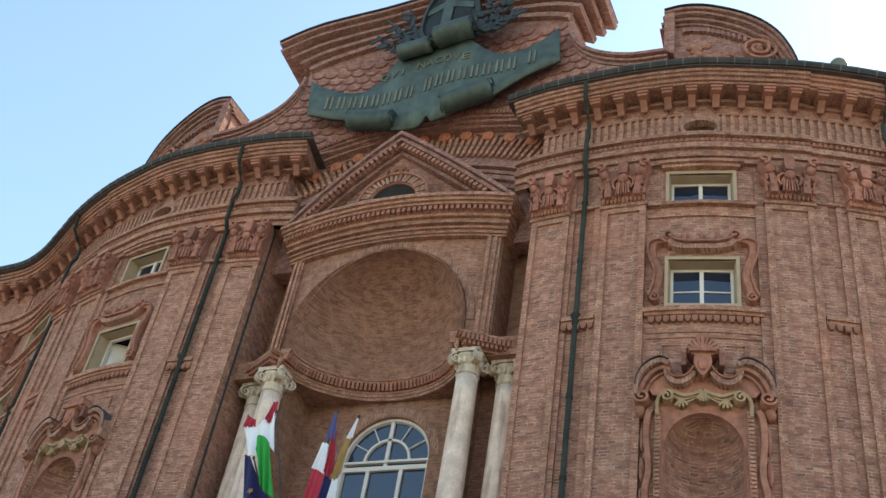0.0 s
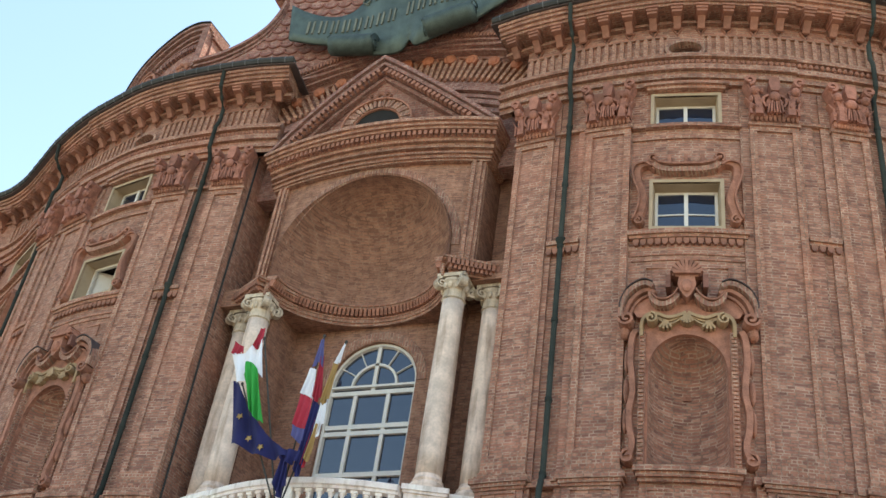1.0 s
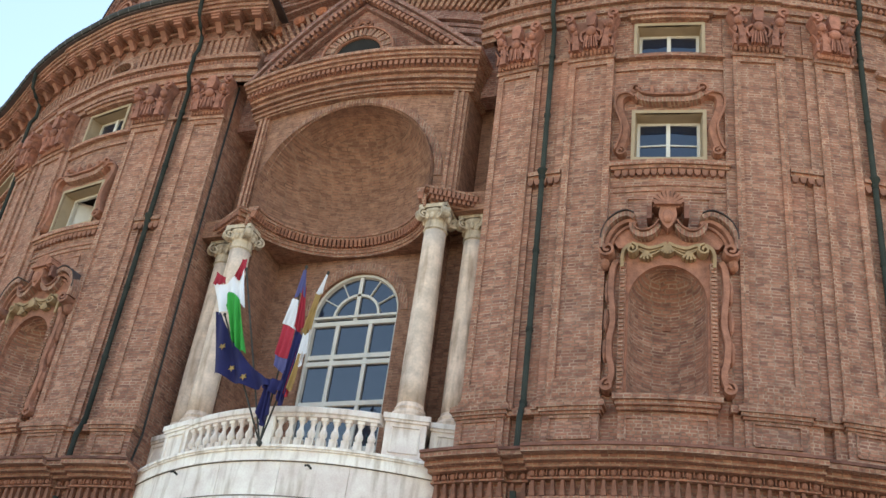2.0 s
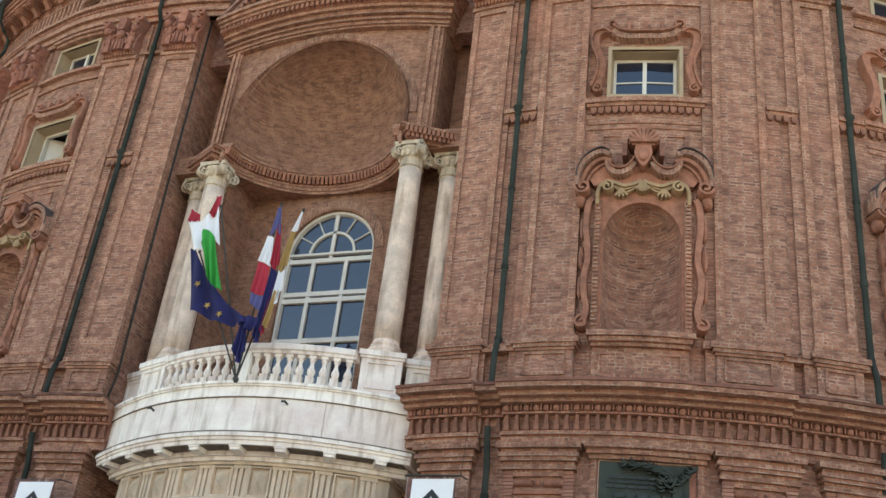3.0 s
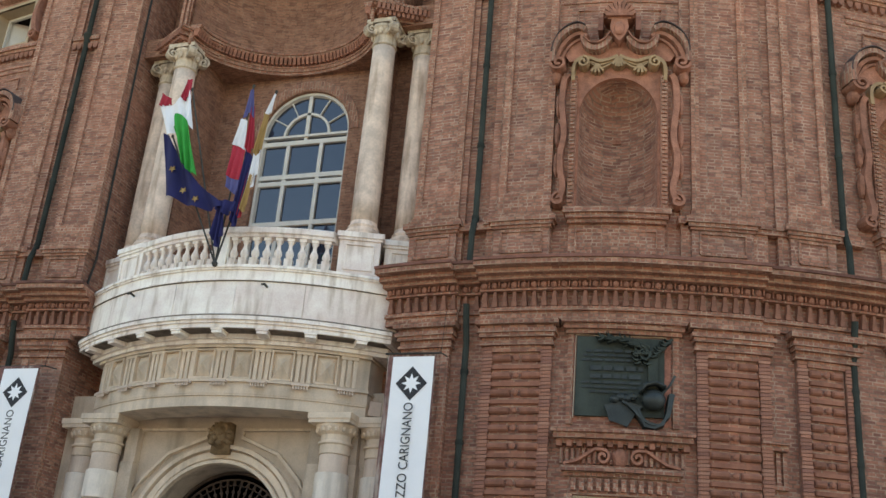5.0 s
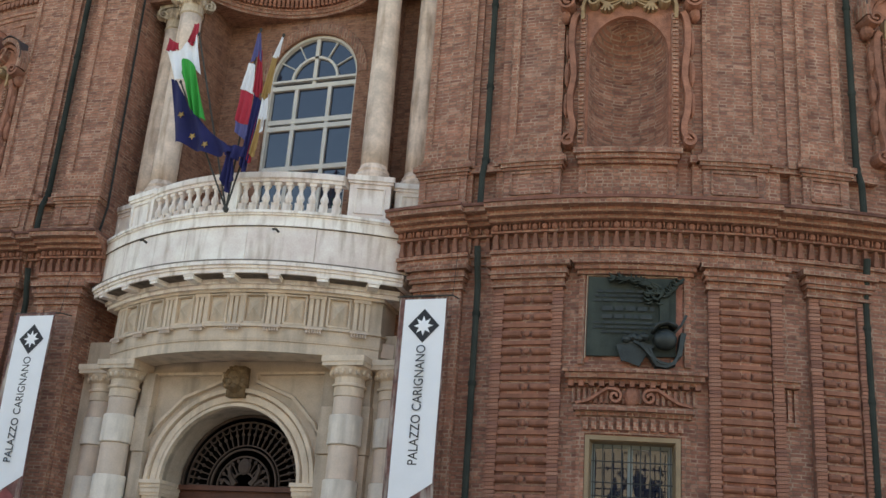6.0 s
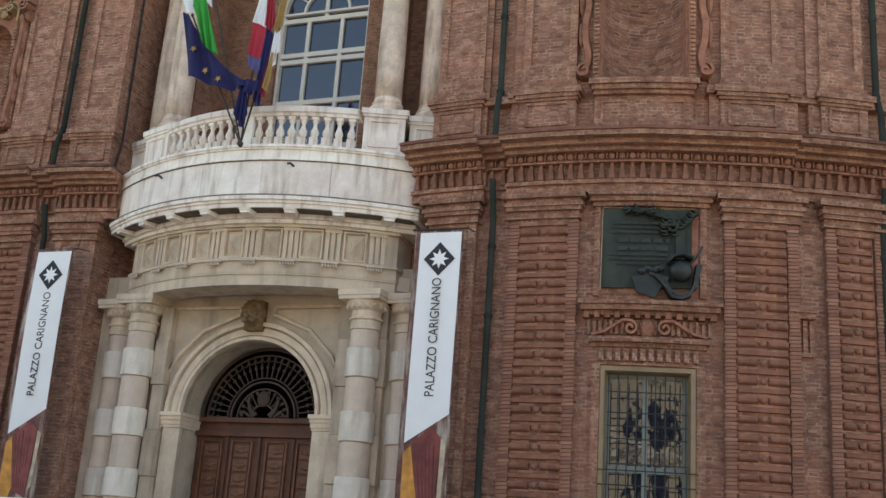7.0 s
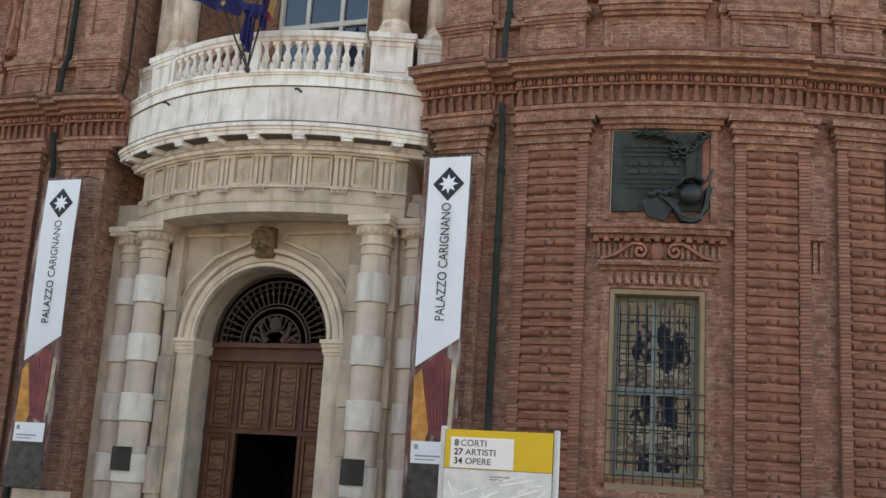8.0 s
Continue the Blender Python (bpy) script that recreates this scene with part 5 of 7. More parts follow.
for s in SIDES:
    for a, b in ((3.95, 5.03), (5.9, 7.05), (9.95, 11.1), (11.85, 12.68), (16.4, 17.6), (18.2, 19.4)):
        pilaster(s, a, b)
    # lesenes that back the pilasters
    for a, b in ((5.03, 5.16), (5.68, 5.9), (9.74, 9.95), (11.1, 11.42), (11.62, 11.85)):
        t = thing("lesene", (*facade(s * (a + b) / 2, 0), 9.7), "narrow brick strip that backs a giant pilaster", "pilaster", "lesenes")
        part("strip", cbox(B(), *sorted((s * a, s * b)), -0.02, 0.07, 10.85, 21.3), BRICK, t)
        part("foot", stepped(B(), s, (a + b) / 2, [((b - a) / 2 + q, z0, z1, d) for q, z0, z1, d in ((0.05, 9.72, 9.9, 0.2), (0.0, 9.9, 10.7, 0.14), (0.06, 10.7, 10.85, 0.24))]), BRICK_EDGE, t)
    for a, b, k in ((3.95, 5.08, False), (5.78, 7.2, True), (10.0, 11.36, True), (11.86, 12.95, True), (16.3, 17.7, False), (18.2, 19.5, False)):
        ground_pilaster(s, a, b, k)
    # bands of tongues between the pilasters at the upper windows' sills, and small shelves below
    for a, b in ((5.06, 5.86), (11.13, 11.82), (12.7, 13.3), (15.98, 16.38)):
        u = (a + b) / 2
        t = thing("string_course", (*facade(s * u, 0), 16.4), "short brick string course with hanging tongues", "string course", "string courses")
        for steps in (((16.6, 16.7, 0.1), (16.7, 16.82, 0.16)), ((20.2, 20.28, 0.12),), ((10.6, 10.76, 0.2),)):
            part("band", stepped(B(), s, u, [((b - a) / 2, *q) for q in steps]), BRICK_EDGE, t)
        k = round((b - a) / 0.17)
        for i in range(k):
            piece("tongue", TONGUE, t, frame_at(s * (a + (i + 0.5) * (b - a) / k), 0.05, 16.6))
    if True:
        u = 11.4
        t = thing("wall_shelf", (*facade(s * u, 0), 5.6), "small fluted brick console between pilasters", "wall bracket", "wall brackets")
        bm = B()
        for z0, z1, d in ((6.42, 6.5, 0.22), (6.32, 6.42, 0.16), (5.62, 5.7, 0.08)):
            cbox(bm, *sorted((s * 11.16, s * 11.64)), -0.02, d, z0, z1)
        for i in range(4):
            x = 11.2 + i * 0.12
            cbox(bm, *sorted((s * x, s * (x + 0.07))), -0.02, 0.06, 5.7, 6.3)
        part("console", bm, BRICK_EDGE, t)

# ---- the portal: columns, entablature, balcony ----
def portal_column(x, y, plaque):
    t = thing("portal_column", (x, y, 0), "stone portal column with alternating thicker drums", "column", "portal columns")
    bm = B()
    box(bm, x - 0.46, x + 0.46, y - 0.46, y + 0.46, 0, 0.35)
    lathe(bm, [(0.45, 0.35), (0.47, 0.42), (0.45, 0.5), (0.38, 0.54), (0.36, 0.6)], (x, y, 0))
    part("base", bm, STONE_GREY, t)
    z, k = 0.6, 0
    while z < 5.95:
        h = 0.6 if k % 2 else 0.685
        h = min(h, 6.02 - z) if k else 0.585
        r = 0.322 - 0.005 * z if k % 2 == 0 else 0.37 - 0.005 * z
        bm = lathe(B(), [(r - 0.012, 0.0), (r, 0.015), (r, h - 0.02), (r - 0.012, h - 0.004)], (x, y, z), 32)
        part("drum", bm, DRUM if k % 2 else STONE_GREY, t)
        z += h
        k += 1
    bm = lathe(B(), [(0.31, 6.02), (0.31, 6.2), (0.35, 6.22), (0.35, 6.26), (0.31, 6.28), (0.31, 6.4), (0.36, 6.44), (0.42, 6.54), (0.43, 6.6)], (x, y, 0), 32)
    box(bm, x - 0.45, x + 0.45, y - 0.45, y + 0.45, 6.6, 6.68)
    box(bm, x - 0.47, x + 0.47, y - 0.47, y + 0.47, 6.68, 6.8)
    cap = part("capital", bm, STONE, t)
    bm = B()
    for i in range(16):
        a = 2 * math.pi * i / 16
        blob(bm, (x + 0.385 * math.cos(a), y + 0.385 * math.sin(a), 6.5), (0.05, 0.05, 0.07), None, 6)
    part("eggs", bm, STONE, cap)
    if plaque:
        bm = B()
        r = 0.372
        va = []
        for z in (1.42, 1.92):
            va.append([bm.verts.new((x + q * math.sin(a), y - q * math.cos(a), z)) for q in (r, r + 0.03) for a in [radians(-42 + 80 * i / 8) for i in range(9)]])
        for i in range(8):
            lo, hi = va
            bm.faces.new((lo[9 + i], lo[10 + i], hi[10 + i], hi[9 + i]))
            bm.faces.new((lo[i], lo[i + 1], hi[i + 1], hi[i]))
            bm.faces.new((hi[i], hi[i + 1], hi[10 + i], hi[9 + i]))
            bm.faces.new((lo[i], lo[i + 1], lo[10 + i], lo[9 + i]))
        bm.faces.new((va[0][0], va[0][9], va[1][9], va[1][0]))
        bm.faces.new((va[0][8], va[0][17], va[1][17], va[1][8]))
        part("plaque", bm, PLAQUE, t, "dark metal plaque bent round the drum")


for s in SIDES:
    portal_column(s * 2.69, 0.78, True)
    portal_column(s * 3.5, 1.2, False)

E_ = bow(-0.2, 0.098)
ent = thing("portal_entablature", (0, 0, 6.8), "cream stone bowed entablature with triglyphs and diamond blocks", "entablature")
bm = B()
stepped(bm, 1, 0, [(3.24 + d * 0.5, z0, z1, d) for z0, z1, d in ((6.8, 7.02, 0.0), (7.02, 7.06, 0.03), (7.06, 7.3, 0.04), (7.3, 7.36, 0.1), (7.36, 8.02, 0.0), (8.02, 8.08, 0.12))], -0.75, E_)
part("architrave", bm, STONE, ent)
bm = B()
stepped(bm, 1, 0, [(3.5 + d * 0.4, z0, z1, d) for z0, z1, d in ((8.08, 8.16, 0.2), (8.16, 8.27, 0.28), (8.27, 8.36, 0.64), (8.36, 8.42, 0.68), (8.42, 8.5, 0.73))], -0.75, E_)
part("cornice", bm, MARBLE, ent, "pale weathered stone cornice")
# dark strip that paints the cornice's shade onto its underside
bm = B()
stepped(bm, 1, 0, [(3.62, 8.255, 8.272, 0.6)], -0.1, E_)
part("soffit", bm, GRIME_SHADE, ent, "cornice underside with its shade painted dark")


def bow_pose(curve, u, d, z):
    a, b, c = curve(u - 0.01, d), curve(u + 0.01, d), curve(u, d)
    return Matrix.Translation((*c, z)) @ Matrix.Rotation(math.atan2(b[1] - a[1], b[0] - a[0]), 4, "Z")


bm = B()
for i in range(3):
    box(bm, -0.16 + i * 0.12, -0.08 + i * 0.12, -0.06, 0.02, 0, 0.6)
box(bm, -0.18, 0.18, -0.075, 0.02, 0.58, 0.65)
TRIG = mesh_of("triglyph", bm, STONE)
bm = B()
for i in range(6):
    lathe(bm, [(0.016, 0.0), (0.022, -0.07)], (-0.14 + i * 0.056, -0.09, 0.0), 6)
box(bm, -0.18, 0.18, -0.12, 0.02, 0.0, 0.045)
GUTTAE = mesh_of("guttae", bm, STONE_GREY)
bm = B()
q = [bm.verts.new(p) for p in ((-0.2, 0.005, 0), (0.2, 0.005, 0), (0.2, 0, 0.56), (-0.2, 0, 0.56), (0, -0.17, 0.28))]
for i in range(4):
    bm.faces.new((q[i], q[(i + 1) % 4], q[4]))
ribbon(bm, [(-0.22, -0.02), (0.22, -0.02), (0.22, 0.58), (-0.22, 0.58), (-0.22, -0.02)], 0.06, -0.01, 0.1, lambda x, d, z: (x, -d, z))
DIAMOND = mesh_of("diamond_block", bm, STONE)
bm = B()
box(bm, -0.11, 0.11, -0.4, 0.0, 0.02, 0.08)
box(bm, -0.13, 0.13, -0.42, 0.0, 0.08, 0.12)
MUTULE = mesh_of("mutule", bm, MARBLE)
for i in range(8):
    u = -2.87 + i * 0.82
    piece("triglyph", TRIG, ent, bow_pose(E_, u, 0.0, 7.37))
    piece("guttae", GUTTAE, ent, bow_pose(E_, u, 0.06, 7.27))
    piece("mutule", MUTULE, ent, bow_pose(E_, u * 1.07, 0.2, 8.15))
    if i < 7:
        piece("diamond_block", DIAMOND, ent, bow_pose(E_, u + 0.41, 0.0, 7.4))

# the keystone mask, a plain carved stone
bm = B()
blob(bm, (0, WALL_V - 0.18, 6.2), (0.26, 0.2, 0.32), None, 12)
for i in range(11):
    a = math.pi * (i / 10) * 1.3 - 0.47
    blob(bm, (0.27 * math.cos(a), WALL_V - 0.2, 6.24 + 0.3 * math.sin(a)), (0.09, 0.13, 0.1), None, 6)
blob(bm, (0, WALL_V - 0.36, 6.14), (0.06, 0.09, 0.1), None, 7)
for s in SIDES:
    blob(bm, (s * 0.1, WALL_V - 0.33, 6.26), (0.08, 0.08, 0.05), None, 6)
    blob(bm, (s * 0.09, WALL_V - 0.33, 6.03), (0.1, 0.1, 0.09), None, 6)
box(bm, -0.24, 0.24, WALL_V - 0.2, WALL_V, 5.8, 6.62)
for v in bm.verts:
    v.co = Vector((v.co.x * 0.8, WALL_V + (v.co.y - WALL_V) * 1.25, 6.4 + (v.co.z - 6.2) * 0.8))
tagged(part("carved_keystone", bm, GILT, smooth=True), "brown carved stone lion mask over the arch", "keystone")

# balcony
BAL = bow(-0.72, 0.097)
balcony = thing("balcony", (0, 0, 8.3), "bowed white marble balcony with stained front and balusters", "balcony")
joints = (-3.8, -2.15, -0.72, 0.7, 2.1, 3.8)
for i in range(5):
    bm = B()
    cbox(bm, joints[i] + 0.005, joints[i + 1] - 0.005, -0.3, 0.004 * (i % 2), 8.5, 9.33, BAL)
    part("parapet_slab", bm, MARBLE, balcony, "stained white marble slab")
bm = B()
cbox(bm, -3.8, 3.8, -1.9, -0.28, 8.5, 9.33, BAL)
part("core", bm, MARBLE, balcony)
bm = B()
stepped(bm, 1, 0, [(3.84, z0, z1, d) for z0, z1, d in ((9.33, 9.36, 0.05), (9.36, 9.56, 0.03), (9.56, 9.6, 0.07), (9.6, 9.66, 0.1))], -1.9, BAL)
part("floor_slab", bm, MARBLE, balcony)
bm = B()
stepped(bm, 1, 0, [(3.81, 8.505, 8.53, 0.06), (3.8, 8.53, 8.56, 0.02)], -0.2, BAL)
part("drip_edge", bm, GRIME_SHADE, balcony, "thin dark ledge at the parapet's foot")
# shadow line below the floor slab, put in as a dark strip
bm = B()
stepped(bm, 1, 0, [(3.81, 9.315, 9.33, 0.03)], -0.2, BAL)
part("drip_groove", bm, GRIME_SHADE, balcony, "thin dark line painted as shade under the floor slab")
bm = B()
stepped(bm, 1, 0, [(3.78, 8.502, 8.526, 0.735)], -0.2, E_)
part("ledge_crust", bm, GRIME_SHADE, ent, "black crust on the cornice edge")
for u in (-1.95, 1.35):
    bm = B()
    q = BAL(u, 0.0)
    tube(bm, [(q[0], q[1] + 0.05, 9.2), (q[0], q[1] - 0.14, 9.22), (q[0] - 0.03, q[1] - 0.2, 9.19)], 0.025, 6)
    part("hook", bm, IRON, balcony)
RAIL = bow(-0.34, 0.1)
bm = B()
cbox(bm, -2.36, 2.36, -0.26, 0.02, 9.66, 9.77, RAIL)
part("foot_rail", bm, MARBLE, balcony)
bm = B()
sweep(bm, [(-0.24, 10.5), (0.0, 10.5), (0.0, 10.56), (0.05, 10.58), (0.05, 10.69), (0.02, 10.72), (-0.25, 10.72), (-0.28, 10.69), (-0.28, 10.58), (-0.24, 10.56)], span(-2.36, 2.36), RAIL)
part("handrail", bm, MARBLE, balcony)
prof = [(0.06, 0.0), (0.06, 0.24), (0.05, 0.26), (0.058, 0.28), (0.085, 0.35), (0.08, 0.41), (0.05, 0.48), (0.038, 0.55), (0.046, 0.6), (0.064, 0.62), (0.052, 0.64), (0.062, 0.67), (0.062, 0.73)]
bm = lathe(B(), prof, (0, 0, 0), 12)
box(bm, -0.078, 0.078, -0.078, 0.078, 0.0, 0.25)
window_frame(bm, lambda x, d, z: (x, -d, z), 0.082, 0.01, 0.252, 0.024, 0.07, 0.09)
box(bm, -0.07, 0.07, -0.07, 0.07, 0.66, 0.73)
for v in bm.verts:
    v.co.x, v.co.y = v.co.x * 1.06, v.co.y * 1.06
BALUSTER = mesh_of("baluster", bm, MARBLE, True)
for p in BALUSTER.polygons:
    p.use_smooth = max(abs(q) for q in p.normal) < 0.999
for i in range(19):
    if i != 9:
        piece("baluster", BALUSTER, balcony, bow_pose(RAIL, -2.2 + 4.4 * i / 18, -0.12, 9.77))
bm = B()
cbox(bm, -0.13, 0.13, -0.24, 0.0, 9.77, 10.5, RAIL)
part("middle_post", bm, MARBLE, balcony)


def upper_column(s, x, y):
    t = thing("balcony_column", (x, y, 9.5), "cream marble column with a scrolled capital on a panelled pedestal", "column", "balcony columns")
    bm = B()
    w = 0.46
    turn = Matrix.Translation((x, y, 0)) @ Matrix.Rotation(s * radians(21), 4, "Z")
    for z0, z1, e in ((9.6, 9.76, 0.06), (9.76, 9.82, 0.03), (9.82, 10.6, -0.02), (10.6, 10.66, 0.02), (10.66, 10.78, 0.05)):
        box(bm, -w - e, w + e, -w - e, 0.5 + e, z0, z1, turn)
    ribbon(bm, [(-0.3, 9.93), (-0.3, 10.5), (0.3, 10.5), (0.3, 9.93), (-0.3, 9.93)], 0.05, -0.03, 0.02, lambda a, d, z: turn @ Vector((a, -w - d, z)))
    part("pedestal", bm, MARBLE, t)
    bm = lathe(B(), [(0.4, 10.78), (0.4, 10.86), (0.41, 10.9), (0.39, 10.96), (0.33, 11.0), (0.35, 11.06), (0.31, 11.12), (0.3, 11.18)], (x, y, 0))
    part("base", bm, COLUMN_MARBLE, t)
    bm = lathe(B(), [(0.3 - 0.05 * max(0, f - 0.3), 11.18 + 4.54 * f) for f in [i / 8 for i in range(9)]], (x, y, 0))
    part("shaft", bm, COLUMN_MARBLE, t, smooth=True)
    bm = lathe(B(), [(0.26, 15.72), (0.3, 15.75), (0.28, 15.81), (0.27, 15.97), (0.32, 16.12), (0.36, 16.19), (0.36, 16.25)], (x, y, 0))
    box(bm, x - 0.36, x + 0.36, y - 0.36, y + 0.36, 16.28, 16.38)
    cap = part("capital", bm, CAPITAL, t)
    for m in SIDES:
        for n_ in SIDES:
            bm = B()
            rot = Matrix.Translation((x, y, 0)) @ Matrix.Rotation(math.atan2(n_, m), 4, "Z")
            ribbon(bm, spiral(0.4, 16.12, 0.14, 0.02, math.pi / 2, -1.6, 20), 0.06, -0.1, 0.1, lambda a, d, z: rot @ Vector((a, d, z)))
            part("volute", bm, CAPITAL, cap)
    bm = B()
    for i in range(12):
        a = 2 * math.pi * i / 12
        blob(bm, (x + 0.31 * math.cos(a), y + 0.31 * math.sin(a), 16.07), (0.06, 0.06, 0.1), None, 6)
    part("eggs", bm, CAPITAL, cap)
    return t


for s in SIDES:
    upper_column(s, s * 2.69, 0.9)
    upper_column(s, s * 3.5, 1.5)
    # block of entablature over the columns
    t = thing("entablature_block", (s * 2.9, 0.8, 16.22), "brick entablature block over the balcony columns", "entablature", "entablature blocks")
    turn = Matrix.Translation((s * 2.62, 0.52, 0)) @ Matrix.Rotation(s * radians(30), 4, "Z")
    bm = B()
    for z0, z1, e in ((16.38, 16.44, 0.0), (16.44, 16.48, 0.04), (16.48, 16.55, 0.02), (16.55, 16.59, 0.1), (16.59, 16.65, 0.08), (16.65, 16.7, 0.16), (16.7, 16.76, 0.2)):
        box(bm, *sorted((-s * e, s * 1.7)), -e, 1.0, z0, z1, turn)
    part("moulding", bm, BRICK_EDGE, t)
    for i in range(13):
        piece("dentil", DENTIL, t, turn @ Matrix.Translation((s * (0.02 + i * 0.11), -0.07, 16.52)))
        piece("dentil", DENTIL, t, turn @ Matrix.Translation((s * (-0.04 + i * 0.11), -0.13, 16.62)))

# ---- the arched window over the balcony ----
bm = B()
wy = WINV + 0.18
P2 = lambda x, d, z: (x, wy - d, z)
ribbon(bm, [(-WR, 9.5)] + [(-WR * math.cos(math.pi * i / 28), WZ + WR * math.sin(math.pi * i / 28)) for i in range(29)] + [(WR, 9.5)], 0.2, -0.05, 0.08, P2)
win = tagged(part("window_13", bm, SASH), "tall arched window with cream sashes and a fanlight", "window", kind="structure")
bm = B()
for z in (14.46, 13.5, 13.32, 12.2, 11.0):
    bar(bm, P2, -WR, WR, z - 0.06, z + 0.06, -0.05, 0.06)
bar(bm, P2, -WR, WR, 14.6, 14.66, -0.05, 0.1)
for x in (-0.46, 0.46):
    bar(bm, P2, x - 0.05, x + 0.05, 9.5, 14.5, -0.05, 0.05)
bar(bm, P2, -0.05, 0.05, 14.5, 16.0, -0.05, 0.05)
ribbon(bm, [(-0.62 * math.cos(math.pi * i / 18), WZ + 0.62 * math.sin(math.pi * i / 18)) for i in range(19)], 0.09, -0.05, 0.05, P2)
for a in (30, 62, 118, 150):
    c_, s_ = math.cos(radians(a)), math.sin(radians(a))
    ribbon(bm, [(0.62 * c_, WZ + 0.62 * s_), (1.3 * c_, WZ + 1.3 * s_)], 0.035, -0.05, 0.03, P2)
part("sash_bars", bm, SASH, win)
bm = B()
slab(bm, [(-WR, 9.5)] + [(-WR * math.cos(math.pi * i / 28), WZ + WR * math.sin(math.pi * i / 28)) for i in range(29)] + [(WR, 9.5)], -0.04, -0.02, P2)
part("pane", bm, GLASS, win)

# ---- the door ----
DV = WALL_V + 0.67
PD = lambda x, d, z: (x, DV - d, z)
bm = B()
for x0, x1, z0, z1 in ((-1.56, -0.76, 0, 2.36), (0.76, 1.56, 0, 2.36), (-1.56, 1.56, 2.36, 4.0), (-1.56, 1.56, 4.0, 4.3)):
    bar(bm, PD, x0, x1, z0, z1, -0.08, 0.0)
door = tagged(part("door_1", bm, WOOD), "carved wooden double door standing open in its middle", "door", kind="structure")
bm = B()
bar(bm, PD, -1.56, 1.56, 3.92, 4.02, 0.0, 0.1)
bar(bm, PD, -1.56, 1.56, 4.22, 4.32, 0.0, 0.12)
bar(bm, PD, -0.04, 0.04, 2.36, 3.92, 0.0, 0.05)
bar(bm, PD, -1.56, 1.56, 2.36, 2.44, 0.0, 0.04)
for x in (-0.8, 0.8):
    bar(bm, PD, x - 0.04, x + 0.04, 0.0, 3.92, 0.0, 0.03)
part("rail", bm, WOOD, door)
for x in (-1.16, -0.42, 0.42, 1.16):
    for z0, z1 in ((2.5, 3.82), (0.5, 2.26)):
        if abs(x) < 0.8 and z0 < 1:
            continue
        bm = B()
        ribbon(bm, [(x - 0.24, z0), (x - 0.24, z1), (x + 0.24, z1), (x + 0.24, z0), (x - 0.24, z0)], 0.06, 0.0, 0.05, PD)
        p_ = part("panel", bm, WOOD_LIGHT, door)
        bm = B()
        k = 4 if z1 > 3 else 5
        for i in range(k):
            za = z0 + 0.08 + i * (z1 - z0 - 0.1) / k
            zb = za + (z1 - z0 - 0.1) / k - 0.06
            bar(bm, PD, x - 0.18, x + 0.18, za, zb, 0.0, 0.025)
            blob(bm, (x, DV - 0.03, (za + zb) / 2), (0.11, 0.03, 0.07), None, 8)
            for m in SIDES:
                blob(bm, (x + m * 0.11, DV - 0.03, (za + zb) / 2), (0.05, 0.025, 0.04), None, 6)
        part("carving", bm, WOOD_LIGHT, p_)
# plain added hall; its darkness is in the wall colour
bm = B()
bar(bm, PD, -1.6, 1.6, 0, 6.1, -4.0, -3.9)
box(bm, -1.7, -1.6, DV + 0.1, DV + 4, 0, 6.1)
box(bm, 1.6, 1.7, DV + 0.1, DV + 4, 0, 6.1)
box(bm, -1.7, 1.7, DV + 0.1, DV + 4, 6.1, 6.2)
part("hall", bm, DARK, door, "plain hall behind the open door, its shade painted near-black")
# iron fan over the door
bm = B()
for r, w in ((0.28, 0.05), (0.62, 0.04), (0.78, 0.05), (0.86, 0.03), (1.36, 0.04), (1.5, 0.07)):
    ribbon(bm, [(-r * math.cos(math.pi * i / 36), 4.34 + r * math.sin(math.pi * i / 36)) for i in range(37)], w, 0.0, 0.05, PD)
for i in range(25):
    a = math.pi * i / 24
    c_, s_ = math.cos(a), math.sin(a)
    for r0, r1 in ((0.86, 1.36),):
        ribbon(bm, [(r0 * c_, 4.34 + r0 * s_), (r1 * c_, 4.34 + r1 * s_)], 0.03, 0.0, 0.04, PD)
    blob(bm, (1.1 * c_, DV - 0.03, 4.34 + 1.1 * s_), (0.045, 0.03, 0.045), None, 6)
    a += math.pi / 48
    c_, s_ = math.cos(a), math.sin(a)
    if i < 24:
        ribbon(bm, spiral(1.3 * c_, 4.34 + 1.3 * s_, 0.08, 0.07, 0, 1, 10), 0.022, 0.0, 0.04, PD)
        if i % 2 == 0:
            ribbon(bm, [(0.3 * c_, 4.34 + 0.3 * s_), (0.62 * c_, 4.34 + 0.62 * s_)], 0.03, 0.0, 0.04, PD)
            blob(bm, (0.55 * c_, DV - 0.03, 4.34 + 0.55 * s_), (0.045, 0.03, 0.045), None, 6)
part("fanlight_grille", bm, DULL_IRON, door, "black wrought iron fan grille")
bm = B()
for s in SIDES:
    ribbon(bm, [(s * 0.18, 4.36), (s * 0.3, 4.5), (s * 0.36, 4.66), (s * 0.34, 4.8)], 0.16, 0.02, 0.08, PD, lambda f: 1 - 0.7 * f)
    ribbon(bm, [(s * 0.3, 4.36), (s * 0.46, 4.46), (s * 0.52, 4.36)], 0.08, 0.02, 0.07, PD)
blob(bm, (0, DV - 0.06, 4.74), (0.16, 0.05, 0.18), None, 8)
part("fan_crest", bm, DULL_IRON, door)

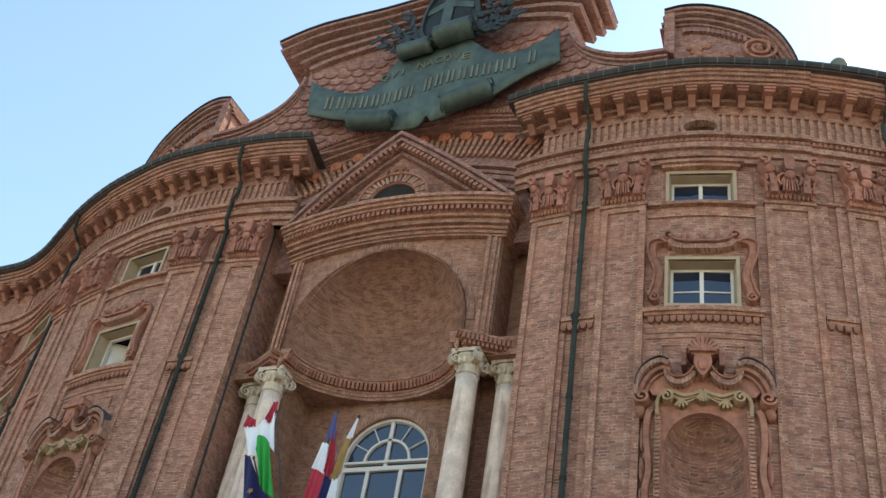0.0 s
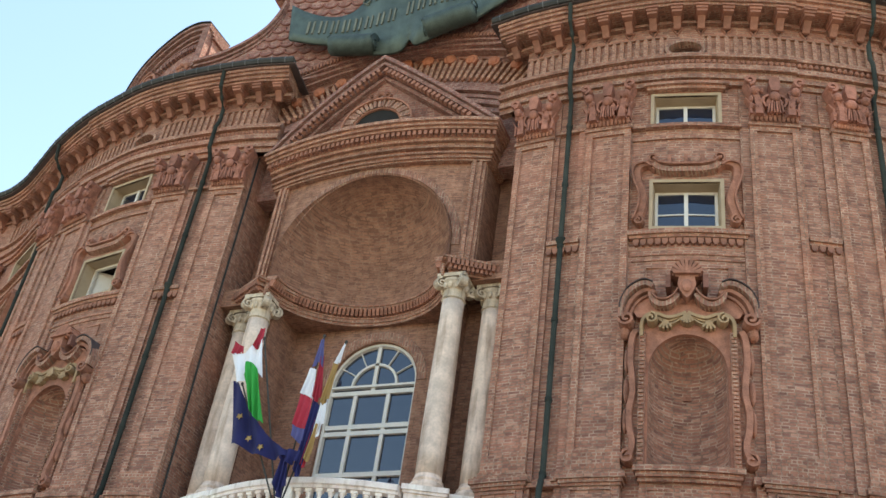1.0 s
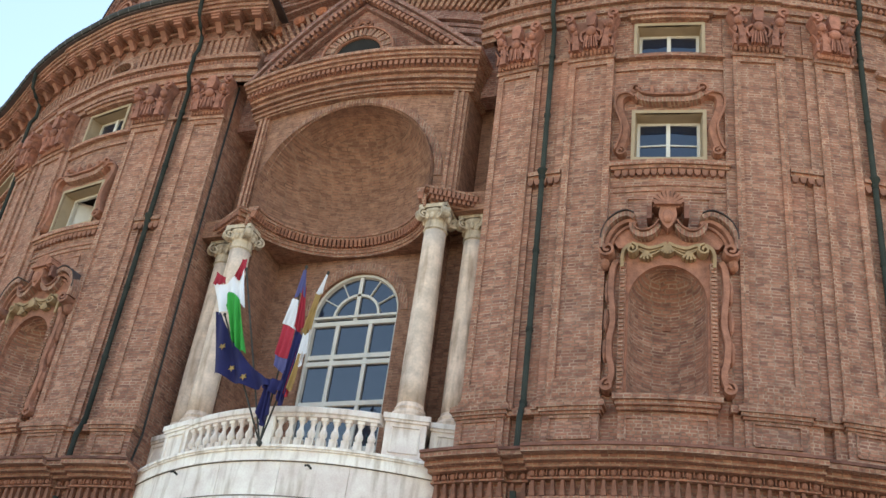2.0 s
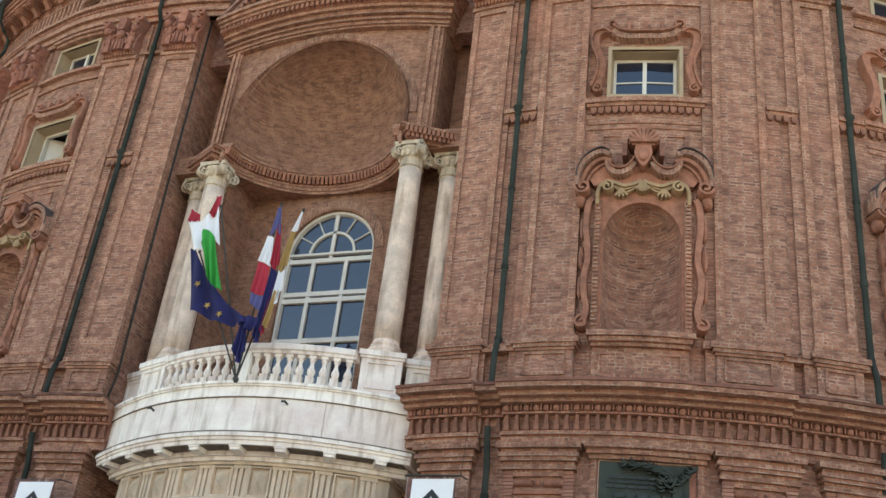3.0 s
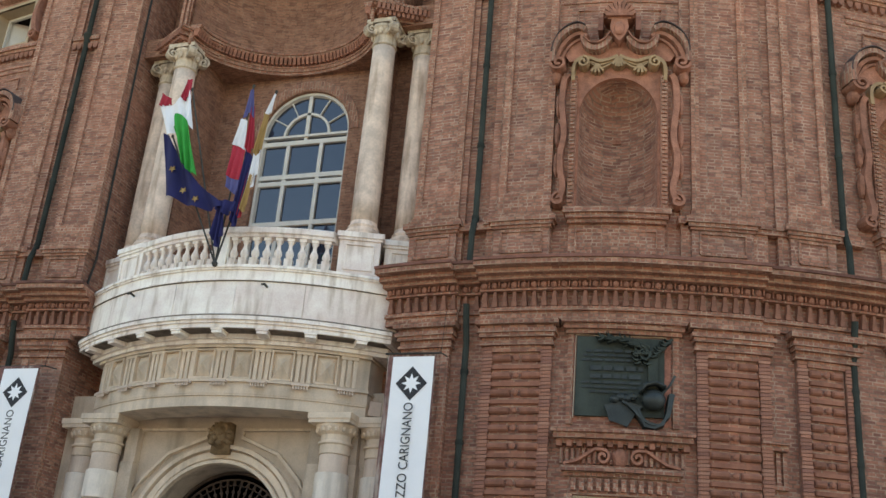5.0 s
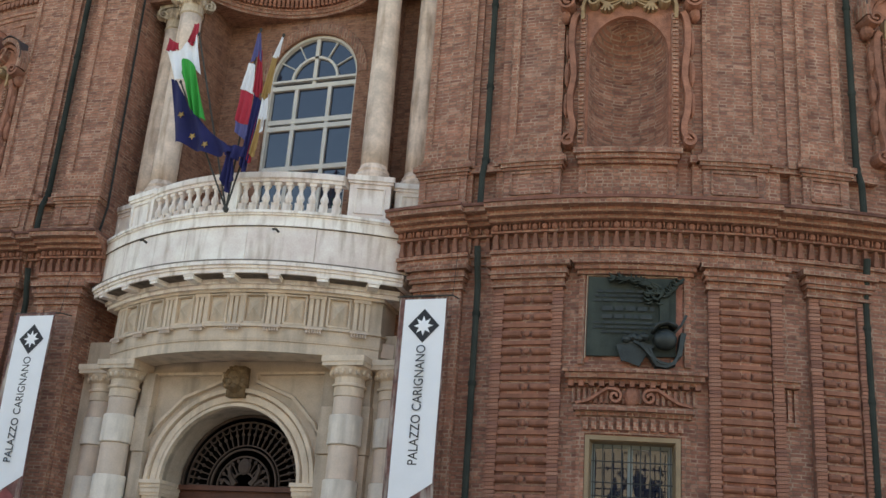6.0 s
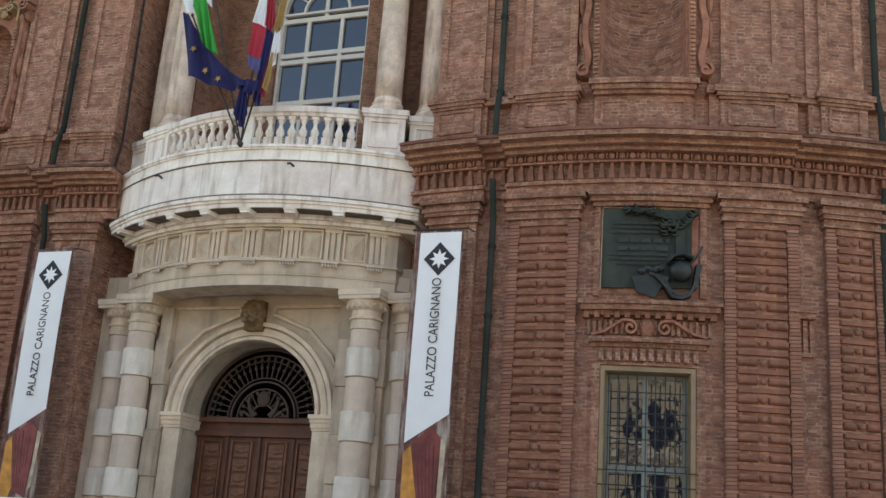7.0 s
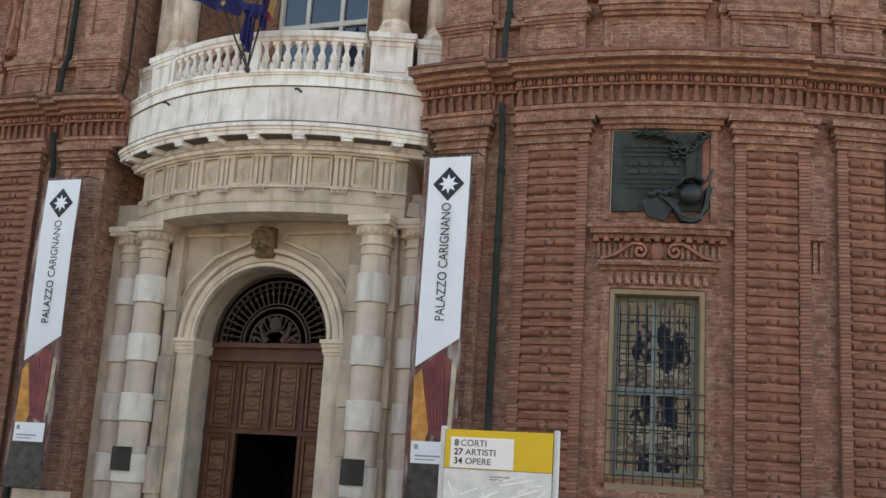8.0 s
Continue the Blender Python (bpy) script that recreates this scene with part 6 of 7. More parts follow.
# ---- downpipes ----
def downpipe(s, u, top=24.5):
    t = thing("downpipe", (*facade(s * u, 0.1), 0), "green-painted round metal downpipe on brackets", "downpipe", "downpipes")
    bm = B()
    W = lambda d, z: (*facade(s * u, d), z)
    tube(bm, [W(0.8, 24.3), W(0.76, 24.0), W(0.72, 23.7), W(0.5, 23.4), W(0.28, 23.15), W(0.26, 22.7), W(0.36, 22.4), W(0.34, 21.6), W(0.14, 21.3), W(0.13, 20.5)], 0.06, 10)
    tube(bm, [W(0.13, 20.5), W(0.13, 10.9), W(0.28, 10.5), W(0.3, 9.62)], 0.066, 10)
    tube(bm, [W(0.3, 8.95), W(0.24, 8.6), W(0.14, 8.2), W(0.14, 0.1)], 0.066, 10)
    part("pipe", bm, COPPER, t)
    for z in (20.4, 18.5, 16.62, 14.6, 12.6, 10.9, 7.6, 6.2, 4.0, 2.0):
        bm = lathe(B(), [(0.078, -0.05), (0.084, 0.0), (0.078, 0.05)], (*facade(s * u, 0.13), z), 12)
        if z == 16.62:
            lathe(bm, [(0.07, 0.05), (0.13, 0.2), (0.12, 0.24)], (*facade(s * u, 0.13), z), 12)
        part("collar", bm, COPPER, t)


x, y = facade(-RECESS, 0)
bm = B()
tube(bm, [(x + 0.04, 0.72, 21.5), (x + 0.04, 0.7, 16.0), (x + 0.05, 0.72, 12.5), (x + 0.08, 0.7, 10.6), (x + 0.05, 0.62, 10.0), (x + 0.06, 0.6, 8.6)], 0.028, 6)
tagged(part("wall_cable", bm, LEAD, smooth=True), "black cable down the side of the brick recess", "cable")
for s in SIDES:
    downpipe(s, 5.42)
    downpipe(s, 12.92)

# ---- the crowning gable ----
LOW = 0.4
GP = lambda x, d, z: (*facade(x, d - 0.15), z - LOW)
gable = thing("gable", (0, 0.6, 24.5), "curved brick gable with volutes over the top cornice", "gable")


NECK = smooth_line([(4.45, 28.7), (4.5, 28.1), (4.85, 27.3), (5.5, 26.72), (6.4, 26.35), (7.3, 26.3)])
VOL = smooth_line([(7.4, 28.1), (8.05, 28.25), (8.9, 28.15), (9.85, 27.8), (10.6, 27.15), (11.05, 26.1), (11.2, 24.6)])
VOL_EAST = smooth_line([(7.4, 28.1), (8.05, 28.2), (8.9, 28.1), (9.85, 27.75), (10.6, 27.05), (11.05, 25.95), (11.2, 24.6)])
VOLS = {-1: VOL, 1: VOL_EAST}
bm = B()
# solid wall, cut into upright strips so that it follows the plan
for s in SIDES:
    xs = span(0.0, 4.45, 0.5)
    foot = lambda x: 25.3 - 0.045 * x * x if x < 3.75 else 24.45
    top_z = lambda x: 30.7 - 0.058 * x * x
    strips = [(x, top_z(x)) for x in xs] + NECK + VOLS[s]
    last = None
    for x, z in strips:
        if last and x > last[0] + 1e-4:
            a = [bm.verts.new(GP(s * q, d, zz)) for q, zz in ((last[0], foot(last[0])), (last[0], last[1]), (x, z), (x, foot(x))) for d in (-0.9, 0.12 if x <= 7.35 else -0.12)]
            for f in ((0, 2, 3, 1), (2, 4, 5, 3), (4, 6, 7, 5), (0, 1, 7, 6), (0, 6, 4, 2), (1, 3, 5, 7)):
                bm.faces.new([a[i] for i in f])
        last = (x, z)
bmesh.ops.remove_doubles(bm, verts=bm.verts, dist=0.001)
part("gable_wall", bm, BRICK_RED, gable)
bm = B()
for s in SIDES:
    for off, w, d in ((0.0, 0.16, 0.3), (0.16, 0.12, 0.22), (0.3, 0.14, 0.16)):
        bm = B()
        ribbon(bm, [(s * (x), z - off) for x, z in NECK[3:]] + [(s * 7.5, 26.3 - off)], w, -0.1, d, GP)
        part("neck_moulding", bm, BRICK_RED, gable)
leaf = random.Random(21)
for s in SIDES:
    bm = B()
    for off, w, d in ((0.02, 0.14, 0.2), (0.16, 0.14, 0.13), (0.32, 0.14, 0.03), (0.48, 0.1, -0.04)):
        ribbon(bm, [(s * (x - off * 0.35), z - off) for x, z in VOLS[s]], w, -0.9, d, GP)
    vol = part("volute", bm, BRICK_RED, gable)
    bm = B()
    ribbon(bm, spiral(s * 10.1, 26.6, 0.52, 0.1, math.pi / 2, -s * 2.1, 40), 0.12, -0.15, 0.06, GP)
    blob(bm, (s * 10.1, -0.05, 26.6), (0.12, 0.14, 0.12), GP, 8)
    part("spiral", bm, TERRA, vol)
    bm = B()
    for i in range(13):
        q = i / 12.0
        x, z = 8.0 + 1.75 * q, 27.42 - 0.42 * q * q
        slab(bm, [(s * (x - 0.045), z - 0.09), (s * (x + 0.045), z - 0.09), (s * (x + 0.045), z + 0.09), (s * (x - 0.045), z + 0.09)], -0.2, 0.02, GP)
    part("dentil_row", bm, BRICK_RED, vol)
    bm = B()
    slab(bm, [(s * q[0], q[1]) for q in ((7.4, 28.05), (7.4, 26.4), (7.7, 26.2), (7.7, 28.05))], -0.95, 0.18, GP)
    part("end", bm, BRICK_RED, vol)
    bm = B()
    ribbon(bm, [(s * x, z + 0.09) for x, z in VOLS[s]], 0.05, -0.95, 0.24, GP)
    part("cover", bm, LEAD, vol)
    bm = B()
    for i in range(26):
        x = 8.1 + 1.35 * leaf.random()
        blob(bm, (s * x, -0.1, 25.7 + (1.25 - 0.35 * (x - 8.1)) * leaf.random()), (0.1 + 0.1 * leaf.random(), 0.09, 0.08 + 0.08 * leaf.random()), GP, 6)
    part("foliage_relief", bm, TERRA, vol)
# cap of the gable
bm = B()
CAP = [(x, 31.0 - 0.045 * x * x) for x in span(-5.5, 5.5, 0.5)]
for off, w, d, cut in ((0.0, 0.16, 0.85, 0), (0.18, 0.18, 0.7, 0), (0.38, 0.2, 0.5, 0.35), (0.6, 0.22, 0.38, 0.7), (0.85, 0.26, 0.3, 1.1)):
    bm = B()
    ribbon(bm, [(x * (1 - cut / 5.5), z - off) for x, z in CAP], w, -1.1, d, GP)
    cap = part("cap_moulding", bm, BRICK_RED, gable)
bm = B()
ribbon(bm, [(x * 1.005, z + 0.11) for x, z in CAP], 0.06, -1.15, 0.9, GP)
part("cover", bm, LEAD, cap)
# scales on the gable's field
bm = B()
ribbon(bm, [(0.22 * math.cos(math.pi + math.pi * i / 8), 0.2 * math.sin(math.pi + math.pi * i / 8)) for i in range(9)], 0.07, 0.0, 0.05, lambda x, d, z: (x, -d, z))
SCALE = mesh_of("scale", bm, SCALE_BRICK)
for j in range(15):
    z = 25.2 + j * 0.34
    for i in range(27):
        u = -5.85 + i * 0.45 + 0.225 * (j % 2)
        lim = 4.3 if z > 27.6 else 4.3 + (27.6 - z) * 0.75
        if abs(u) < lim and z > 24.7 and z < 29.5 - 0.05 * u * u:
            if z < 26.0 and abs(u) < 3.6 and z < 25.75 - 0.045 * u * u:
                continue
            piece("scale", SCALE, gable, frame_at(u, -0.035, z - LOW))

# ---- the bronze tablet on the gable ----
TB = lambda x, d, z: (x, 0.4 - 0.07 * abs(x) - d - 0.12 * math.sin(x * 1.1 + 0.6) + 0.1, z - LOW)
tablet = thing("bronze_tablet", (0, 0.3, 25.0), "green bronze scroll tablet with raised letters under a crest", "tablet")
bm = B()
top = [(-3.95, 27.65), (-3.3, 27.25), (-2.5, 27.0), (-1.9, 27.1), (-1.5, 27.6), (-1.2, 28.2), (-0.6, 28.6), (0.5, 28.7), (1.3, 28.4), (1.9, 27.8), (2.4, 27.45), (3.0, 27.4), (3.7, 27.65), (4.25, 28.05)]
low = [(4.4, 26.5), (3.5, 26.3), (2.9, 25.95), (2.2, 25.45), (1.3, 25.15), (0.6, 24.95), (0.35, 25.25), (0.1, 24.9), (-0.6, 24.95), (-1.5, 25.3), (-2.3, 25.75), (-3.0, 25.9), (-3.75, 26.1)]
up_, lo_ = smooth_line(top, 4), smooth_line(low[::-1], 4)
k = 50


def along_line(line, f):
    i = min(int(f * (len(line) - 1)), len(line) - 2)
    t = f * (len(line) - 1) - i
    return (line[i][0] * (1 - t) + line[i + 1][0] * t, line[i][1] * (1 - t) + line[i + 1][1] * t)


va = []
for i in range(k + 1):
    a, b = along_line(lo_, i / k), along_line(up_, i / k)
    va.append([[bm.verts.new(TB(a[0] + (b[0] - a[0]) * j / 4, d, a[1] + (b[1] - a[1]) * j / 4)) for j in range(5)] for d in (0.0, 0.1)])
for p, q in zip(va, va[1:]):
    for d in (0, 1):
        for j in range(4):
            bm.faces.new((p[d][j], q[d][j], q[d][j + 1], p[d][j + 1]))
    for j in (0, 4):
        bm.faces.new((p[0][j], q[0][j], q[1][j], p[1][j]))
for p in (va[0], va[-1]):
    for j in range(4):
        bm.faces.new((p[0][j], p[0][j + 1], p[1][j + 1], p[1][j]))
part("sheet", bm, BRONZE, tablet, smooth=True)


def roll_of(x0, z0, x1, z1, r, d):
    bm = B()
    tube(bm, [TB(x0 + (x1 - x0) * i / 6, d, z0 + (z1 - z0) * i / 6) for i in range(7)], r, 14)
    for (x, z), m in (((x0, z0), -1), ((x1, z1), 1)):
        c = Vector(TB(x, d, z))
        pts = [c + Vector((m * 0.02, -rr * math.cos(a), rr * math.sin(a))) for rr, a in [(r * (1 - i / 30), i * 0.42) for i in range(26)]]
        tube(bm, pts, 0.022, 5)
    return part("roll", bm, BRONZE, tablet, smooth=True)


roll_of(-2.2, 25.6, -0.75, 25.3, 0.33, 0.2)
roll_of(0.95, 25.35, 2.4, 25.75, 0.33, 0.2)
roll_of(-0.98, 28.3, 0.1, 28.35, 0.27, 0.35)
roll_of(0.3, 28.52, 1.5, 28.62, 0.37, 0.35)


def write(name, text, size, m, mat, parent, depth=0.004, width=None):
    cu = bpy.data.curves.new(name, "FONT")
    cu.body, cu.size, cu.extrude, cu.align_x = text, size, depth, "CENTER"
    tmp = bpy.data.objects.new(name, cu)
    me = bpy.data.meshes.new_from_object(tmp)
    bpy.data.objects.remove(tmp)
    me.name = name
    co = [v.co for v in me.vertices]
    w = max(c.x for c in co) - min(c.x for c in co)
    if width:
        for v in me.vertices:
            v.co.x *= width / w
    me.transform(m)
    me.materials.append(mat)
    ob = new(name, me)
    ob.parent = parent
    ob.matrix_parent_inverse = Matrix() if parent.parent else parent.matrix_basis.inverted()
    return ob


def stand(x, y, z, turn=0.0):
    """Upright lettering that faces the square."""
    return Matrix.Translation((x, y, z)) @ Matrix.Rotation(turn, 4, "Z") @ Matrix.Rotation(math.pi / 2, 4, "X")


# first line can be read; the line below is a row of raised strokes
for i, ch in enumerate("QVI NACQVE"):
    if ch == " ":
        continue
    x = -1.45 + i * 0.31
    z = 27.35 + 0.22 * math.sin((x + 1.5) * 1.0)
    p = TB(x, 0.12, z)
    write("letter", ch, 0.42, stand(*p), BRONZE_LETTER, tablet, 0.02, 0.05 if ch == "I" else 0.26)
bm = B()
x = -3.5
gaps = {8: 0.25, 16: 0.25}
for i in range(18):
    x += 0.385 + (gaps.get(i, 0) * 0.9)
    if x > 3.85:
        break
    z = 26.62 + 0.05 * x + 0.08 * math.sin(x * 1.4)
    z = z + 0.35 * max(0, x - 2) * 0.5
    bm = B()
    bar(bm, TB, x - 0.12, x - 0.05, z - 0.27, z + 0.27, 0.09, 0.14)
    bar(bm, TB, x + 0.05, x + 0.11, z - 0.27, z + 0.27, 0.09, 0.14)
    part("raised_stroke", bm, BRONZE_LETTER, tablet)

# crest over the tablet: shield with cross, leaves round it
crest = thing("bronze_crest", (0.2, 0.2, 28.6), "dark bronze shield with a cross between leafy branches", "crest")
bm = B()
CX = 0.52
out = [(CX + 0.95 * math.sin(a) * (1 - 0.12 * math.cos(a)), 29.75 + 1.45 * math.cos(a)) for a in [2 * math.pi * i / 28 for i in range(28)]]
CB = lambda x, d, z: (x, 0.35 - d - 0.35 * math.cos((x - CX) * 1.4) + 0.1, z - LOW)
slab(bm, out, 0.0, 0.12, CB)
part("shield", bm, BRONZE_DARK, crest)
bm = B()
ribbon(bm, out + [out[0]], 0.2, 0.0, 0.24, CB)
part("rim", bm, BRONZE_DARK, crest)
bm = B()
bar(bm, CB, CX - 0.17, CX + 0.17, 28.4, 31.1, 0.1, 0.18)
bar(bm, CB, CX - 0.8, CX - 0.17, 29.9, 30.2, 0.1, 0.18)
bar(bm, CB, CX + 0.17, CX + 0.8, 29.9, 30.2, 0.1, 0.18)
part("cross", bm, BRONZE, crest)
bm = B()
for i in range(34):
    x = CX - 0.7 + 1.4 * i / 33
    if abs(x - CX) > 0.2:
        h = 1.2 * math.sqrt(max(0, 1 - ((x - CX) / 0.95) ** 2))
        bar(bm, CB, x - 0.012, x + 0.012, 29.75 - h, 29.75 + h, 0.11, 0.135)
part("ribs", bm, BRONZE_DARK, crest)
rng = random.Random(5)
for s in SIDES:
    bm = B()
    tube(bm, [(CX + s * (0.8 + 0.26 * i), 0.2, 28.5 - LOW + 0.3 * i) for i in range(7)], 0.04, 6)
    for k_ in range(3):
        tip = (CX + s * (1.5 + 0.45 * k_), 30.3 - 0.55 * k_)
        for i in range(22):
            f = (i + 1) / 22
            x, z = CX + s * 0.9 + (tip[0] - CX - s * 0.9) * f, 28.6 + (tip[1] - 28.6) * f - 0.25 * math.sin(3.1 * f)
            if abs(x - CX) < 0.85:
                continue
            a = math.atan2(tip[1] - 28.6, tip[0] - CX - s * 0.9) + (0.75 if i % 2 else -0.75) + rng.uniform(-0.3, 0.3)
            L = rng.uniform(0.24, 0.36)
            d = rng.uniform(0.0, 0.18)
            ribbon(bm, [(x + L * q * math.cos(a + 0.3 * q), z + L * q * math.sin(a + 0.3 * q)) for q in (0, 0.35, 0.7, 1)], 0.15, d, d + 0.035, lambda x, d, z: (x, 0.25 - d, z - LOW), lambda q: 0.3 + 0.9 * math.sin(math.pi * min(1, q * 0.9 + 0.08)))
    part("branch", bm, BRONZE_DARK, crest)

# ---- bronze memorial plaque over the barred window ----
put = on_wall(1, 8.58)
plq = thing("memorial_plaque", put(0, 0.05, 6.7), "green bronze memorial plaque with raised helmet, cloth and laurel branch", "plaque")
bm = B()
slab(bm, [(-0.9, 6.75), (0.85, 6.78), (0.86, 8.3), (-0.88, 8.31)], 0.02, 0.09, put)
part("sheet", bm, PLAQUE_BRONZE, plq)
bm = B()
bar(bm, put, -0.97, 0.98, 6.64, 8.36, -0.01, 0.012)
part("bed", bm, TERRA_RED, plq, "red-painted wall patch")
bm = B()
ribbon(bm, [(-0.93, 6.72), (-0.91, 8.35), (0.9, 8.35)], 0.022, 0.0, 0.05, put)
part("edge", bm, STONE, plq)
rng = random.Random(3)
for z, w0, w1, h in ((8.02, -0.7, 0.2, 0.05), (7.93, -0.75, 0.3, 0.045), (7.84, -0.78, 0.35, 0.045), (7.68, -0.6, 0.5, 0.09), (7.52, -0.6, 0.45, 0.08), (7.4, -0.78, 0.5, 0.045), (7.31, -0.78, 0.45, 0.045), (7.22, -0.6, 0.1, 0.045)):
    x = w0
    bm = B()
    while x < w1:
        w = rng.uniform(0.08, 0.24)
        bar(bm, put, x, min(x + w, w1 + 0.05), z - h / 2, z + h / 2, 0.086, 0.094)
        x += w + 0.05
    part("text_line", bm, BRONZE_DARK, plq)
bm = B()
blob(bm, (0.64, 0.18, 7.08), (0.22, 0.17, 0.2), put, 14)
ribbon(bm, [(0.4, 7.2), (0.5, 7.34), (0.68, 7.38), (0.85, 7.3)], 0.06, 0.1, 0.36, put)
part("helmet", bm, BRONZE_DARK, plq, smooth=True)
for i in range(6):
    o = i * 0.06
    bm = B()
    ribbon(bm, [(0.05 + o, 7.02 - o * 0.4), (0.3 + o * 0.6, 6.86 - o), (0.5 + o * 0.5, 6.66 - o * 0.4), (0.72 + o * 0.3, 6.58 + o * 0.1), (0.92 - o * 0.1, 6.78 + o * 0.2), (1.0 - o * 0.2, 7.2)], 0.06, 0.05, 0.22 + 0.02 * (i % 3), put)
    part("cloth_fold", bm, BRONZE_DARK, plq)
bm = B()
slab(bm, [(-0.3, 6.95), (0.1, 7.05), (0.45, 6.95), (0.3, 6.78), (0.16, 6.55), (-0.02, 6.68), (-0.2, 6.66)], 0.06, 0.16, put)
part("cloth_end", bm, BRONZE_DARK, plq)
bm = B()
bar(bm, put, 0.55, 0.72, 7.3, 7.95, 0.06, 0.16)
tube(bm, [put(0.64, 0.14, 7.9), put(0.55, 0.18, 8.1), put(0.25, 0.2, 8.22), put(-0.4, 0.16, 8.27)], 0.03, 6)
tube(bm, [put(0.66, 0.14, 7.9), put(0.8, 0.18, 8.1), put(0.98, 0.2, 8.28)], 0.03, 6)
branch = part("laurel_branch", bm, PLAQUE_BRONZE, plq)
lf = random.Random(8)
bm = B()
for i in range(120):
    f = lf.random()
    if i % 4:
        x, z = 0.68 - 1.05 * f, 7.95 + 0.34 * math.sin(1.4 * f ** 0.6) - 0.1 * lf.random() * (1 - f)
    else:
        x, z = 0.66 + 0.32 * f, 7.9 + 0.36 * f
    if i % 7 == 0:
        x, z = 0.3 + 0.3 * f, 7.78 + 0.22 * lf.random()
    a = math.pi * lf.uniform(0.7, 1.35)
    L = lf.uniform(0.1, 0.18)
    ribbon(bm, [(x, z), (x + L * 0.5 * math.cos(a), z + L * 0.5 * math.sin(a)), (x + L * math.cos(a - 0.3), z + L * math.sin(a - 0.3))], 0.055, 0.09 + 0.05 * lf.random(), 0.16 + 0.08 * lf.random(), put, lambda w: 1.2 - w)
tagged(part("leaves", bm, PLAQUE_BRONZE, branch), kind="stuff")
bm = B()
tube(bm, [put(0.8, 0.2, 7.2), put(0.93, 0.24, 7.36), put(1.02, 0.24, 7.55)], 0.025, 6)
part("staff", bm, BRONZE_DARK, plq)
bm = B()
for x, z in ((-0.1, 7.06), (0.02, 7.1), (0.14, 7.08), (0.25, 7.12)):
    blob(bm, (x, 0.16, z), (0.1, 0.09, 0.08), put, 7)
part("laurel", bm, BRONZE_DARK, plq)

# ---- two long hanging banners ----
def banner(s, x0, x1, y, z0, z1):
    """x0 is the picture strip's edge, the white sheet lies beside it."""
    w = x1 - x0
    xw = x0 + 0.11
    t = thing("banner", ((x0 + x1) / 2, y, z0), "tall white exhibition banner with a printed picture at its foot", "banner", "facade banners")
    B3 = lambda x, d, z: (x, y - d + 0.03 * math.sin(z * 0.9 + s), z)

    def sheet(nm, mat, outline, d):
        bm = B()
        slab(bm, outline, d, d + 0.006, B3)
        return part(nm, bm, mat, t)

    bm = B()
    rows = []
    for i in range(29):
        z = z0 + (z1 - z0) * i / 28
        rows.append([bm.verts.new(B3(x, d, z)) for x, d in ((x0, 0), (x1, 0), (x1, 0.012), (x0, 0.012))])
    for a, b in zip(rows, rows[1:]):
        for i in range(4):
            bm.faces.new((a[i], a[(i + 1) % 4], b[(i + 1) % 4], b[i]))
    bm.faces.new(rows[0])
    bm.faces.new(rows[-1])
    part("cloth", bm, PRINT_PICTURE, t, "dark printed cloth")
    zc = z0 + 0.5 * (z1 - z0)
    bm = B()
    rows = []
    for i in range(21):
        f = i / 20
        zt = z1 - 0.06
        rows.append([bm.verts.new(B3(xw + (x1 - 0.03 - xw) * q, 0.02, (zc - 0.72 + 0.55 * q) * (1 - f) + zt * f)) for q in (0, 0.5, 1)])
    for a, b in zip(rows, rows[1:]):
        for i in (0, 1):
            bm.faces.new((a[i], a[i + 1], b[i + 1], b[i]))
    ex = bmesh.ops.extrude_face_region(bm, geom=bm.faces[:])
    for v in ex["geom"]:
        if isinstance(v, bmesh.types.BMVert):
            v.co.y += 0.004
    part("white_sheet", bm, WHITE, t)
    cxm = (xw + x1 - 0.03) / 2
    # emblem: a dark lozenge with a white star
    zl = z1 - 0.6
    bm = B()
    slab(bm, [(cxm - 0.32, zl), (cxm, zl - 0.34), (cxm + 0.32, zl), (cxm, zl + 0.34)], 0.024, 0.03, B3)
    em = part("emblem", bm, INK, t)
    bm = B()
    hub = bm.verts.new(B3(cxm, 0.04, zl))
    rim = [bm.verts.new(B3(cxm + q * math.sin(math.pi * i / 8), 0.034, zl + q * math.cos(math.pi * i / 8))) for i, q in enumerate([0.2, 0.1] * 8)]
    for i in range(16):
        bm.faces.new((hub, rim[i], rim[(i + 1) % 16]))
    part("star", bm, WHITE, em)
    # the name runs upward
    zt = z1 - 2.14
    m = Matrix.Translation((cxm + 0.09, y - 0.05, zt)) @ Matrix.Rotation(math.pi / 2, 4, "X") @ Matrix.Rotation(math.pi / 2, 4, "Z")
    write("lettering", "PALAZZO CARIGNANO", 0.265, m, INK, t, 0.003, 2.28)
    sheet("red_print", PRINT_RED, [(xw + 0.16, zc - 0.72), (cxm + 0.1, zc - 0.42), (x1 - 0.16, zc - 0.6), (x1 - 0.2, zc - 1.5), (x1 - 0.22, z0 + 1.35), (xw + 0.36, z0 + 1.5), (xw + 0.3, zc - 1.6)], 0.026)
    for i in range(5):
        f = i / 4
        bm = B()
        ribbon(bm, [(xw + 0.24 + 0.36 * f, zc - 0.75 + 0.12 * (i == 2)), (xw + 0.36 + 0.26 * f, zc - 1.6), (xw + 0.42 + 0.22 * f, z0 + 1.55)], 0.03, 0.033, 0.036, B3)
        part("print_fold", bm, PRINT_FOLD, t)
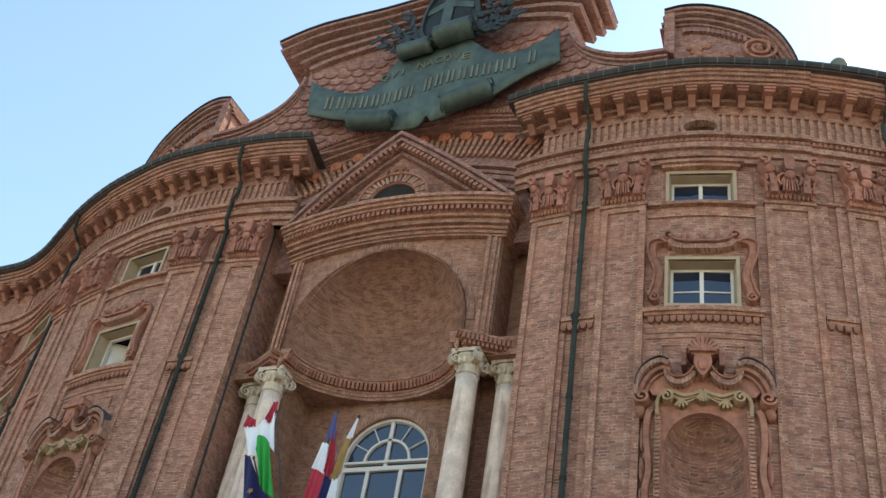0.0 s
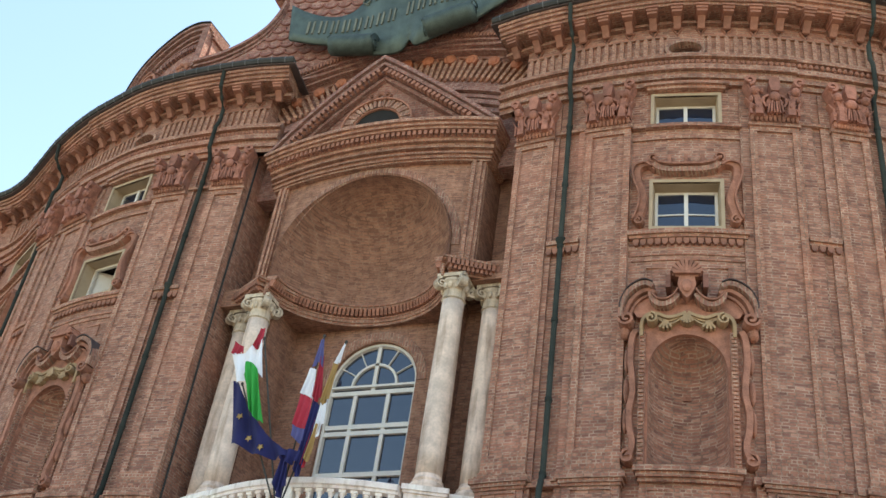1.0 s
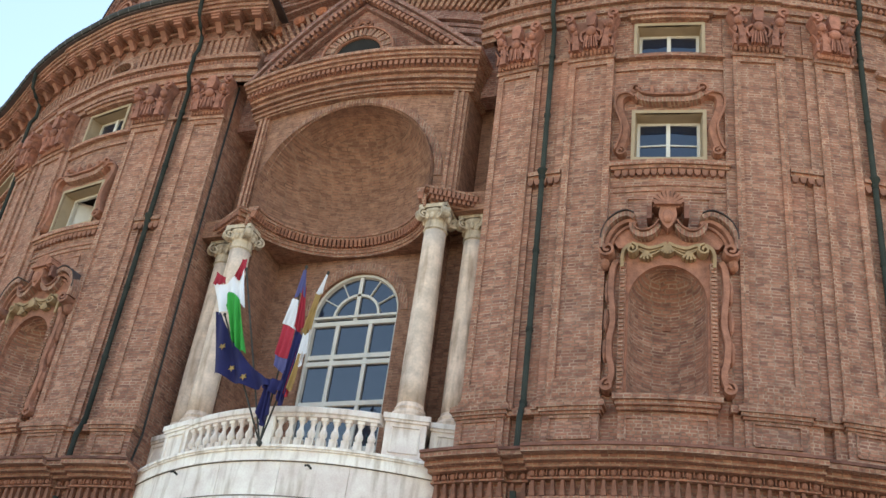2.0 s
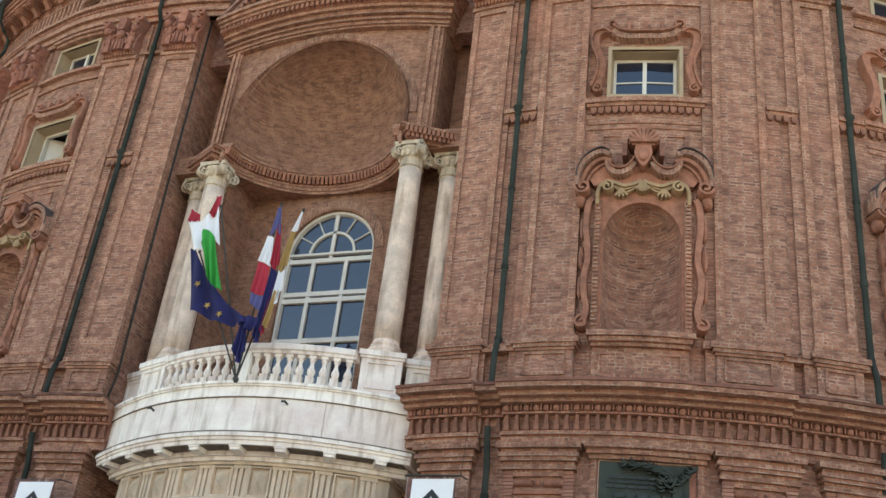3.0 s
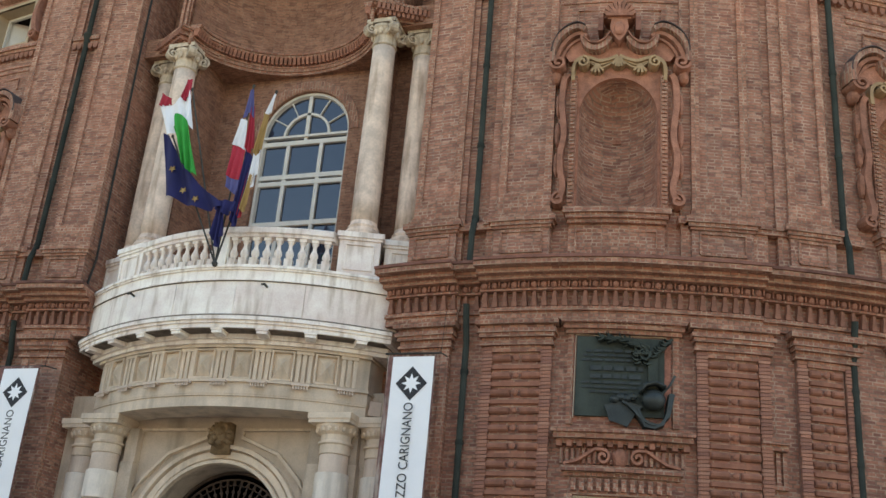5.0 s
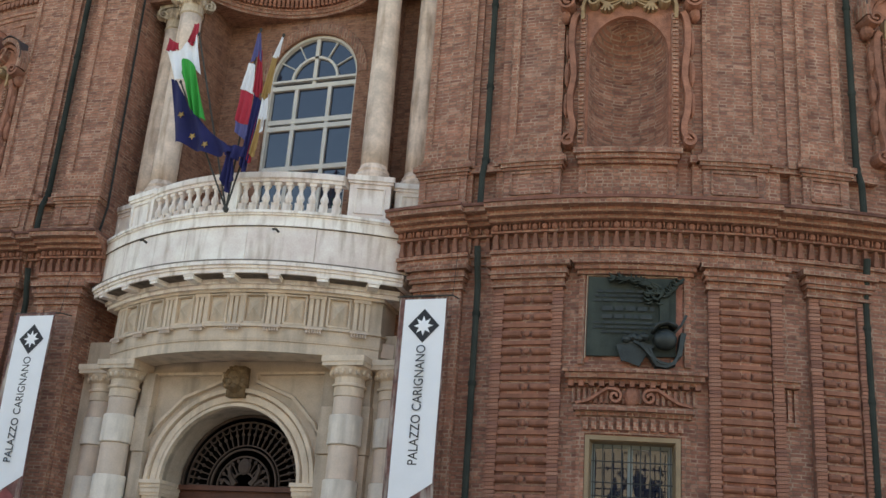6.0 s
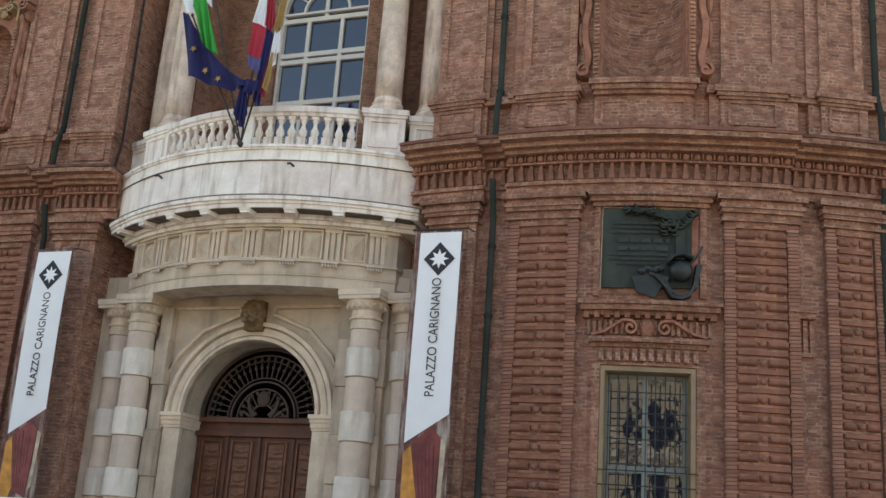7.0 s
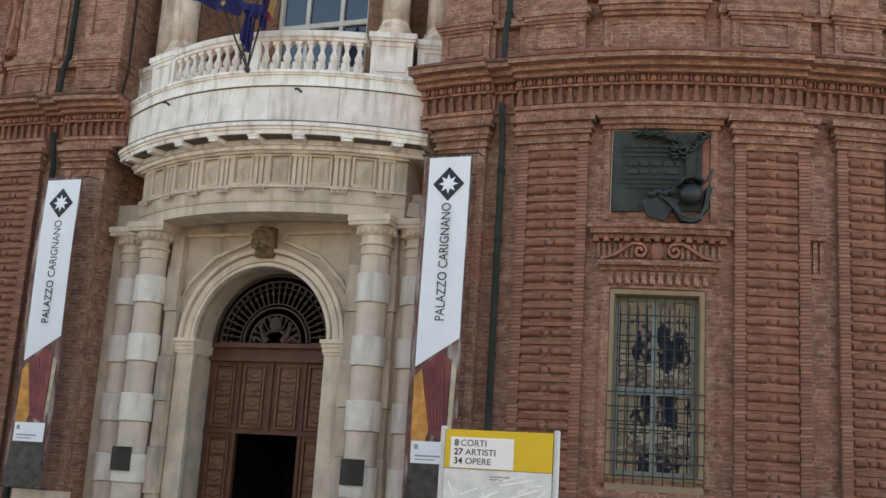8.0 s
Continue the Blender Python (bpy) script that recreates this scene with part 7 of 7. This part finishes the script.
    sheet("gold_print", PRINT_GOLD, [(xw, zc - 0.9), (xw + 0.14, zc - 0.76), (xw + 0.29, zc - 1.6), (xw + 0.34, z0 + 1.55), (xw + 0.2, z0 + 1.1), (xw, z0 + 1.05)], 0.022)
    sheet("cream_edge", PRINT_CREAM, [(x1 - 0.15, zc - 0.62), (x1 - 0.05, zc - 0.7), (x1 - 0.1, z0 + 1.6), (x1 - 0.18, z0 + 1.5)], 0.022)
    sheet("dark_print", PRINT_DARK, [(xw - 0.1, z0 + 0.02), (x1 - 0.02, z0 + 0.02), (x1 - 0.1, z0 + 1.0), (xw, z0 + 1.0)], 0.02)
    lb = sheet("caption_label", PANEL, [(xw + 0.02, z0 + 0.95), (x1 - 0.12, z0 + 0.95), (x1 - 0.12, z0 + 1.35), (xw + 0.02, z0 + 1.35)], 0.034)
    bm = B()
    for a, b, za, zb in ((0.08, 0.16, 1.2, 1.29), (0.1, 0.62, 1.07, 1.1), (0.1, 0.5, 1.01, 1.03)):
        bar(bm, B3, xw + a, xw + b, z0 + za, z0 + zb, 0.041, 0.045)
    part("print_lines", bm, GREY_INK, lb)
    for pts, r in (([(x0 - 0.05, y, z1), (x1 + 0.12, y, z1)], 0.018), ([(x1 + 0.1, y, z1), (x1 + 0.1, y + 0.4, z1 + 0.05)], 0.014), ([(x0 + 0.1, y, z1), (x0 + 0.1, y + 0.4, z1 + 0.05)], 0.014),
                   ([(x0 - 0.05, y, z0), (x1 + 0.05, y, z0)], 0.018), ([(x1 + 0.1, y, z1), (x1 + 0.1, y + 0.12, z1 + 0.9)], 0.006)):
        part("rod", tube(B(), pts, r, 6), IRON, t)


banner(1, 4.03, 5.02, -0.2, 0.95, 7.82)
banner(-1, -5.13, -4.09, -0.2, 0.95, 7.72)

# ---- information stand in the square ----
c0, c1 = Vector((8.76, -11.0)), Vector((9.68, -10.98))
ax = (c1 - c0).normalized()
ang = math.atan2(ax.y, ax.x)
M = Matrix.Translation(((c0.x + c1.x) / 2, (c0.y + c1.y) / 2, 0)) @ Matrix.Rotation(ang, 4, "Z") @ Matrix.Diagonal((1.0, 1.0, 0.957, 1.0))
st = new("information_stand")
st.matrix_basis = M
tagged(st, "yellow and white information stand with a city map", "information stand")


def stand_part(nm, mat, *boxes):
    bm = B()
    for q in boxes:
        box(bm, *q)
    ob = part(nm, bm, mat)
    ob.parent = st
    return ob


for x in (-0.455, 0.455):
    bm = lathe(B(), [(0.025, 0.0), (0.025, 2.07), (0.02, 2.085)], (x, 0, 0), 12)
    part("post", bm, ALU).parent = st
stand_part("yellow_panel", YELLOW, (-0.43, 0.43, -0.02, 0.02, 1.75, 2.06))
stand_part("map_panel", MAP, (-0.43, 0.43, -0.02, 0.02, 0.6, 1.745))
lab = stand_part("title_label", PANEL, (-0.385, 0.125, -0.027, -0.021, 1.755, 2.0))
for i, (nm, tx) in enumerate((("8", "CORTI"), ("27", "ARTISTI"), ("34", "OPERE"))):
    for k_, (w_, x) in enumerate(((nm, -0.3), (tx, -0.16))):
        cu = bpy.data.curves.new("lettering", "FONT")
        cu.body, cu.size, cu.extrude = w_, 0.072, 0.001
        cu.offset = 0.0016 if k_ == 0 else 0.0
        tmp = bpy.data.objects.new("lettering", cu)
        me = bpy.data.meshes.new_from_object(tmp)
        bpy.data.objects.remove(tmp)
        wid = max(v.co.x for v in me.vertices)
        x = -0.355 if k_ == 0 else (-0.305 if i == 0 else -0.262)
        me.transform(Matrix.Translation((x, -0.029, 1.93 - i * 0.072)) @ Matrix.Rotation(math.pi / 2, 4, "X"))
        me.materials.append(INK)
        o = new("lettering", me)
        o.parent = st
bm = B()
box(bm, -0.06, 0.1, -0.024, -0.02, 1.69, 1.7)
box(bm, -0.06, 0.04, -0.024, -0.02, 1.67, 1.678)
part("print_lines", bm, GREY_INK).parent = st
rng = random.Random(9)
bm = B()
for i in range(60):
    x, z, a = rng.uniform(-0.36, 0.36), rng.uniform(0.9, 1.7), rng.choice((0.3, 1.87, 0.5)) + rng.gauss(0, 0.1)
    L = rng.uniform(0.08, 0.3)
    p, q = (x, z), (x + L * math.cos(a), z + L * math.sin(a))
    if abs(q[0]) < 0.41 and q[1] < 1.72:
        ribbon(bm, [p, q], 0.014, 0.02, 0.024, lambda x, d, z: (x, -d, z))
part("map_streets", bm, WHITE).parent = st

# ---- flags on the balcony ----
PB = Vector((0.21, -0.84, 9.66))
flags = thing("flag_holder", PB, "iron flag socket with five poles on the balcony's edge", "flag holder")
TIPS = {"tricolour": (-0.97, -1.1, 13.84), "union": (-1.24, -1.1, 12.67), "regional": (0.59, -1.1, 13.75), "gold": (1.17, -1.1, 13.54)}
for nm, tip in TIPS.items():
    bm = B()
    d = (Vector(tip) - PB) * 0.02
    tube(bm, [PB + d * 0, Vector(tip)], 0.02, 8)
    blob(bm, tip, (0.035, 0.035, 0.05), None, 6)
    part("pole", bm, IRON, flags)
bm = B()
blob(bm, tuple(PB), (0.06, 0.09, 0.07), None, 8)
part("socket", bm, IRON, flags)


def field(t, nm, mat, top_line, bottom_line, y=-1.1, fold=0.05, seed=1.0, k=18):
    """One coloured field of a hanging flag, with folds that run down it."""
    tl, bl = smooth_line(top_line, 6), smooth_line(bottom_line, 6)
    bm = B()
    vs = []
    for i in range(k + 1):
        f = i / k
        a, b = along_line(tl, f), along_line(bl, f)
        vs.append([bm.verts.new((a[0] + (b[0] - a[0]) * h, y + fold * math.sin(f * 17 + seed + 2.2 * h) * (0.5 + h), a[1] + (b[1] - a[1]) * h)) for h in [j / 12 for j in range(13)]])
    for p, q in zip(vs, vs[1:]):
        for j in range(12):
            bm.faces.new((p[j], p[j + 1], q[j + 1], q[j]))
    return part(nm, bm, mat, t, smooth=True)


tri = thing("tricolour_flag", (-1.02, -1.1, 13.84), "hanging flag with red, white and green fields", "flag", "flags on the balcony")
field(tri, "white_field", F_WHITE, [(-1.75, 13.54), (-1.45, 13.46), (-1.18, 13.69), (-1, 13.84)], [(-1.37, 12.66), (-1.11, 12.82), (-1.03, 13.05), (-0.79, 12.82)], -1.12)
field(tri, "red_tip", F_RED, [(-1.72, 13.83), (-1.57, 13.71), (-1.42, 13.64)], [(-1.73, 13.48), (-1.55, 13.44), (-1.43, 13.48)], -1.14, 0.03)
field(tri, "red_tip", F_RED, [(-1.08, 14.07), (-1.1, 14.09), (-0.98, 14.09)], [(-1.19, 13.64), (-1.09, 13.54), (-0.99, 13.66)], -1.14, 0.03, 2)
field(tri, "green_field", F_GREEN, [(-1.13, 12.8), (-1.13, 13.13), (-0.92, 13.03), (-0.76, 12.84)], [(-0.74, 11.92), (-0.64, 11.74), (-0.51, 11.64), (-0.35, 11.56)], -1.3, 0.06, 0.4)
uni = thing("union_flag", (-0.83, -1.1, 11.8), "dark blue flag with yellow stars, hanging in folds", "flag", "flags on the balcony")
field(uni, "cloth", F_BLUE, [(-1.51, 12.79), (-1.33, 12.7), (-1.09, 12.31), (-0.72, 11.85), (-0.3, 11.38), (0.12, 11.07)], [(-1.17, 11.22), (-0.84, 11.1), (-0.52, 10.94), (-0.15, 10.82), (0.12, 10.82), (0.41, 10.83)], -1.09, 0.07, 0.2, 26)
for x, z in ((-0.65, 11.25), (-0.31, 11.03), (-1.02, 11.8)):
    bm = B()
    slab(bm, [(x + (0.085 if k_ % 2 else 0.035) * math.cos(math.pi * k_ / 5 + 0.3), z + (0.085 if k_ % 2 else 0.035) * math.sin(math.pi * k_ / 5 + 0.3)) for k_ in range(10)], 0.1, 0.11, lambda x, d, z: (x, -1.09 - d, z))
    part("star", bm, F_GOLD, uni)
reg = thing("regional_flag", (0.57, -1.1, 13.52), "red, white and pale blue flag hanging along its pole", "flag", "flags on the balcony")
field(reg, "blue_edge", F_PALE, [(0.53, 13.63), (0.59, 13.67), (0.63, 13.62)], [(0.46, 12.91), (0.61, 13.06), (0.73, 12.91)], -1.12, 0.02)
field(reg, "red_head", F_RED, [(0.61, 13.32), (0.65, 13.27), (0.71, 13.21)], [(0.62, 12.24), (0.72, 12.09), (0.83, 12.19)], -1.10, 0.03)
field(reg, "white_bar", F_WHITE, [(0.41, 12.93), (0.52, 12.91), (0.6, 12.86)], [(0.32, 12.3), (0.47, 12.25), (0.64, 12.14)], -1.13, 0.03)
field(reg, "red_field", F_RED, [(0.32, 12.3), (0.47, 12.25), (0.66, 12.14)], [(0.29, 11.58), (0.44, 11.48), (0.63, 11.43)], -1.13, 0.03)
field(reg, "blue_foot", F_PALE, [(0.29, 11.58), (0.44, 11.48), (0.63, 11.43)], [(0.33, 11.3), (0.48, 11.17), (0.61, 11.07)], -1.13, 0.03)
field(reg, "dark_fold", F_BLUE, [(0.64, 12.19), (0.74, 12.09), (0.85, 11.99)], [(0.54, 10.56), (0.64, 10.35), (0.75, 10.66)], -1.09, 0.04)
field(reg, "red_fold", F_RED, [(0.79, 11.89), (0.85, 11.78), (0.9, 11.78)], [(0.67, 10.66), (0.73, 10.56), (0.8, 10.76)], -1.07, 0.03)
gol = thing("gold_flag", (1.1, -1.1, 13.42), "thin gold and white flag furled round its pole", "flag", "flags on the balcony")
field(gol, "white_head", F_WHITE, [(1.14, 13.5), (1.17, 13.48), (1.19, 13.46)], [(0.99, 13.01), (1.07, 12.97), (1.12, 13.01)], -1.12, 0.02)
field(gol, "gold_field", F_GOLD, [(0.97, 13.06), (1.05, 12.99), (1.12, 13.03)], [(0.85, 12.09), (0.93, 11.99), (1.02, 12.14)], -1.12, 0.03)
field(gol, "white_field", F_WHITE, [(0.85, 12.09), (0.93, 11.99), (1.02, 12.14)], [(0.82, 11.27), (0.93, 11.22), (1.02, 11.58)], -1.11, 0.03)
field(gol, "gold_fold", F_GOLD, [(0.85, 11.58), (0.91, 11.53), (0.97, 11.58)], [(0.75, 10.76), (0.84, 10.66), (0.88, 10.86)], -1.13, 0.03)
fur = thing("furled_flag", (0.22, -1.1, 10.77), "small dark flag knotted low round its pole", "flag", "flags on the balcony")
field(fur, "cloth", F_BLUE, [(0.18, 10.83), (0.28, 10.85), (0.39, 10.76)], [(0.13, 10.26), (0.32, 9.91), (0.41, 10.2)], -1.10, 0.05)
field(fur, "knot", F_BLUE, [(0.12, 10.99), (0.33, 10.99), (0.65, 10.93)], [(0.18, 10.77), (0.38, 10.66), (0.64, 10.68)], -1.12, 0.06)

# pale lamp globe on the roof's edge
p = facade(11.9, 0.6)
bm = B()
blob(bm, (p[0], p[1], 24.72), (0.26, 0.26, 0.34), None, 14)
tagged(part("roof_globe", bm, BRONZE_LETTER, smooth=True), "pale green domed vent on the gutter's edge", "vent")
